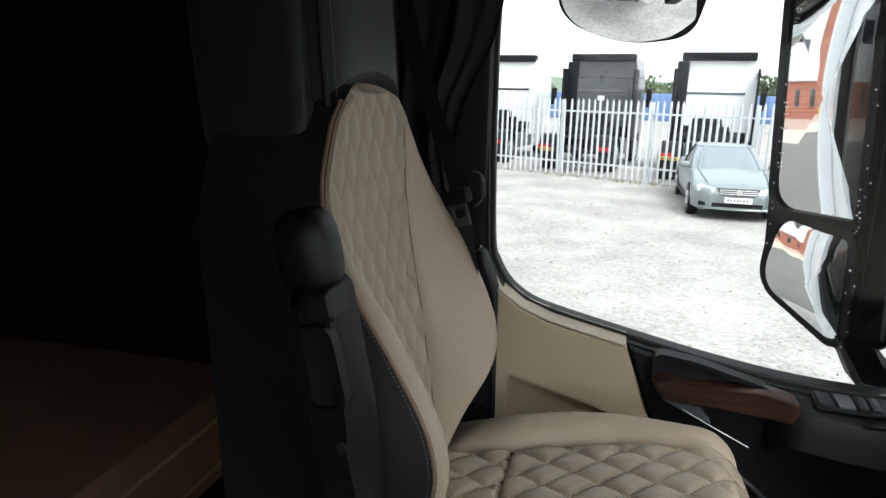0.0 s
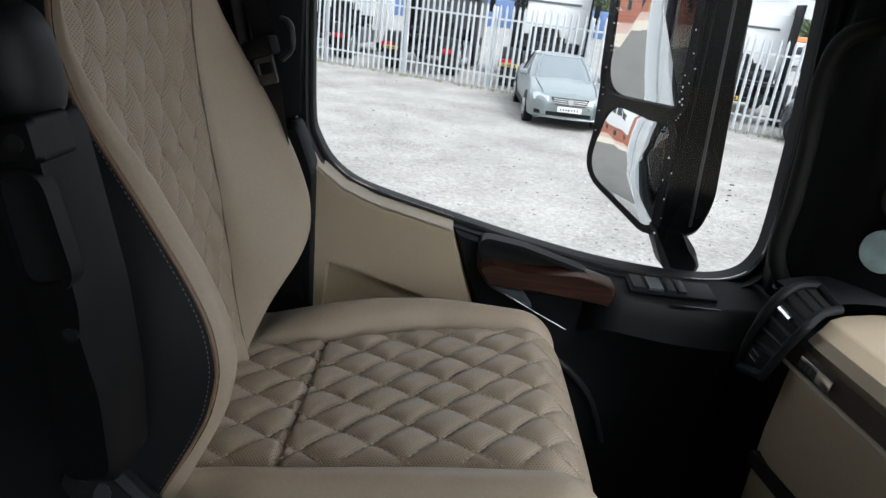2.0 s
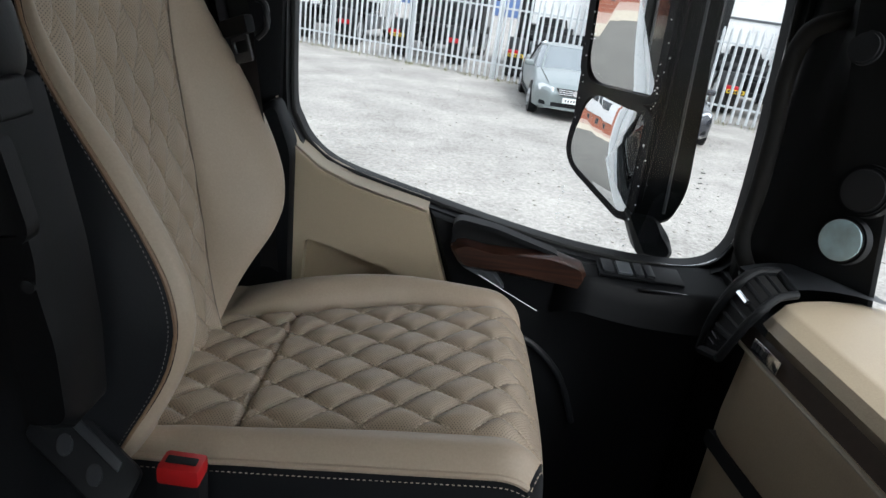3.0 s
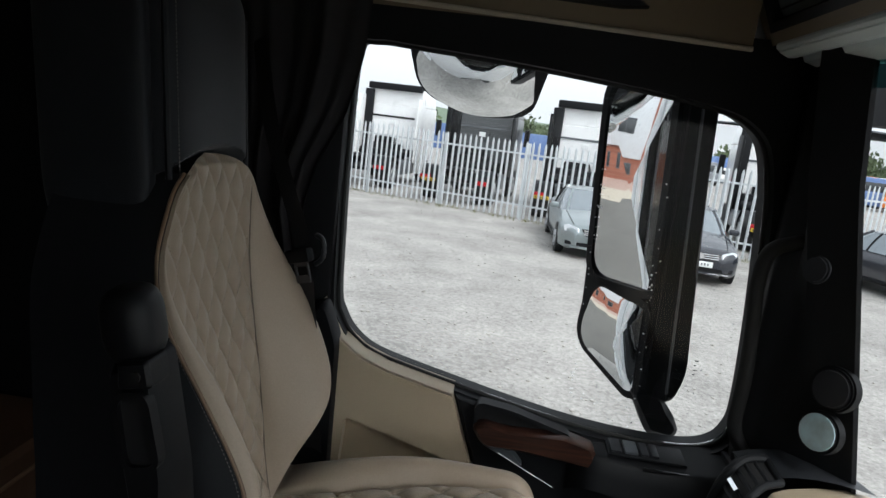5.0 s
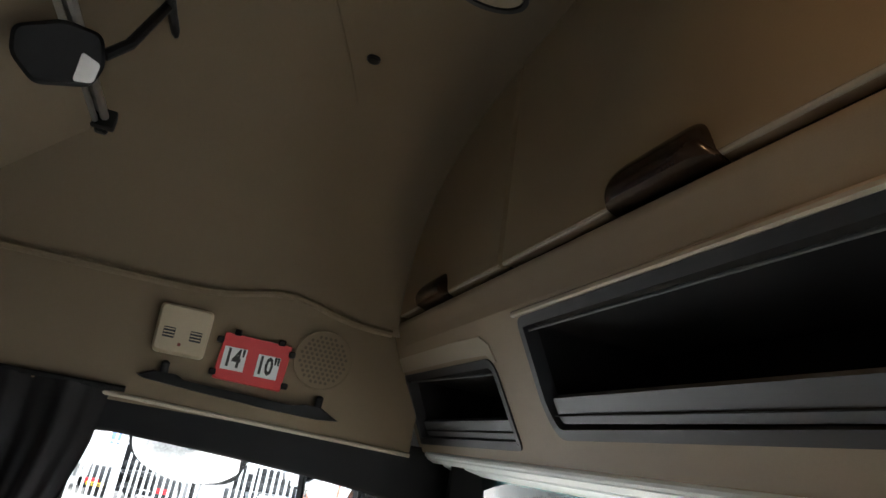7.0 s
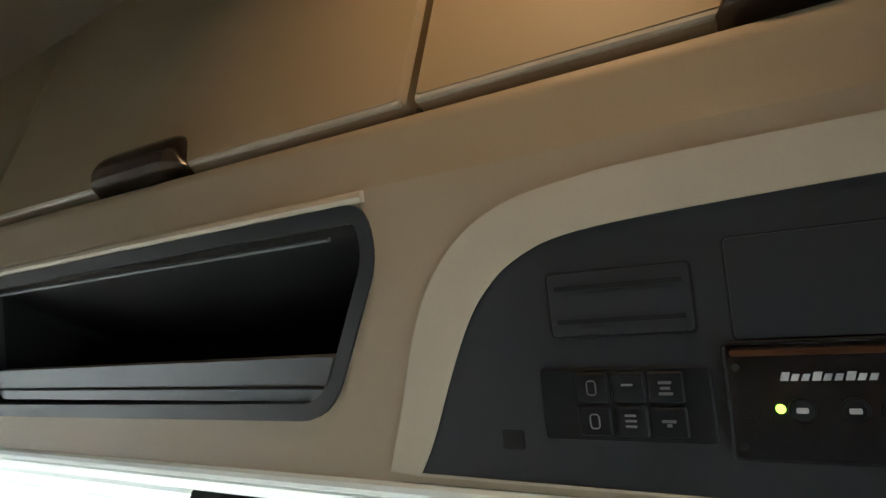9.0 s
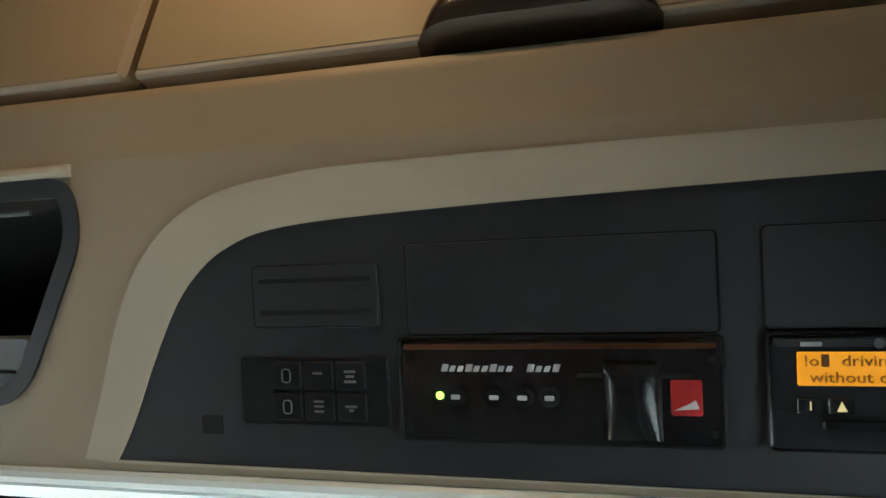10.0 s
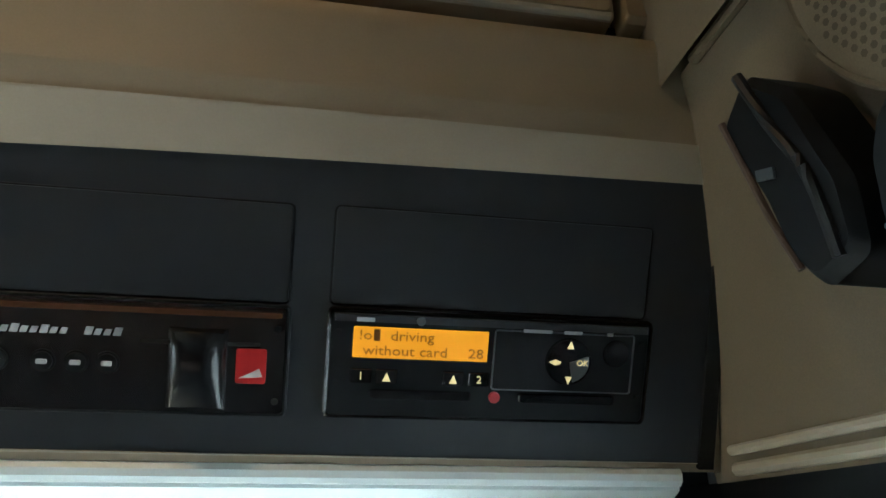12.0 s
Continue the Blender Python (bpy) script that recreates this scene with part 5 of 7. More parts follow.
def curtain(u, v):
    z = 1.625 - 0.50 * v
    right = lerp(z, ((1.10, 0.27), (1.25, 0.245), (1.33, 0.262), (1.42, 0.305), (1.52, 0.328), (1.63, 0.335)))
    left = lerp(z, ((1.10, 0.17), (1.30, 0.10), (1.63, 0.02)))
    x = left + (right - left) * u
    return (x, 0.905 - 0.012 * math.sin(u * 42 + v * 3) * (0.4 + 0.6 * v) - 0.012 * math.sin(u * 17 + 1), z)


single("curtain", grid(110, 30, curtain), CLOTH_DARK, "black pleated curtain drawn back beside the door", "curtain")
single("curtain_rail", tube([(-0.2 + 0.56 * k / 10, 0.905, 1.628) for k in range(11)], 0.006), BLACK_PLASTIC, "thin black curtain rail", "curtain rail")

# ---------------------------------------------------------------- side wall fittings
det = empty("gas_alarm", "cream square alarm box on the side wall", "alarm")
al = rounded([(0.384, 1.708), (0.482, 1.708), (0.482, 1.802), (0.380, 1.802)], 0.012)
part("body", plate(al, on_wall, 0.0, 0.030, 0.006), CREAM, det)
for cx in (0.408, 0.458):
    g = part("sounder_grille", plate(rounded([(cx - 0.011, 1.737), (cx + 0.011, 1.737), (cx + 0.011, 1.757), (cx - 0.011, 1.757)], 0.002, 3), on_wall, 0.028, 0.0312), DARK_PLASTIC, det)
    for k in range(3):
        part("bar", plate([Vector((cx - 0.010, 1.7405 + 0.006 * k)), Vector((cx + 0.010, 1.7405 + 0.006 * k)), Vector((cx + 0.010, 1.7425 + 0.006 * k)), Vector((cx - 0.010, 1.7425 + 0.006 * k))], on_wall, 0.030, 0.033), CREAM, g)
part("indicator", moved(cyl((0, 0, 0), (0, 0, 0.003), 0.0035, seg=14), facing(on_wall(0.432, 1.727, 0.030), (1, 0, 0), (0, 0, 1))), mat("dull_red_lens", (0.16, 0.03, 0.02), 0.3), det)

sign = empty("height_sign", "red plastic height board with white number labels on the side wall", "sign")
part("board", plate(rounded([(0.507, 1.680), (0.644, 1.677), (0.648, 1.770), (0.511, 1.773)], 0.004, 4), on_wall, 0.004, 0.016, 0.002), RED, sign)
for px, pz in ((0.505, 1.756), (0.505, 1.692), (0.650, 1.754), (0.650, 1.690), (0.535, 1.775), (0.625, 1.773)):
    part("clip", plate(rounded([(px - 0.007, pz - 0.006), (px + 0.007, pz - 0.006), (px + 0.007, pz + 0.006), (px - 0.007, pz + 0.006)], 0.003, 3), on_wall, 0.002, 0.0195, 0.002), BLACK_PLASTIC, sign)
for cx, cz, text in ((0.5395, 1.723, "14'"), (0.6075, 1.720, '10"')):
    lab = part("number_label", plate([Vector((cx - 0.0225, cz - 0.0225)), Vector((cx + 0.0225, cz - 0.0225)), Vector((cx + 0.0225, cz + 0.0225)), Vector((cx - 0.0225, cz + 0.0225))], on_wall, 0.015, 0.0168), PAPER, sign, "white label with black numerals")
    bmt = words(text, 0.050, Matrix.Diagonal((0.66, 1.0, 1, 1)), 0.0003, 0.0016)
    part("lettering", moved(bmt, facing(on_wall(cx, cz, 0.0172), (1, 0, 0), (0, -0.16, 1))), INK, lab)

rack = empty("grab_rail", "black plastic rail with two pegs along the side wall", "rail")
rail_line = [Vector(p) for p in ((0.372, 1.660), (0.40, 1.672), (0.44, 1.672), (0.455, 1.664), (0.68, 1.656), (0.70, 1.662), (0.735, 1.661), (0.775, 1.641), (0.735, 1.637), (0.62, 1.640), (0.45, 1.650), (0.385, 1.655))]
part("rail", plate(rail_line, on_wall, 0.0, 0.026, 0.004), BLACK_PLASTIC, rack)
for x, z in ((0.418, 1.672), (0.727, 1.662)):
    part("peg", cyl(on_wall(x, z - 0.006, 0.012), on_wall(x, z + 0.020, 0.024), 0.0085, 0.0075, 16, 0.002), BLACK_PLASTIC, rack)


def speaker(center, r, place, name_label, step=0.0105):
    sp = empty("speaker_grille", name_label, "loudspeaker", "round speaker grilles")
    cx, cz = center
    circle = [Vector((cx + r * math.cos(k * math.tau / 48), cz + r * math.sin(k * math.tau / 48))) for k in range(48)]
    part("grille", plate(circle, place, 0.0, 0.011, 0.002), BEIGE_CLOTH, sp)
    part("rim", tube([place(p.x, p.y, 0.010) for p in circle], 0.0022, 6, True), BEIGE_CLOTH, sp)
    # flat cells on the grille, darker to paint the shade of openings
    cells = bmesh.new()
    n, cell = int(r / step) + 2, 0.34 * step
    for i in range(-n, n + 1):
        for j in range(-n, n + 1):
            a, b = (i + 0.5 * (j % 2)) * step, j * step * 0.87
            if math.hypot(a, b) < r - 0.009:
                cells.faces.new([cells.verts.new(place(cx + a + cell * math.cos(k * math.pi / 3 + 0.52), cz + b + cell * math.sin(k * math.pi / 3 + 0.52), 0.0116)) for k in range(6)])
    part("honeycomb", cells, mat("grille_opening_shade", (0.085, 0.068, 0.045), 0.9), sp, "honeycomb of small openings")["kind"] = "stuff"


speaker((0.716, 1.757), 0.060, on_wall, "beige round honeycomb speaker grille in the side wall")


def on_right(x, z, d):
    return (x, RIGHT - 0.008 + 0.237 * (z - 1.605) + d, z)


speaker((0.700, 1.800), 0.070, on_right, "beige round honeycomb speaker grille near the driver", 0.0056)
cradle = empty("radio_cradle", "black plastic handset cradle on the side wall", "cradle", at=(0.012, 0.0, -0.008))
part("body", plate(rounded([(0.806, 1.782), (0.780, 1.794), (0.760, 1.772), (0.752, 1.720), (0.762, 1.690), (0.790, 1.684), (0.799, 1.696), (0.803, 1.735)], 0.006), on_right, 0.0, 0.034, 0.006), BLACK_PLASTIC, cradle)
part("lip", tube(smooth_line([on_right(x, z, 0.034) for x, z in ((0.804, 1.78), (0.802, 1.75), (0.800, 1.72), (0.796, 1.695))], 16), 0.002), mat("brown_edge", (0.09, 0.06, 0.045), 0.6), cradle)
part("inner_rib", tube(smooth_line([on_right(x, z, 0.035) for x, z in ((0.780, 1.792), (0.775, 1.76), (0.768, 1.73), (0.772, 1.692))], 16), 0.003), DARK_PLASTIC, cradle)
part("label_bar", plate([Vector(p) for p in ((0.786, 1.738), (0.797, 1.742), (0.795, 1.747), (0.784, 1.743))], on_right, 0.032, 0.0355), GREY_PLASTIC, cradle)
hook = empty("handset", "black radio handset hooked beside the cradle", "handset")
part("body", plate(rounded([(0.748, 1.712), (0.732, 1.728), (0.690, 1.73), (0.69, 1.65), (0.742, 1.662), (0.757, 1.682)], 0.006), on_right, 0.0, 0.045, 0.008), BLACK_PLASTIC, hook)
part("face", plate(rounded([(0.752, 1.683), (0.742, 1.666), (0.70, 1.656), (0.70, 1.676)], 0.004), on_right, 0.044, 0.0475, 0.002), GREY_PLASTIC, hook)

# ---------------------------------------------------------------- dashboard


def dash_y(x):
    return lerp(x, ((0.95, 0.712), (1.005, 0.705), (1.03, 0.728), (1.06, 0.748), (1.11, 0.768), (1.20, 0.79)))


def dash_bow(y):
    """The dashboard's face draws back from its end towards the middle."""
    return lerp(y, ((-0.9, 0.05), (0.20, 0.045), (0.45, 0.030), (0.70, 0.0)))


def dash(u, v):
    """u across the cab from the passenger door, v from the lower panel up over the top to the windscreen."""
    y = 0.0
    pts = ((1.02, 0.40), (0.985, 0.60), (0.982, 0.80), (0.987, 0.895), (0.990, 0.902), (1.004, 0.904), (1.006, 0.934), (0.996, 0.938), (1.004, 0.952), (1.03, 0.960), (1.09, 0.958), (1.16, 0.955), (1.21 + 0.07 * math.sin(math.pi * u), 0.945))
    s = v * (len(pts) - 1)
    i = min(int(s), len(pts) - 2)
    t = s - i
    x, z = (pts[i][c] * (1 - t) + pts[i + 1][c] * t for c in (0, 1))
    corner = max(0.0, 1 - u / 0.035)
    y = dash_y(x) - (dash_y(x) + 0.885) * u
    return (x + dash_bow(y) + 0.012 * corner ** 2, y, z - 0.006 * corner ** 2)


dashboard = empty("dashboard", "beige leather-grained dashboard with a dark inlay strip", "dashboard", at=(0.0, 0, -0.004))
part("body", grid(70, 96, dash), DASH_BEIGE, dashboard)
part("inlay_strip", grid(40, 4, lambda u, v: (0.9905 + dash_bow(0.712 - 1.58 * u) + 0.004 * v, 0.712 - 1.58 * u, 0.901 + 0.028 * v)), mat("dark_wood_inlay", (0.05, 0.036, 0.03), 0.35, 0, 0.2, 120.0, 0.05, 14.0), dashboard, "dark brown inlay strip")
part("lower_edge", tube([(0.9885 + dash_bow(0.715 - 1.58 * k / 20), 0.715 - 1.58 * k / 20, 0.8985) for k in range(21)], 0.003), BEIGE_PALE, dashboard)
badge = part("badge", moved(box(-0.030, 0.030, -0.0085, 0.0085, 0, 0.003, 0.001), facing((0.9955, 0.650, 0.915), (0.12, -1, 0), (0.11, 0, 0.99))), CHROME, dashboard, "chrome nameplate")
for k in range(4):
    part("lettering_bar", moved(box(-0.026 + 0.0078 * k, -0.0200 + 0.0078 * k, -0.0045, 0.0045, 0.003, 0.0036), facing((0.9955, 0.650, 0.915), (0.12, -1, 0), (0.11, 0, 0.99))), INK, badge)
part("drawer_slot", plate(rounded([(0.70, 0.765), (0.30, 0.785), (0.30, 0.765), (0.70, 0.742)], 0.008), lambda y, z, d: (0.984 + dash_bow(y) - d, y, z), -0.01, 0.004, 0.001), VOID, dashboard, "long dark drawer grip")
part("screen_ledge", grid(50, 6, lambda u, v: (lerp(v, ((0, 1.02), (0.3, 1.06), (1, 1.19))) + 0.02 * u, 0.86 - 0.10 * u - 0.02 * (1 - v) * (1 - u), 0.957 + 0.012 * math.sin(math.pi * v))), DARK_PLASTIC, dashboard, "dark ledge at the pillar's foot")

air = empty("air_vent", "black corner air vent at the dashboard's end", "air vent")
ARC = smooth_line([(1.058, 0.803, 0.966), (1.022, 0.792, 0.966), (0.998, 0.780, 0.951), (0.984, 0.778, 0.920), (0.976, 0.778, 0.880), (0.972, 0.775, 0.842)], 40)
OUT = smooth_line([(1.058, 0.742, 0.960), (1.024, 0.722, 0.960), (0.998, 0.702, 0.948), (0.984, 0.702, 0.922), (0.976, 0.706, 0.893), (0.970, 0.712, 0.866)], 40)
part("housing", joined(tube(ARC, 0.008, 10), tube(OUT, 0.006, 10), tube([ARC[40], OUT[40]], 0.007, 10), tube([ARC[0], OUT[0]], 0.006, 10)), BLACK_PLASTIC, air)
part("well", grid(40, 3, lambda u, v: ARC[int(round(u * 40))].lerp(OUT[int(round(u * 40))], v) + Vector((0.003, 0, -0.002))), VOID, air)
for k in range(6, 31, 4):
    part("slat", moved(tube([ARC[k], OUT[k]], 0.0035, 8), Matrix.Translation((0.004, 0, -0.003))), BLACK_PLASTIC, air)
part("slider", moved(tube([ARC[18].lerp(OUT[18], 0.35), ARC[18].lerp(OUT[18], 0.75)], 0.0045, 8), Matrix.Translation((-0.006, 0, 0.004))), CHROME, air, "bright slider")
part("symbol_panel", grid(10, 3, lambda u, v: ARC[32 + int(round(u * 7))].lerp(OUT[32 + int(round(u * 7))], v) + Vector((-0.002, 0, 0.002))), BLACK_GLOSS, air)
for k in (33, 35):
    part("symbol", moved(tube([ARC[k].lerp(OUT[k], 0.3), ARC[k + 1].lerp(OUT[k + 1], 0.6)], 0.0007, 6), Matrix.Translation((-0.004, 0, 0.003))), GREY_INK, air)

# ---------------------------------------------------------------- bunks
bunk = empty("lower_bunk", "brown lower bunk mattress behind the seats, in deep shadow", "bunk")
part("mattress", box(-0.98, -0.16, RIGHT + 0.02, 0.95, 0.62, 0.80, 0.03, 3), BUNK_CLOTH, bunk)
for z in (0.665, 0.755):
    part("piping", tube([(-0.158, 0.94 - 1.9 * k / 10, z) for k in range(11)], 0.004), mat("tan_piping", (0.28, 0.17, 0.10), 0.8), bunk)
part("base", box(-0.98, -0.20, RIGHT + 0.02, 0.95, FLOOR, 0.62, 0.01), BLACK_PLASTIC, bunk)

top = empty("upper_bunk", "folded beige upper bunk with an aluminium front rail", "bunk")
part("base_panel", moved(box(-0.62, 0.0, -0.80, 0.795, 0.0, 0.03, 0.006), Matrix.Translation((0.182, 0, 2.085)) @ Matrix.Rotation(radians(-47), 4, "Y")), BEIGE_CLOTH, top)
part("front_rail", joined(*[tube([(0.196 - dx, 0.77 - 1.5 * k / 12, 2.098 + dz) for k in range(13)], r, 8) for dx, dz, r in ((0, 0, 0.008), (0.012, 0.012, 0.007), (0.014, -0.010, 0.006))]), ALU, top, "aluminium front rail")
part("rail_end", box(0.172, 0.216, 0.765, 0.785, 2.078, 2.116, 0.005), BLACK_PLASTIC, top)
strap = empty("bunk_lamp", "black paddle-shaped reading lamp on a stalk under the bunk", "reading lamp")
lm = facing((0.203, 0.405, 2.014), (0.94, 0.34, 0.0), (0.14, -0.39, 0.91))
part("head", moved(plate(rounded([(-0.066, 0.018), (-0.056, -0.022), (-0.014, -0.051), (0.058, -0.020), (0.064, 0.020), (0.045, 0.062), (-0.01, 0.058)], 0.014), lambda a, b, d: (a * 0.88, b * 0.88, d), -0.012, 0.012, 0.006), lm), BLACK_PLASTIC, strap)
part("lens", moved(plate(rounded([(0.026, -0.020), (0.050, -0.012), (0.050, 0.016), (0.024, 0.022)], 0.006, 4), lambda a, b, d: (a, b, d), 0.010, 0.0135, 0.001), lm), PAPER, strap, "small pale lens")
part("stalk", moved(tube([(0.050, 0.03, 0), (0.075, 0.060, -0.02), (0.10, 0.12, -0.08), (0.12, 0.16, -0.16)], 0.008), lm), BLACK_PLASTIC, strap)
single("roof_strap", tube(smooth_line([(0.285, 0.40, 2.24), (0.29, 0.42, 2.215), (0.295, 0.52, 2.205), (0.30, 0.60, 2.21), (0.30, 0.62, 2.225)], 20), 0.008), DARK_PLASTIC, "dark strap loop under the headlining", "strap")
single("corner_net", grid(20, 20, lambda u, v: (-0.22 + 0.20 * u, 0.86 - 0.02 * math.sin(math.pi * v), 1.76 + 0.08 * v + 0.07 * u)), mat("dark_net", (0.12, 0.095, 0.065), 0.95, 0, 0.3, 300.0, 0.5), "dark net pocket in the roof corner", "net pocket")

# ---------------------------------------------------------------- door mirrors outside
mir = empty("door_mirror", "black two-part door mirror outside the passenger window, wet with rain", "mirror")
MO, MI = Vector((0.804, 1.200)), Vector((0.901, 1.074))
MT = (MI - MO).normalized()
MN = Vector((MT.y, -MT.x))           # faces the driver and the rear
if MN.x > 0:
    MN = -MN


def on_mirror(a, z, d):
    """a from the outer edge to the inner edge; d out of the glass."""
    p = MO + MT * a + MN * (d + 0.030 * (z - 1.3))
    return (p.x, p.y, z)


ML = (MI - MO).length
main_line = rounded([(-0.004, 1.143), (ML, 1.146), (ML - 0.014, 1.545), (-0.022, 1.555)], [0.045, 0.015, 0.02, 0.045])
wide_line = rounded([(-0.006, 1.000), (ML * 0.90, 0.936), (ML, 0.942), (ML - 0.004, 1.115), (0.012, 1.135)], [0.04, 0.02, 0.012, 0.015, 0.04])
mc = sum(main_line, Vector((0, 0))) / len(main_line)


def main_point(u, v):
    p = mc.lerp(main_line[int(round(u * len(main_line))) % len(main_line)], v)
    return on_mirror(p.x, p.y, 0.013 - (p - mc).length_squared * 0.30)


part("main_glass", grid(len(main_line), 16, main_point, True), MIRROR, mir, "slightly convex mirror glass")
wc = sum(wide_line, Vector((0, 0))) / len(wide_line)


def wide_point(u, v):
    k = wide_line[int(round(u * len(wide_line))) % len(wide_line)]
    p = wc.lerp(k, v)
    r2 = (p - wc).length_squared
    return on_mirror(p.x, p.y, 0.019 - r2 * 1.0)


part("wide_glass", grid(len(wide_line), 12, wide_point, True), MIRROR, mir, "convex wide-angle glass")
part("rim", ring(grown(main_line, -0.002), grown(main_line, 0.013), on_mirror, -0.02, 0.008), BLACK_PLASTIC, mir)
part("rim", ring(grown(wide_line, -0.002), grown(wide_line, 0.015), on_mirror, -0.02, 0.008), BLACK_PLASTIC, mir)
shell = [(-0.022, 1.08), (-0.020, 0.99), (0.02, 0.965), (ML * 0.85, 0.918), (ML + 0.02, 0.920), (ML + 0.02, 1.2), (ML + 0.012, 1.565), (0.0, 1.575), (-0.034, 1.53)]


def shell_place(a, z, d):
    k = 1.0 if d > -0.03 else 0.86
    c = ML * 0.55
    x, y, zz = on_mirror(c + (a - c) * k, 1.19 + (z - 1.19) * (0.97 if k < 1 else 1), d)
    return (x, y, zz)


part("housing", plate(rounded(shell, 0.04), shell_place, -0.004, -0.115, 0.02), BLACK_PLASTIC, mir, "black plastic housing")
part("inner_cheek", plate(rounded([(0.908, 0.922), (0.984, 0.930), (1.001, 0.985), (0.986, 1.19), (0.968, 1.40), (0.960, 1.575), (0.905, 1.575), (0.904, 1.2)], [0.012, 0.02, 0.03, 0.02, 0.02, 0.012, 0.012, 0.01]), lambda x, z, d: (x, 1.115 - d, z), 0.0, 0.048, 0.008), BLACK_PLASTIC, mir)
part("cheek_ridge", tube([(0.968 - 0.038 * k / 12, 1.066, 0.950 + 0.62 * k / 12) for k in range(13)], 0.0028, 8), GREY_PLASTIC, mir)
part("foot", plate(rounded([(0.896, 0.950), (0.952, 0.950), (0.992, 0.905), (1.008, 0.872), (0.998, 0.855), (0.944, 0.858)], 0.012), lambda x, z, d: (x, 1.12 - d, z), 0.0, 0.058, 0.012), BLACK_PLASTIC, mir, "black mirror foot")
random.seed(9)
wet = bmesh.new()
for _ in range(90):
    a, z = random.choice((random.uniform(-0.008, 0.0), random.uniform(ML + 0.0, ML + 0.018), random.uniform(0, ML))), random.uniform(0.86, 1.5)
    bmesh.ops.create_icosphere(wet, subdivisions=1, radius=random.uniform(0.001, 0.0022), matrix=Matrix.Translation(on_mirror(a, z, 0.0085 if a > ML - 0.002 or a < 0 else 0.002)))
part("rain_drops", wet, mat("wet_bead", (0.8, 0.82, 0.84), 0.1), mir, "rain drops")["kind"] = "stuff"

kerb = empty("kerb_mirror", "convex kerb mirror hung above the passenger window outside", "mirror")
km = facing((0.515, 1.20, 1.56), (1, 0, 0), (0.0, -0.70, 0.714))
kl = rounded([(-0.165, 0.14), (-0.130, -0.100), (-0.01, -0.158), (0.110, -0.138), (0.152, 0.14)], [0.03, 0.05, 0.06, 0.04, 0.03])
kc = sum(kl, Vector((0, 0))) / len(kl)


def kerb_glass(u, v):
    p = kc.lerp(kl[int(round(u * len(kl))) % len(kl)], v)
    return (p.x, p.y, 0.030 - (p - kc).length_squared * 1.5)


part("mirror_glass", moved(grid(len(kl), 12, kerb_glass, True), km), MIRROR, kerb, "convex glass")
part("housing", moved(plate(grown(kl, 0.008), lambda a, b, d: (a, b, d), -0.003, -0.07, 0.02), km), BLACK_PLASTIC, kerb)
part("arm", tube([(0.50, 1.05, 1.78), (0.50, 1.20, 1.76), (0.50, 1.24, 1.66)], 0.02), BLACK_PLASTIC, kerb)

# ---------------------------------------------------------------- yard outside
GRAVEL = mat("gravel", (0.310, 0.297, 0.279), 0.95, 0, 0.45, 18.0, 0.6, 0.8)


# colour only: stones paler in the middle, shade painted between them
def gravel_gap_shade(m):
    n, l = m.node_tree.nodes, m.node_tree.links
    b = n["Principled BSDF"]
    tc, v = n.new("ShaderNodeTexCoord"), n.new("ShaderNodeTexVoronoi")
    v.inputs["Scale"].default_value = 28.0
    l.new(tc.outputs["Object"], v.inputs["Vector"])
    mix = n.new("ShaderNodeMix")
    mix.data_type, mix.blend_type = "RGBA", "MULTIPLY"
    mix.inputs[0].default_value = 0.5
    r = n.new("ShaderNodeMapRange")
    r.inputs["From Max"].default_value, r.inputs["To Min"].default_value, r.inputs["To Max"].default_value = 0.6, 1.18, 0.68
    l.new(v.outputs["Distance"], r.inputs["Value"])
    l.new(b.inputs["Base Color"].links[0].from_socket, mix.inputs[6])
    l.new(r.outputs[0], mix.inputs[7])
    l.new(mix.outputs[2], b.inputs["Base Color"])


gravel_gap_shade(GRAVEL)
single("ground", grid(40, 40, lambda u, v: (-700 + 1400 * u, -700 + 1400 * v, GROUND)), GRAVEL, "pale grey gravel yard, damp in places", "ground", kind="structure")
random.seed(21)
stones = bmesh.new()
for _ in range(1500):
    x, y = random.uniform(-7, 12), random.uniform(2.2, 19)
    if random.random() < 0.55:
        y = random.uniform(2.2, 9)
    s = random.uniform(0.012, 0.035)
    bmesh.ops.create_icosphere(stones, subdivisions=1, radius=s, matrix=Matrix.Translation((x, y, GROUND + s * 0.2)) @ Matrix.Rotation(random.random() * 6, 4, "Z") @ Matrix.Diagonal((1, random.uniform(0.6, 1), 0.6, 1)))
single("gravel_stones", stones, mat("pale_stone", (0.33, 0.315, 0.29), 0.9, 0, 0.3, 30.0, 0.3), "loose pale stones on the yard", "stones", kind="stuff")
ASPHALT = mat("asphalt", (0.115, 0.109, 0.10), 0.9, 0, 0.25, 20.0, 0.4, 0.6)
single("road", box(-16.0, -3.0, -6.0, 14.0, GROUND - 0.05, GROUND + 0.012), ASPHALT, "dark asphalt strip behind the lorry", "road", kind="structure")
single("pavement_concrete", box(-20.5, -16.0, -10.0, 30.0, GROUND - 0.05, GROUND + 0.02), mat("beige_concrete", (0.42, 0.37, 0.30), 0.85, 0, 0.12, 3.0, 0.2), "beige concrete strip before the paving", "pavement", kind="structure")
single("pavement", box(-26.0, -20.5, -10.0, 30.0, GROUND - 0.05, GROUND + 0.024), mat("pink_paving", (0.36, 0.25, 0.21), 0.85, 0, 0.15, 6.0, 0.2), "pinkish block paving before the brick building", "pavement", kind="structure")
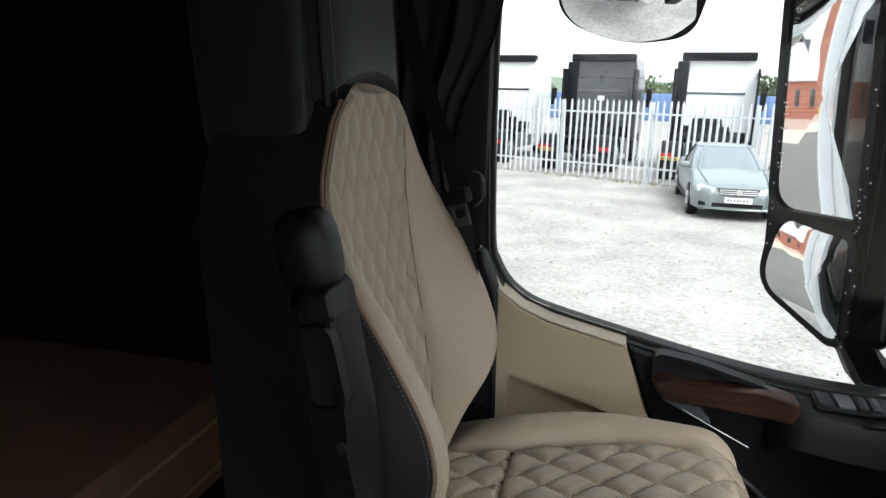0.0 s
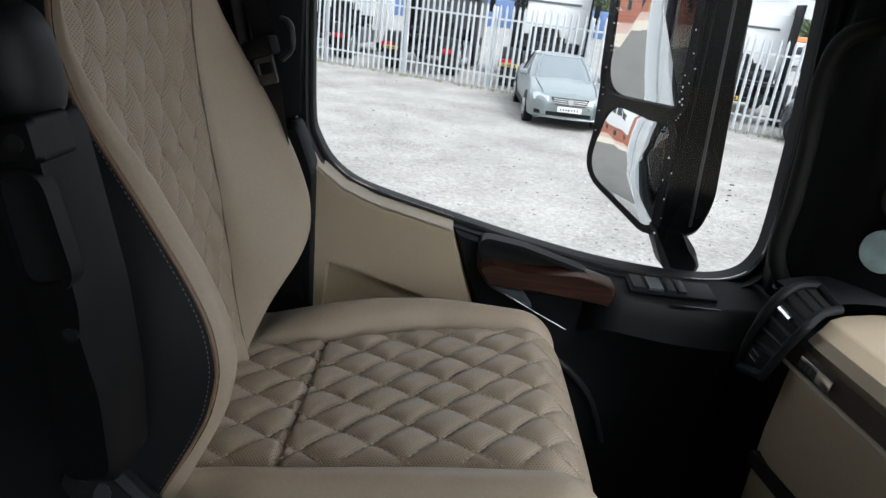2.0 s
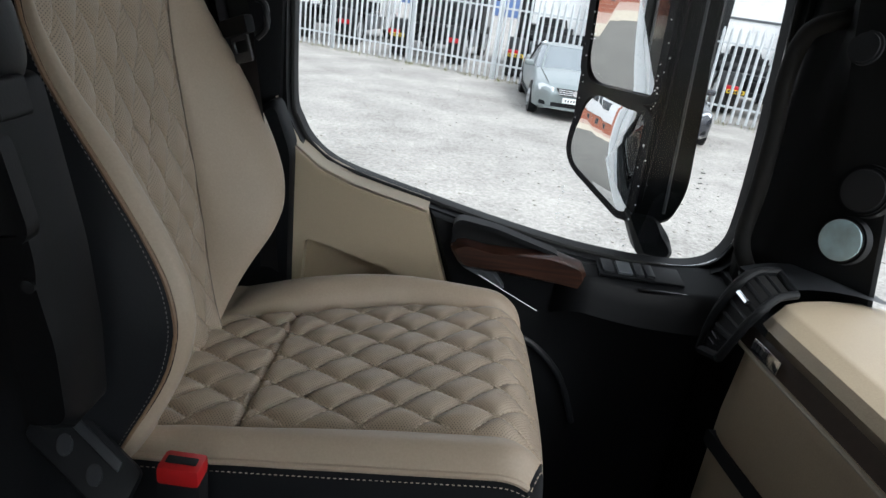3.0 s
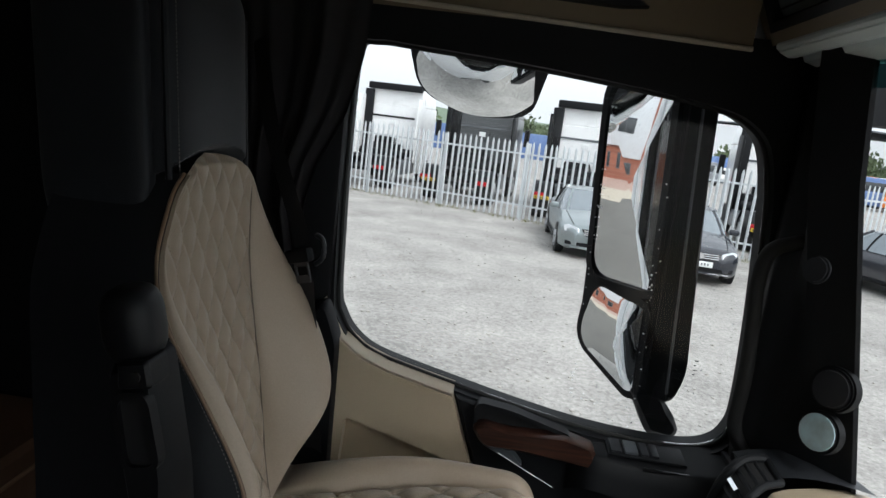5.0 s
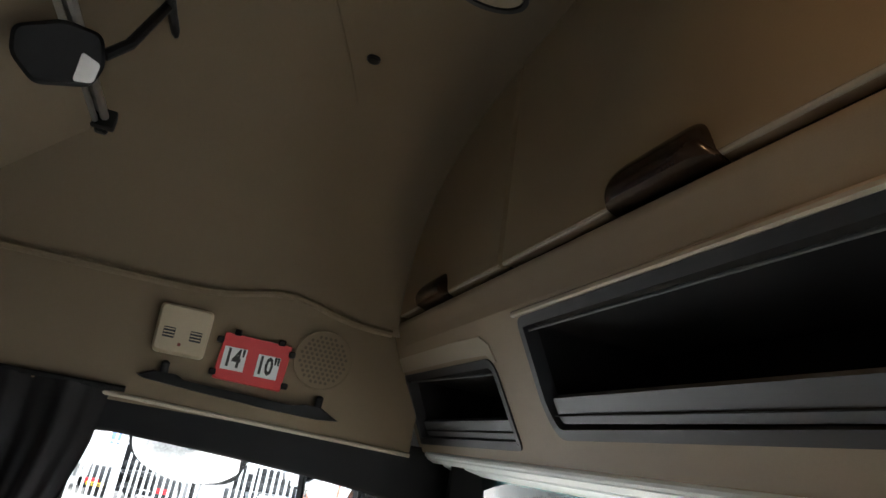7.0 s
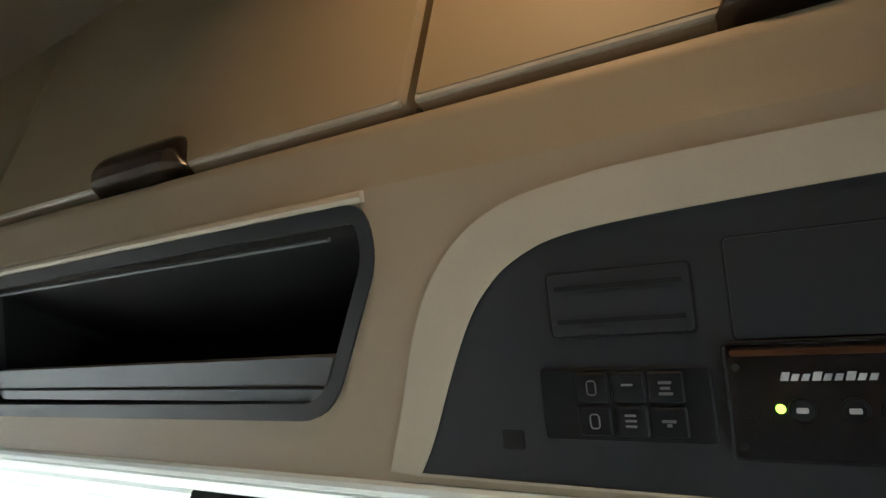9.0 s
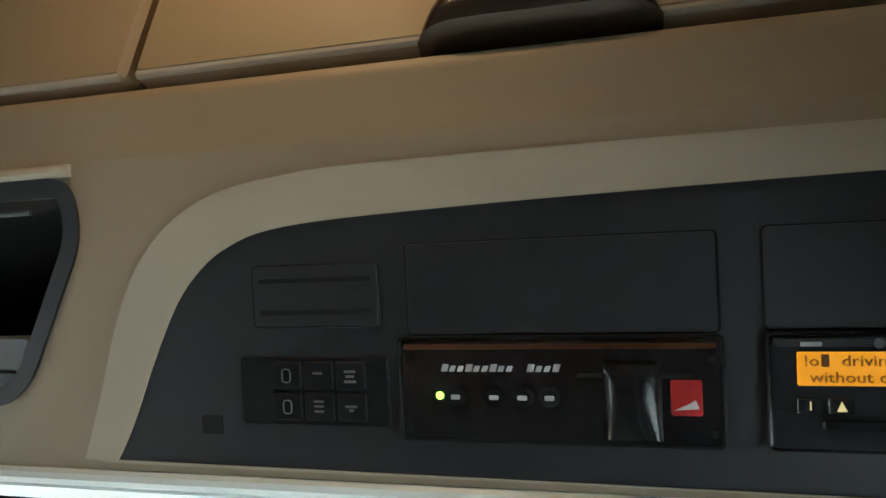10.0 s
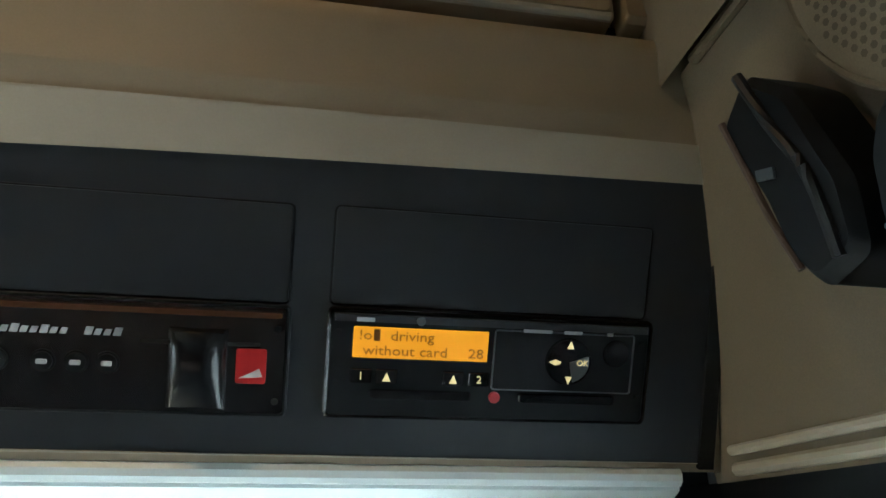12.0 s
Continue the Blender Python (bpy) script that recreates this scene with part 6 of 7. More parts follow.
random.seed(4)
weeds = bmesh.new()
FA, FB = Vector((-14.0, 25.3)), Vector((9.2, 16.4))
FD = (FB - FA).normalized()
for _ in range(700):
    p = FA + FD * random.uniform(0, (FB - FA).length) + Vector((random.gauss(0, 0.12), random.gauss(-0.1, 0.15)))
    h, a = random.uniform(0.05, 0.16), random.random() * 6.28
    d = Vector((math.cos(a), math.sin(a), 0))
    base = Vector((p.x, p.y, GROUND))
    weeds.faces.new([weeds.verts.new(base - d * 0.012), weeds.verts.new(base + d * 0.012), weeds.verts.new(base + d * random.uniform(-0.06, 0.06) + Vector((0, 0, h)))])
single("weeds", weeds, mat("dry_grass", (0.16, 0.16, 0.06), 0.9, 0, 0.3, 20.0, 0), "thin weeds along the fence's foot", "weeds", kind="stuff", smooth=False)

# palisade fence
STEEL = mat("galvanised_steel", (0.50, 0.53, 0.55), 0.5, 0.25, 0.10, 12.0, 0.05, 2.0, spread=0.08)


def pale_mesh():
    bm = bmesh.new()
    w, h = 0.036, 2.35
    prof = [(-w, 0.0), (-w * 0.35, -0.018), (w * 0.35, -0.018), (w, 0.0)]
    low = [bm.verts.new((x, y, 0.06)) for x, y in prof]
    high = [bm.verts.new((x, y, h - 0.10)) for x, y in prof]
    tip = [bm.verts.new((x * 0.25, y, h)) for x, y in prof]
    for a, b in ((low, high), (high, tip)):
        for k in range(3):
            bm.faces.new((a[k], a[k + 1], b[k + 1], b[k]))
    me = bpy.data.meshes.new("pale")
    bm.to_mesh(me)
    bm.free()
    me.materials.append(STEEL)
    return me


PALE_MESH = pale_mesh()


def fence(a, b, label_text):
    f = tagged(empty("palisade_fence", label_text, "fence", "yard fences"), kind="")
    d, length = (b - a).normalized(), (b - a).length
    ang = math.atan2(d.y, d.x)
    n = int(length / 0.185)
    for k in range(n):
        p = a + d * (0.185 * k)
        ob = new("pale", PALE_MESH)
        ob.parent = f
        ob.matrix_basis = Matrix.Translation((p.x, p.y, GROUND)) @ Matrix.Rotation(ang, 4, "Z") @ Matrix.Rotation(random.gauss(0, 0.008), 4, "Y")
    turn = Matrix.Translation((a.x, a.y, GROUND)) @ Matrix.Rotation(ang, 4, "Z")
    for z in (0.42, 1.95):
        part("cross_rail", moved(box(0, length, 0.003, 0.045, z, z + 0.05, 0.004), turn), STEEL, f)
    for k in range(int(length / 2.75) + 1):
        part("post", moved(box(k * 2.75 - 0.05, k * 2.75 + 0.05, 0.046, 0.13, 0, 2.3, 0.006), turn), STEEL, f)
    return f


random.seed(8)
fence(FA, FB, "grey galvanised steel palisade fence round the yard")
fence(FB, Vector((26.0, 24.5)), "grey steel palisade fence running off beyond the parked cars")

# ---------------------------------------------------------------- vehicles
TYRE = mat("tyre", (0.02, 0.02, 0.02), 0.85, 0, 0.2, 60.0, 0.3)
RIM = mat("alloy_rim", (0.35, 0.36, 0.37), 0.35, 0.9, 0.1, 60.0, 0)
DARK_GLASS = mat("dark_vehicle_glass", (0.03, 0.035, 0.04), 0.06, 0, 0.1, 20.0, 0, 2.0, 0.6)
CAR_GLASS = mat("sky_reflecting_car_glass", (0.22, 0.25, 0.27), 0.08, 0.55, 0.1, 20.0, 0, 2.0, 0.8)
LAMP_CLEAR = mat("headlamp", (0.55, 0.58, 0.6), 0.12, 0.3, 0.2, 60.0, 0)
LAMP_RED = mat("tail_lamp_red", (0.42, 0.01, 0.015), 0.25, 0, 0.1, 40.0, 0)
PLATE_WHITE = mat("number_plate_white", (0.72, 0.74, 0.74), 0.5, bump=0)
PLATE_YELLOW = mat("number_plate_yellow", (0.70, 0.48, 0.03), 0.5, bump=0)


def wheel(parent, x, y, r, w):
    """A road wheel whose axle runs along x."""
    t = part("wheel", cyl((x - w / 2, y, r), (x + w / 2, y, r), r, seg=32, bevel=0.03), TYRE, parent)
    s = 1 if x > 0 else -1
    part("rim", cyl((x + s * (w / 2 - 0.03), y, r), (x + s * (w / 2 + 0.012), y, r), r * 0.66, r * 0.6, 24, 0.01), RIM, t)
    for k in range(5):
        a = k * math.tau / 5
        part("spoke", cyl((x + s * (w / 2 + 0.014), y, r), (x + s * (w / 2 + 0.014), y + r * 0.58 * math.cos(a), r + r * 0.58 * math.sin(a)), 0.028, 0.02, 8), RIM, t)


def car(label_text, paint, m, L=4.55, W=1.77, H=1.44, hatch=False):
    """A saloon or hatchback, front towards -y, standing on z = 0."""
    c = empty("parked_car", label_text, "car", "cars parked by the fence")
    hl = L / 2
    tail = hl - (0.25 if hatch else 0.95)
    belt_line = ((-hl, 0.60), (-hl + 0.05, 0.68), (-hl + 0.18, 0.745), (-hl + 0.55, 0.83), (-hl + 1.0, 0.905), (-hl + 1.35, 0.945), (0.4, 0.965), (tail, 1.0), (hl - 0.20, 1.0), (hl - 0.05, 0.93), (hl, 0.82))
    floor_line = ((-hl, 0.28), (-hl + 0.20, 0.19), (hl - 0.25, 0.24), (hl, 0.36))
    section = ((-0.84, 0.0), (-0.97, 0.10), (-1.0, 0.40), (-0.995, 0.62), (-0.965, 0.80), (-0.90, 0.91), (-0.76, 0.975), (-0.45, 1.02), (0.0, 1.04))

    def half_width(y):
        return W / 2 * (1 - 0.40 * max(0.0, (abs(y) / hl - 0.74) / 0.26) ** 2.6)

    def low(u, v):
        y = -hl + L * (0.5 - 0.5 * math.cos(math.pi * u))
        k = (1 - abs(v * 2 - 1)) * (len(section) - 1)
        i = min(int(k), len(section) - 2)
        px, pz = (section[i][q] * (1 - k + i) + section[i + 1][q] * (k - i) for q in (0, 1))
        z0, z1 = lerp(y, floor_line), lerp(y, belt_line)
        nose = 0.10 * (1 - abs(px)) * max(0.0, 1 - (y + hl) / 0.3) * (0.4 + 0.6 * (1 - abs(2 * pz - 1)))
        return (math.copysign(abs(px), v - 0.5) * half_width(y), y - nose, z0 + (z1 - z0) * pz)

    bm = grid(56, 48, low)
    bm.verts.ensure_lookup_table()
    for row in (0, 56):
        bm.faces.new([bm.verts[row * 49 + j] for j in range(49)])
    part("body", bm, paint, c)
    y0, y1 = -hl + 1.22, tail + (0.18 if hatch else 0.22)
    yr0, yr1 = y0 + 0.92, y1 - (0.40 if hatch else 0.72)

    def cabin(a, t):
        """A point of the glasshouse: a round the plan, t from the belt to the roof's edge."""
        ya, yb = y0 + (yr0 - y0) * t, y1 + (yr1 - y1) * t
        hw = W / 2 * (0.93 - 0.16 * t - 0.08 * t * t)
        cx, cy = math.cos(a), math.sin(a)
        return (hw * math.copysign(abs(cx) ** 0.38, cx), (ya + yb) / 2 + (yb - ya) / 2 * math.copysign(abs(cy) ** 0.62, cy), 0.90 + (H - 0.96) * (t - 0.10 * t * t) / 0.90)

    part("glasshouse", grid(48, 8, lambda u, v: cabin(u * math.tau, v), True), CAR_GLASS, c, "glass reflecting the pale sky")

    def dome(u, v):
        x, y, z = cabin(u * math.tau, 1.0)
        mid = (yr0 + yr1) / 2
        k = 1.02 - v
        return (x * k, mid + (y - mid) * k, z + 0.055 * (1 - k ** 2) + 0.004)

    part("roof", grid(48, 8, dome, True), paint, c)
    for s in (-1, 1):
        for a, thick in ((-1.02, 0.030), (0.12, 0.024), (0.98, 0.045)):
            bar = [Vector(cabin(math.pi - a if s < 0 else a, k / 8)) for k in range(9)]
            part("pillar", tube(bar, thick, 8), BLACK_PLASTIC if a == 0.12 else paint, c)
        part("wing_mirror", moved(box(-0.11, 0.11, -0.06, 0.06, -0.065, 0.065, 0.05, 3), Matrix.Translation((s * (W / 2 + 0.05), y0 + 0.42, 0.99))), paint, c)
        lx, ly = s * W * 0.355, -hl + 0.16
        lamp = plate(rounded([(-0.23, -0.075), (0.15, -0.085), (0.21, 0.05), (0.10, 0.085), (-0.20, 0.03)], 0.03), lambda p, q, d: (p * s, -d, q), -0.10, 0.03, 0.015)
        part("headlamp", moved(lamp, Matrix.Translation((lx, ly, 0.655)) @ Matrix.Rotation(radians(s * 36), 4, "Z") @ Matrix.Rotation(radians(-14), 4, "X")), LAMP_CLEAR, c, "clear headlamp")
        part("fog_intake", moved(box(-0.16, 0.16, -0.02, 0.03, -0.045, 0.045, 0.02), Matrix.Translation((s * W * 0.335, -hl + 0.075, 0.345)) @ Matrix.Rotation(radians(s * 28), 4, "Z")), BLACK_PLASTIC, c)
        for y in (-hl + 0.83, hl - 0.88):
            hw = half_width(y)
            part("wheel_arch", cyl((s * (hw - 0.16), y, 0.33), (s * (hw + 0.004), y, 0.33), 0.352, seg=28), BLACK_PLASTIC, c)
            wheel(c, s * (hw - 0.10), y, 0.315, 0.215)
        part("sill_strip", tube([(s * (W / 2 + 0.003), y, 0.30) for y in (-hl + 1.25, 0.0, hl - 1.3)], 0.03, 8), BLACK_PLASTIC, c)
    gr = part("grille", plate(rounded([(-0.33, 0.545), (0.33, 0.545), (0.42, 0.69), (-0.42, 0.69)], 0.03), lambda p, q, d: (p, -hl - 0.045 - d + 0.14 * p * p + 0.25 * (q - 0.545), q), -0.05, 0.02, 0.008), BLACK_GLOSS, c)
    for k in range(3):
        z = 0.578 + 0.040 * k
        part("grille_bar", tube([(x, -hl - 0.070 + 0.14 * x * x + 0.25 * (z - 0.545), z) for x in (-0.36, -0.2, 0.0, 0.2, 0.36)], 0.009, 6), CHROME, gr)
    part("emblem", cyl((0, -hl - 0.085, 0.622), (0, -hl - 0.05, 0.622), 0.062, seg=24, bevel=0.006), CHROME, gr, "round chrome emblem")
    pl = part("number_plate", box(-0.26, 0.26, -hl - 0.095, -hl - 0.06, 0.405, 0.515, 0.004), PLATE_WHITE, c)
    for k in range(7):
        part("lettering_bar", box(-0.21 + 0.06 * k, -0.178 + 0.06 * k, -hl - 0.098, -hl - 0.094, 0.437, 0.483), GREY_PLASTIC, pl)
    part("lower_intake", plate(rounded([(-0.50, 0.30), (0.50, 0.30), (0.46, 0.385), (-0.46, 0.385)], 0.03), lambda p, q, d: (p, -hl - 0.03 - d + 0.14 * p * p, q), -0.05, 0.012, 0.006), BLACK_PLASTIC, c)
    part("bumper_lip", tube([(x, -hl - 0.030 + 0.30 * abs(x) ** 2.4, 0.262) for x in (-0.62, -0.4, -0.2, 0.0, 0.2, 0.4, 0.62)], 0.02, 8), paint, c)
    part("bonnet_line", joined(*[tube([(s * W * 0.33, -hl + 0.20, 0.765), (s * W * 0.36, -hl + 0.7, 0.858), (s * W * 0.38, y0 + 0.05, 0.925)], 0.006, 6) for s in (-1, 1)]), BLACK_PLASTIC, c)
    c.matrix_basis = m
    return c


SILVER = mat("silver_car_paint", (0.22, 0.255, 0.26), 0.3, 0.5, 0.05, 40.0, 0, 2.0, 0.6)
NAVY = mat("dark_blue_car_paint", (0.014, 0.017, 0.025), 0.25, 0.2, 0.06, 40.0, 0, 2.0, 0.6)
BLACK_CAR = mat("dark_grey_car_paint", (0.05, 0.052, 0.06), 0.22, 0.4, 0.06, 40.0, 0, 2.0, 0.7)


def park(x, y, heading):
    return Matrix.Translation((x, y, GROUND)) @ Matrix.Rotation(radians(heading), 4, "Z")


car("silver-grey saloon car parked by the fence", SILVER, park(3.01, 16.38, 0))
car("dark blue hatchback parked by the fence", NAVY, park(5.16, 14.95, -9), 3.75, 1.64, 1.42, True)
car("dark grey saloon car parked in the yard", BLACK_CAR, park(10.2, 15.0, 20), 4.6, 1.76, 1.40)


def tractor(label_text, paint, m, roof=True, dark=False):
    """A tractor unit seen from behind: its rear end at y = 0, its cab away from it along +y."""
    t = empty("lorry_tractor", label_text, "lorry", "lorries behind the fence")
    cab_y, W = 3.7, 2.46
    back = plate(rounded([(-W / 2, 1.05), (W / 2, 1.05), (W / 2, 3.05), (-W / 2, 3.05)], 0.05), lambda x, z, d: (x, cab_y - d, z), -1.9, 0.0, 0.03)
    part("cab", back, paint, t)
    part("cab_roof", plate(rounded([(-W / 2, 3.05), (W / 2, 3.05), (W / 2 - 0.08, 3.72), (-W / 2 + 0.08, 3.72)], 0.06), lambda x, z, d: (x, cab_y + 0.05 - d, z), -1.7, 0.0, 0.04), paint, t)
    part("roof_deflector", box(-W / 2 + 0.10, W / 2 - 0.10, cab_y - 0.15, cab_y + 0.3, 3.62, 3.88, 0.04), BLACK_PLASTIC, t, "dark roof edge")
    for s in (-1, 1):
        part("side_fairing", box(s * (W / 2 - 0.02), s * (W / 2 + 0.05), cab_y - 0.75, cab_y + 0.1, 0.9, 3.35, 0.02), paint if not dark else BLACK_PLASTIC, t)
        part("side_tank", box(s * 0.62, s * 1.18, 1.75, 3.4, 0.45, 0.98, 0.06), GREY_PLASTIC, t)
        part("mudguard", grid(14, 4, lambda u, v, s=s: (s * (0.62 + 0.60 * v), 0.95 - 0.62 * math.cos(math.pi * u), 0.60 + 0.56 * math.sin(math.pi * u))), BLACK_PLASTIC, t)
        wheel(t, s * 0.94, 0.95, 0.50, 0.56)
        wheel(t, s * 1.04, 5.0, 0.50, 0.32)
        part("rail", box(s * 0.35, s * 0.43, 0.05, 5.2, 0.78, 1.02, 0.01), BLACK_PLASTIC, t)
        part("tail_lamp", box(s * 0.78, s * 1.16, -0.02, 0.08, 0.72, 0.86, 0.02), LAMP_RED, t, "red tail lamp")
        part("wing_mirror", moved(box(-0.10, 0.10, -0.09, 0.09, -0.33, 0.33, 0.03), Matrix.Translation((s * (W / 2 + 0.22), cab_y + 1.7, 2.35))), BLACK_PLASTIC, t)
    part("rear_window_band", box(-0.9, 0.9, cab_y - 0.03, cab_y + 0.02, 2.55, 2.62, 0.008), BLACK_PLASTIC if not dark else GREY_PLASTIC, t)
    part("service_plate", box(-0.12, 0.12, cab_y - 0.035, cab_y, 2.25, 2.42, 0.01), PLATE_WHITE, t)
    part("coupling_lines", joined(*[tube(smooth_line([(x, cab_y - 0.06, 1.75), (x + 0.08, cab_y - 0.30, 1.45), (x * 1.3, cab_y - 0.42, 1.25), (x, cab_y - 0.1, 1.15)], 18), 0.035, 6) for x in (-0.35, -0.2, 0.05, 0.25)]), RUBBER, t)
    part("rear_equipment", joined(box(-0.95, 0.55, cab_y - 0.45, cab_y - 0.04, 1.06, 1.52, 0.05), box(-0.62, 0.18, cab_y - 0.30, cab_y - 0.04, 1.50, 1.78, 0.06), box(0.55, 1.05, cab_y - 0.38, cab_y - 0.05, 1.06, 1.36, 0.05), cyl((-1.0, cab_y - 0.75, 1.15), (0.9, cab_y - 0.75, 1.15), 0.16, seg=16, bevel=0.03)), BLACK_PLASTIC, t, "dark tanks and boxes behind the cab")
    part("side_panel", box(-W / 2 - 0.03, -W / 2 + 0.34, cab_y - 0.12, cab_y + 0.02, 1.0, 3.6, 0.03), BLACK_PLASTIC, t, "dark cab corner panel")
    part("fifth_wheel", joined(cyl((0, 1.0, 1.06), (0, 1.0, 1.14), 0.48, seg=28, bevel=0.01), box(-0.45, 0.45, 0.35, 0.9, 1.04, 1.10, 0.02)), BLACK_PLASTIC, t)
    part("cross_member", box(-1.15, 1.15, 0.0, 0.10, 0.62, 0.74, 0.015), BLACK_PLASTIC, t)
    np_ = part("number_plate", box(-1.08, -0.60, -0.03, -0.005, 0.66, 0.76, 0.004), PLATE_YELLOW, t, "yellow number plate")
    for k in range(6):
        part("lettering_bar", box(-1.05 + 0.07 * k, -1.0 + 0.07 * k, -0.034, -0.029, 0.68, 0.74), INK, np_)
    part("catwalk", box(-0.6, 0.6, 2.2, 3.3, 1.0, 1.05, 0.01), ALU, t)
    part("cab_steps", box(-1.2, 1.2, 3.9, 5.6, 0.4, 1.1, 0.05), paint if not dark else BLACK_PLASTIC, t)
    t.matrix_basis = m
    return t


LORRY_BLACK = mat("charcoal_lorry_paint", (0.05, 0.055, 0.058), 0.3, 0.1, 0.06, 30.0, 0, 2.0, 0.5)
LORRY_WHITE = mat("white_lorry_paint", (0.80, 0.81, 0.81), 0.3, 0, 0.05, 30.0, 0, 2.0, 0.4)
FN = math.degrees(math.atan2(FD.y, FD.x))


def behind_fence(x, gap, turn=0.0):
    k = (x - FA.x) / FD.x
    p = FA + FD * k + Vector((-FD.y, FD.x)) * gap
    return Matrix.Translation((p.x, p.y, GROUND)) @ Matrix.Rotation(radians(FN * 0.5 + turn), 4, "Z")


tractor("white lorry tractor parked behind the fence", LORRY_WHITE, behind_fence(-4.85, 0.9))
tractor("charcoal lorry tractor parked behind the fence", LORRY_BLACK, behind_fence(-1.15, 0.9), dark=True)
tractor("white lorry tractor with dark side fairings behind the fence", LORRY_WHITE, behind_fence(2.55, 0.9), dark=True)
tractor("white lorry tractor parked behind the fence", LORRY_WHITE, behind_fence(-8.6, 0.9))
tractor("white lorry tractor with dark side fairings behind the fence", LORRY_WHITE, behind_fence(8.3, 1.6), dark=True)

# ---------------------------------------------------------------- distance
random.seed(31)
VAN_COLOURS = [mat(f"van_paint_{n}", c, 0.35, 0.1, 0.05, 20.0, 0, 2.0, 0.4) for n, c in (("white", (0.75, 0.76, 0.76)), ("red", (0.45, 0.03, 0.03)), ("blue", (0.10, 0.17, 0.36)), ("grey", (0.16, 0.17, 0.19)), ("orange", (0.70, 0.20, 0.04)))]


def far_van(paint, x, y, heading, long=4.6, high=1.9):
    v = empty("far_vehicle", "small distant van parked across the road", "van", "distant vehicles")
    part("body", joined(box(-0.9, 0.9, -long / 2, long / 2, 0.35, high * 0.55, 0.12), box(-0.82, 0.82, -long / 2 + 0.9, long / 2 - 0.1, high * 0.5, high, 0.14)), paint, v)
    part("windows", joined(box(-0.835, 0.835, -long / 2 + 1.05, long / 2 - 0.4, high * 0.58, high * 0.86, 0.04), box(-0.7, 0.7, -long / 2 + 0.88, long / 2 - 0.08, high * 0.58, high * 0.86, 0.04)), DARK_GLASS, v)
    for s in (-1, 1):
        for yy in (-long * 0.31, long * 0.31):
            part("wheel", cyl((s * 0.70, yy, 0.32), (s * 0.91, yy, 0.32), 0.32, seg=16), TYRE, v)
    v.matrix_basis = Matrix.Translation((x, y, GROUND)) @ Matrix.Rotation(radians(heading), 4, "Z")


for k in range(30):
    far_van(VAN_COLOURS[(k * 7 + k // 3) % 5], -22 + 3.4 * k + random.uniform(-0.4, 0.4), 62 + 6 * (k % 3) - 0.18 * k, 90 * (k % 2) + random.gauss(0, 5), 4.4 + 0.8 * (k % 3 == 0), 1.5 + 0.5 * (k % 4 == 0))
for k in range(12):
    az = radians(63.5 - 0.95 * k)
    far = 58 + 5 * (k % 3)
    far_van(VAN_COLOURS[(0, 4, 0, 2, 1, 0, 4, 3, 0, 1, 4, 2)[k]], far * math.cos(az), far * math.sin(az), 70 + 25 * (k % 3), 4.8 + 1.4 * (k % 4 == 1), 2.0 + 0.4 * (k % 2))
for k in range(5):
    con = empty("container", "distant blue steel container", "container", "distant containers")
    part("box", box(-3, 3, -1.2, 1.2, 0, 2.5, 0.04), VAN_COLOURS[2], con)
    for j in range(10):
        part("rib", box(-2.85 + 0.6 * j, -2.7 + 0.6 * j, -1.24, -1.19, 0.15, 2.35), VAN_COLOURS[2], con)
    con.matrix_basis = Matrix.Translation((-15 + 8.9 * k, 66 + 0.5 * k, GROUND))


def shed(x, y, w, d, h, paint, label_text, heading=0):
    s = empty("warehouse", label_text, "building", "distant buildings")
    part("wall", box(-w / 2, w / 2, -d / 2, d / 2, 0, h), paint, s)
    part("roof", plate([Vector((-w / 2 - 0.3, h)), Vector((0, h + 1.6)), Vector((w / 2 + 0.3, h)), Vector((w / 2 + 0.3, h + 0.25)), Vector((0, h + 1.9)), Vector((-w / 2 - 0.3, h + 0.25))], lambda a, b, q: (a, q, b), -d / 2, d / 2), GREY_PLASTIC, s)
    for k in range(int(w / 6)):
        part("loading_door", box(-w / 2 + 1.5 + 6 * k, -w / 2 + 4.5 + 6 * k, -d / 2 - 0.06, -d / 2 + 0.02, 0, min(h * 0.6, 4.2), 0.02), PLATE_WHITE if k % 2 else GREY_PLASTIC, s)
    s.matrix_basis = Matrix.Translation((x, y, GROUND)) @ Matrix.Rotation(radians(heading), 4, "Z")


shed(75, 150, 70, 30, 9, mat("pale_cladding", (0.62, 0.64, 0.66), 0.6, 0, 0.05, 2.0, 0), "pale grey distant warehouse", -10)
shed(120, 95, 60, 25, 6, mat("red_cladding", (0.35, 0.08, 0.06), 0.6, 0, 0.08, 2.0, 0), "long low red-roofed distant shed", -25)
LEAF = mat("tree_leaves", (0.085, 0.115, 0.055), 0.85, 0, 0.45, 1.2, 0, 0.3)
BARK = mat("bark", (0.07, 0.055, 0.04), 0.95, 0, 0.2, 8.0, 0.3)


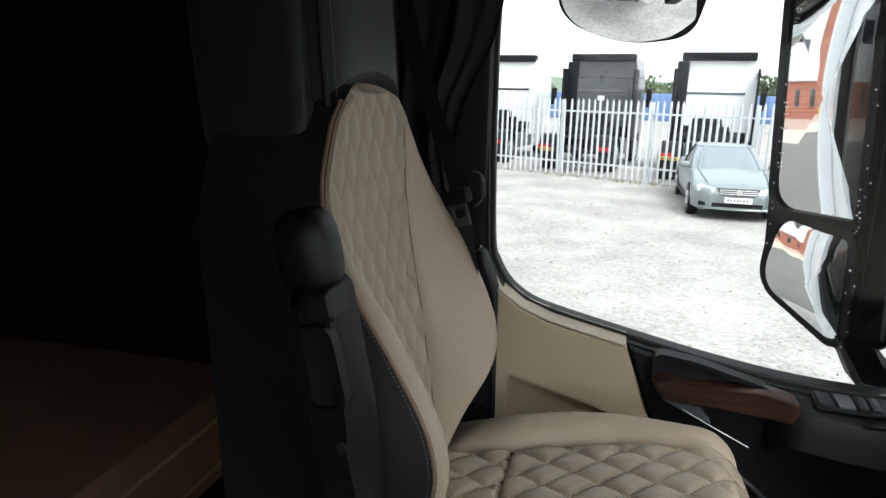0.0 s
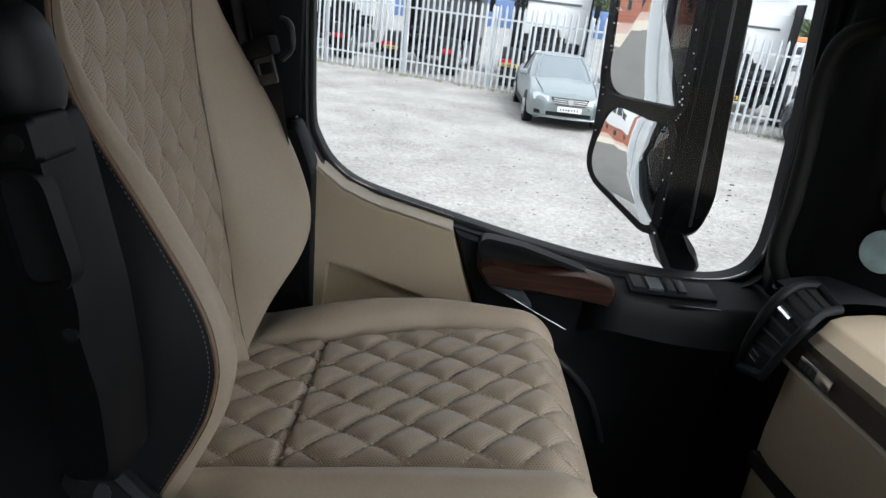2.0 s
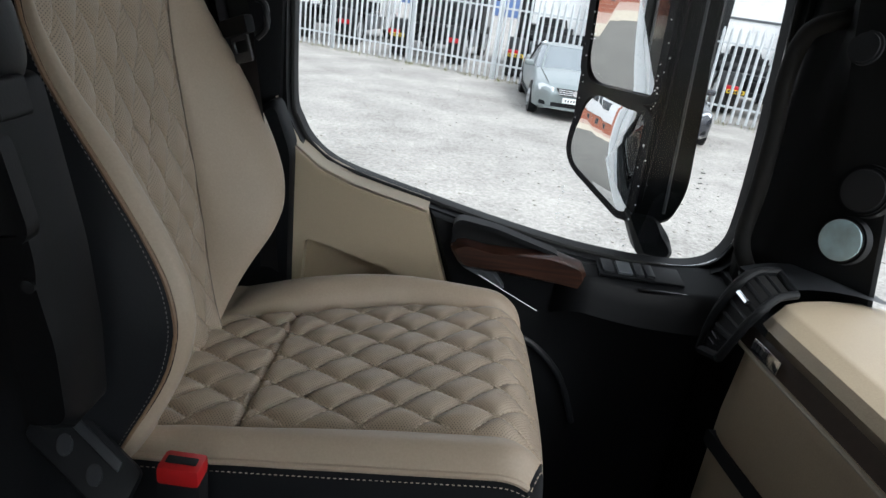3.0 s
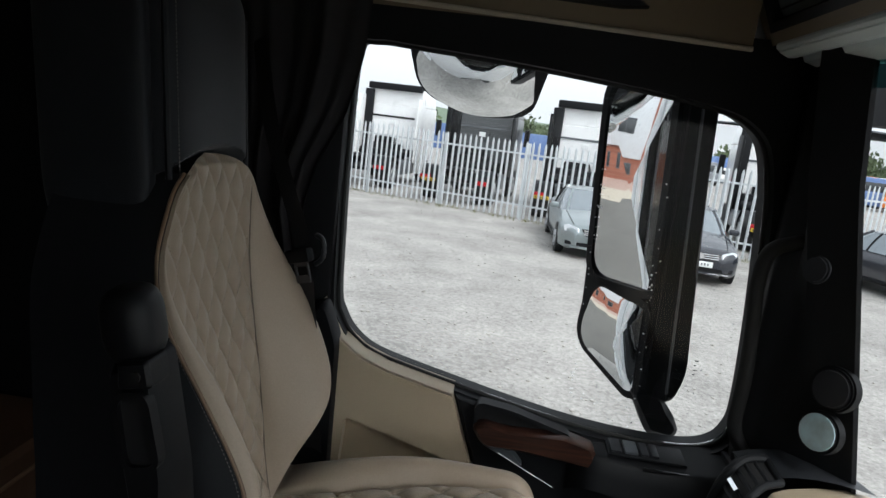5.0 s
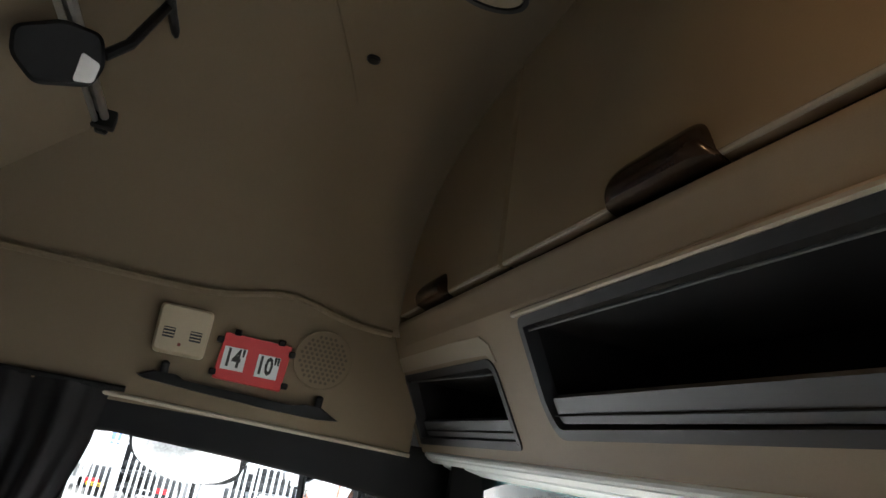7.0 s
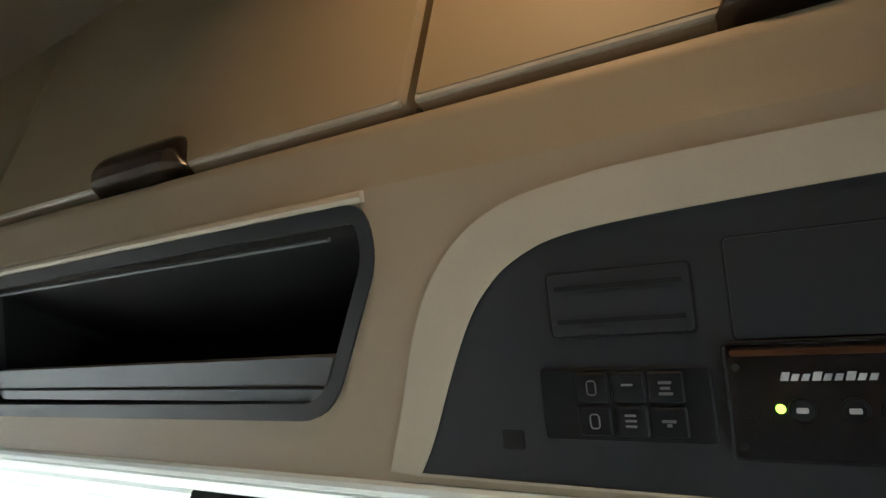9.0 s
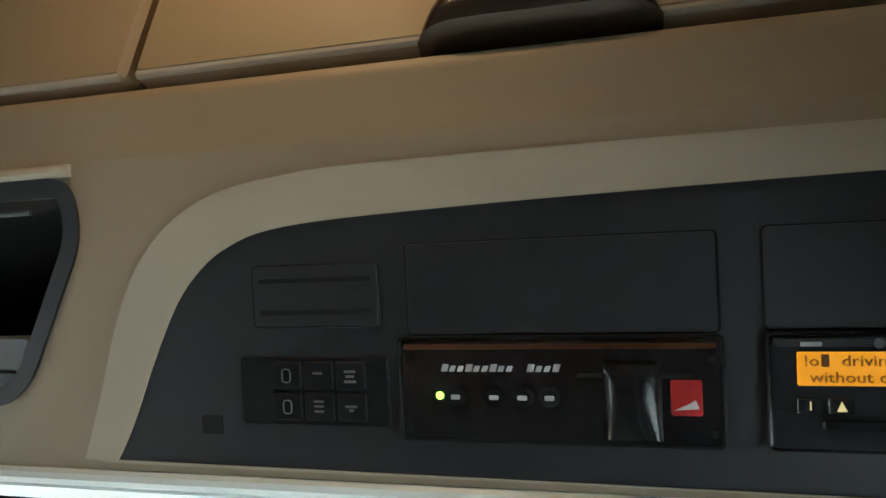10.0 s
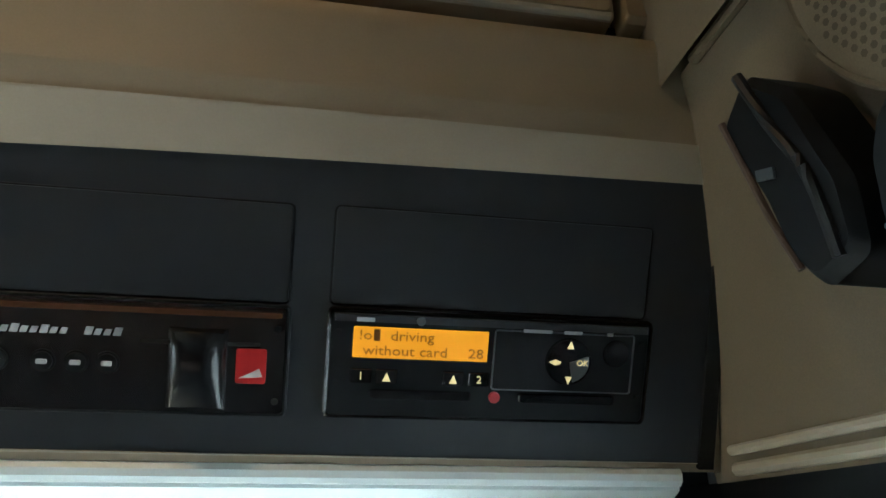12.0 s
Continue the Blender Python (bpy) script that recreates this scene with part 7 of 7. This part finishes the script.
def tree(x, y, h, r, n=240):
    t = empty("tree", "distant green leafy tree", "tree", "distant trees")
    part("trunk", joined(cyl((0, 0, 0), (0, 0, h * 0.55), 0.05 * h * 0.5, 0.02 * h * 0.5, 8), *[cyl((0, 0, h * 0.35), (math.cos(a) * r * 0.6, math.sin(a) * r * 0.6, h * 0.7), 0.012 * h, 0.004 * h, 6) for a in (0.3, 1.7, 2.9, 4.1, 5.4)]), BARK, t)
    bm = bmesh.new()
    for _ in range(n):
        d = Vector((random.gauss(0, 1), random.gauss(0, 1), random.gauss(0, 1))).normalized() * (random.random() ** 0.4)
        c = Vector((d.x * r, d.y * r, h * 0.62 + d.z * h * 0.36))
        s = random.uniform(0.25, 0.55) * r * 0.35
        m = Matrix.Translation(c) @ Euler((random.random() * 6, random.random() * 6, random.random() * 6)).to_matrix().to_4x4()
        for q in range(3):
            a = Vector((random.gauss(0, s), random.gauss(0, s), random.gauss(0, s)))
            bm.faces.new([bm.verts.new(m @ (a + Vector(p) * s)) for p in ((-0.8, 0, 0), (0, -0.5, 0.1), (0.9, 0, 0), (0, 0.6, -0.1))])
    part("crown", bm, LEAF, t, smooth=False)
    t.matrix_basis = Matrix.Translation((x, y, GROUND))


for k in range(22):
    tree(-40 + 6.5 * k + random.uniform(-2, 2), 118 + random.uniform(-8, 14), random.uniform(3.6, 6.0), random.uniform(2.6, 4.2), 190)
tree(33, 62, 4.6, 2.0, 260)
single("backdrop", grid(80, 8, lambda u, v: (-650 + 1300 * u, 420 + 60 * v, GROUND + v * (11 + 6 * noise.noise(Vector((u * 9, 1.3, 0))) + 3 * noise.noise(Vector((u * 40, 4.1, 0)))))), mat("far_hills", (0.13, 0.17, 0.12), 0.95, 0, 0.3, 0.05, 0, 0.02), "low hazy wooded hills on the horizon", "hills", kind="structure")

# brick building behind the lorry, seen in the mirrors
bld = empty("brick_building", "red brick office building with grey upper cladding", "building", at=(0, -3.5, 0))
BRICK = mat("red_brick", (0.30, 0.11, 0.07), 0.9, 0, 0.2, 12.0, 0.2, 0.8)


def brick_courses(m):
    n, l = m.node_tree.nodes, m.node_tree.links
    b = n["Principled BSDF"]
    tc, mp, br = n.new("ShaderNodeTexCoord"), n.new("ShaderNodeMapping"), n.new("ShaderNodeTexBrick")
    mp.inputs["Rotation"].default_value = (radians(90), 0, radians(90))
    br.inputs["Scale"].default_value = 1.0
    br.inputs["Brick Width"].default_value, br.inputs["Row Height"].default_value, br.inputs["Mortar Size"].default_value = 0.225, 0.075, 0.006
    br.inputs["Color1"].default_value, br.inputs["Color2"].default_value, br.inputs["Mortar"].default_value = (0.32, 0.12, 0.075, 1), (0.25, 0.09, 0.06, 1), (0.35, 0.30, 0.26, 1)
    l.new(tc.outputs["Object"], mp.inputs[0])
    l.new(mp.outputs[0], br.inputs["Vector"])
    l.new(br.outputs["Color"], b.inputs["Base Color"])


brick_courses(BRICK)
part("wall", box(-38, -26, 1.55, 30.0, GROUND, 8.2), BRICK, bld)
part("upper_cladding", box(-38.2, -25.85, 5.4, 30.2, 1.0, 7.6, 0.05), mat("grey_cladding", (0.55, 0.57, 0.6), 0.5, 0.1, 0.05, 4.0, 0), bld, "pale grey ribbed upper wall")
for k in range(4):
    wy = 6.5 + 3.4 * k
    w_ = part("window", box(-26.04, -25.97, wy, wy + 0.9, -0.4, 0.5, 0.01), DARK_GLASS, bld)
    part("frame", joined(box(-26.0, -25.93, wy - 0.07, wy, -0.47, 0.57), box(-26.0, -25.93, wy + 0.9, wy + 0.97, -0.47, 0.57), box(-26.0, -25.93, wy, wy + 0.9, 0.5, 0.57), box(-26.0, -25.93, wy, wy + 0.9, -0.47, -0.4)), GREY_PLASTIC, w_)
part("doorway", box(-26.05, -25.95, 3.4, 4.6, GROUND, 5.8, 0.01), DARK_GLASS, bld, "tall dark glazed entrance")
for k in range(4):
    u_ = part("upper_window", box(-25.9, -25.80, 6.7 + 2.6 * k, 8.9 + 2.6 * k, 3.2, 4.6, 0.01), DARK_GLASS, bld)
    part("mullion", box(-25.82, -25.77, 7.75 + 2.6 * k, 7.83 + 2.6 * k, 3.2, 4.6), GREY_PLASTIC, u_)
part("corner_post", cyl((-24.5, 4.9, GROUND), (-24.5, 4.9, -0.35), 0.05), mat("striped_post", (0.6, 0.45, 0.05), 0.5), bld)
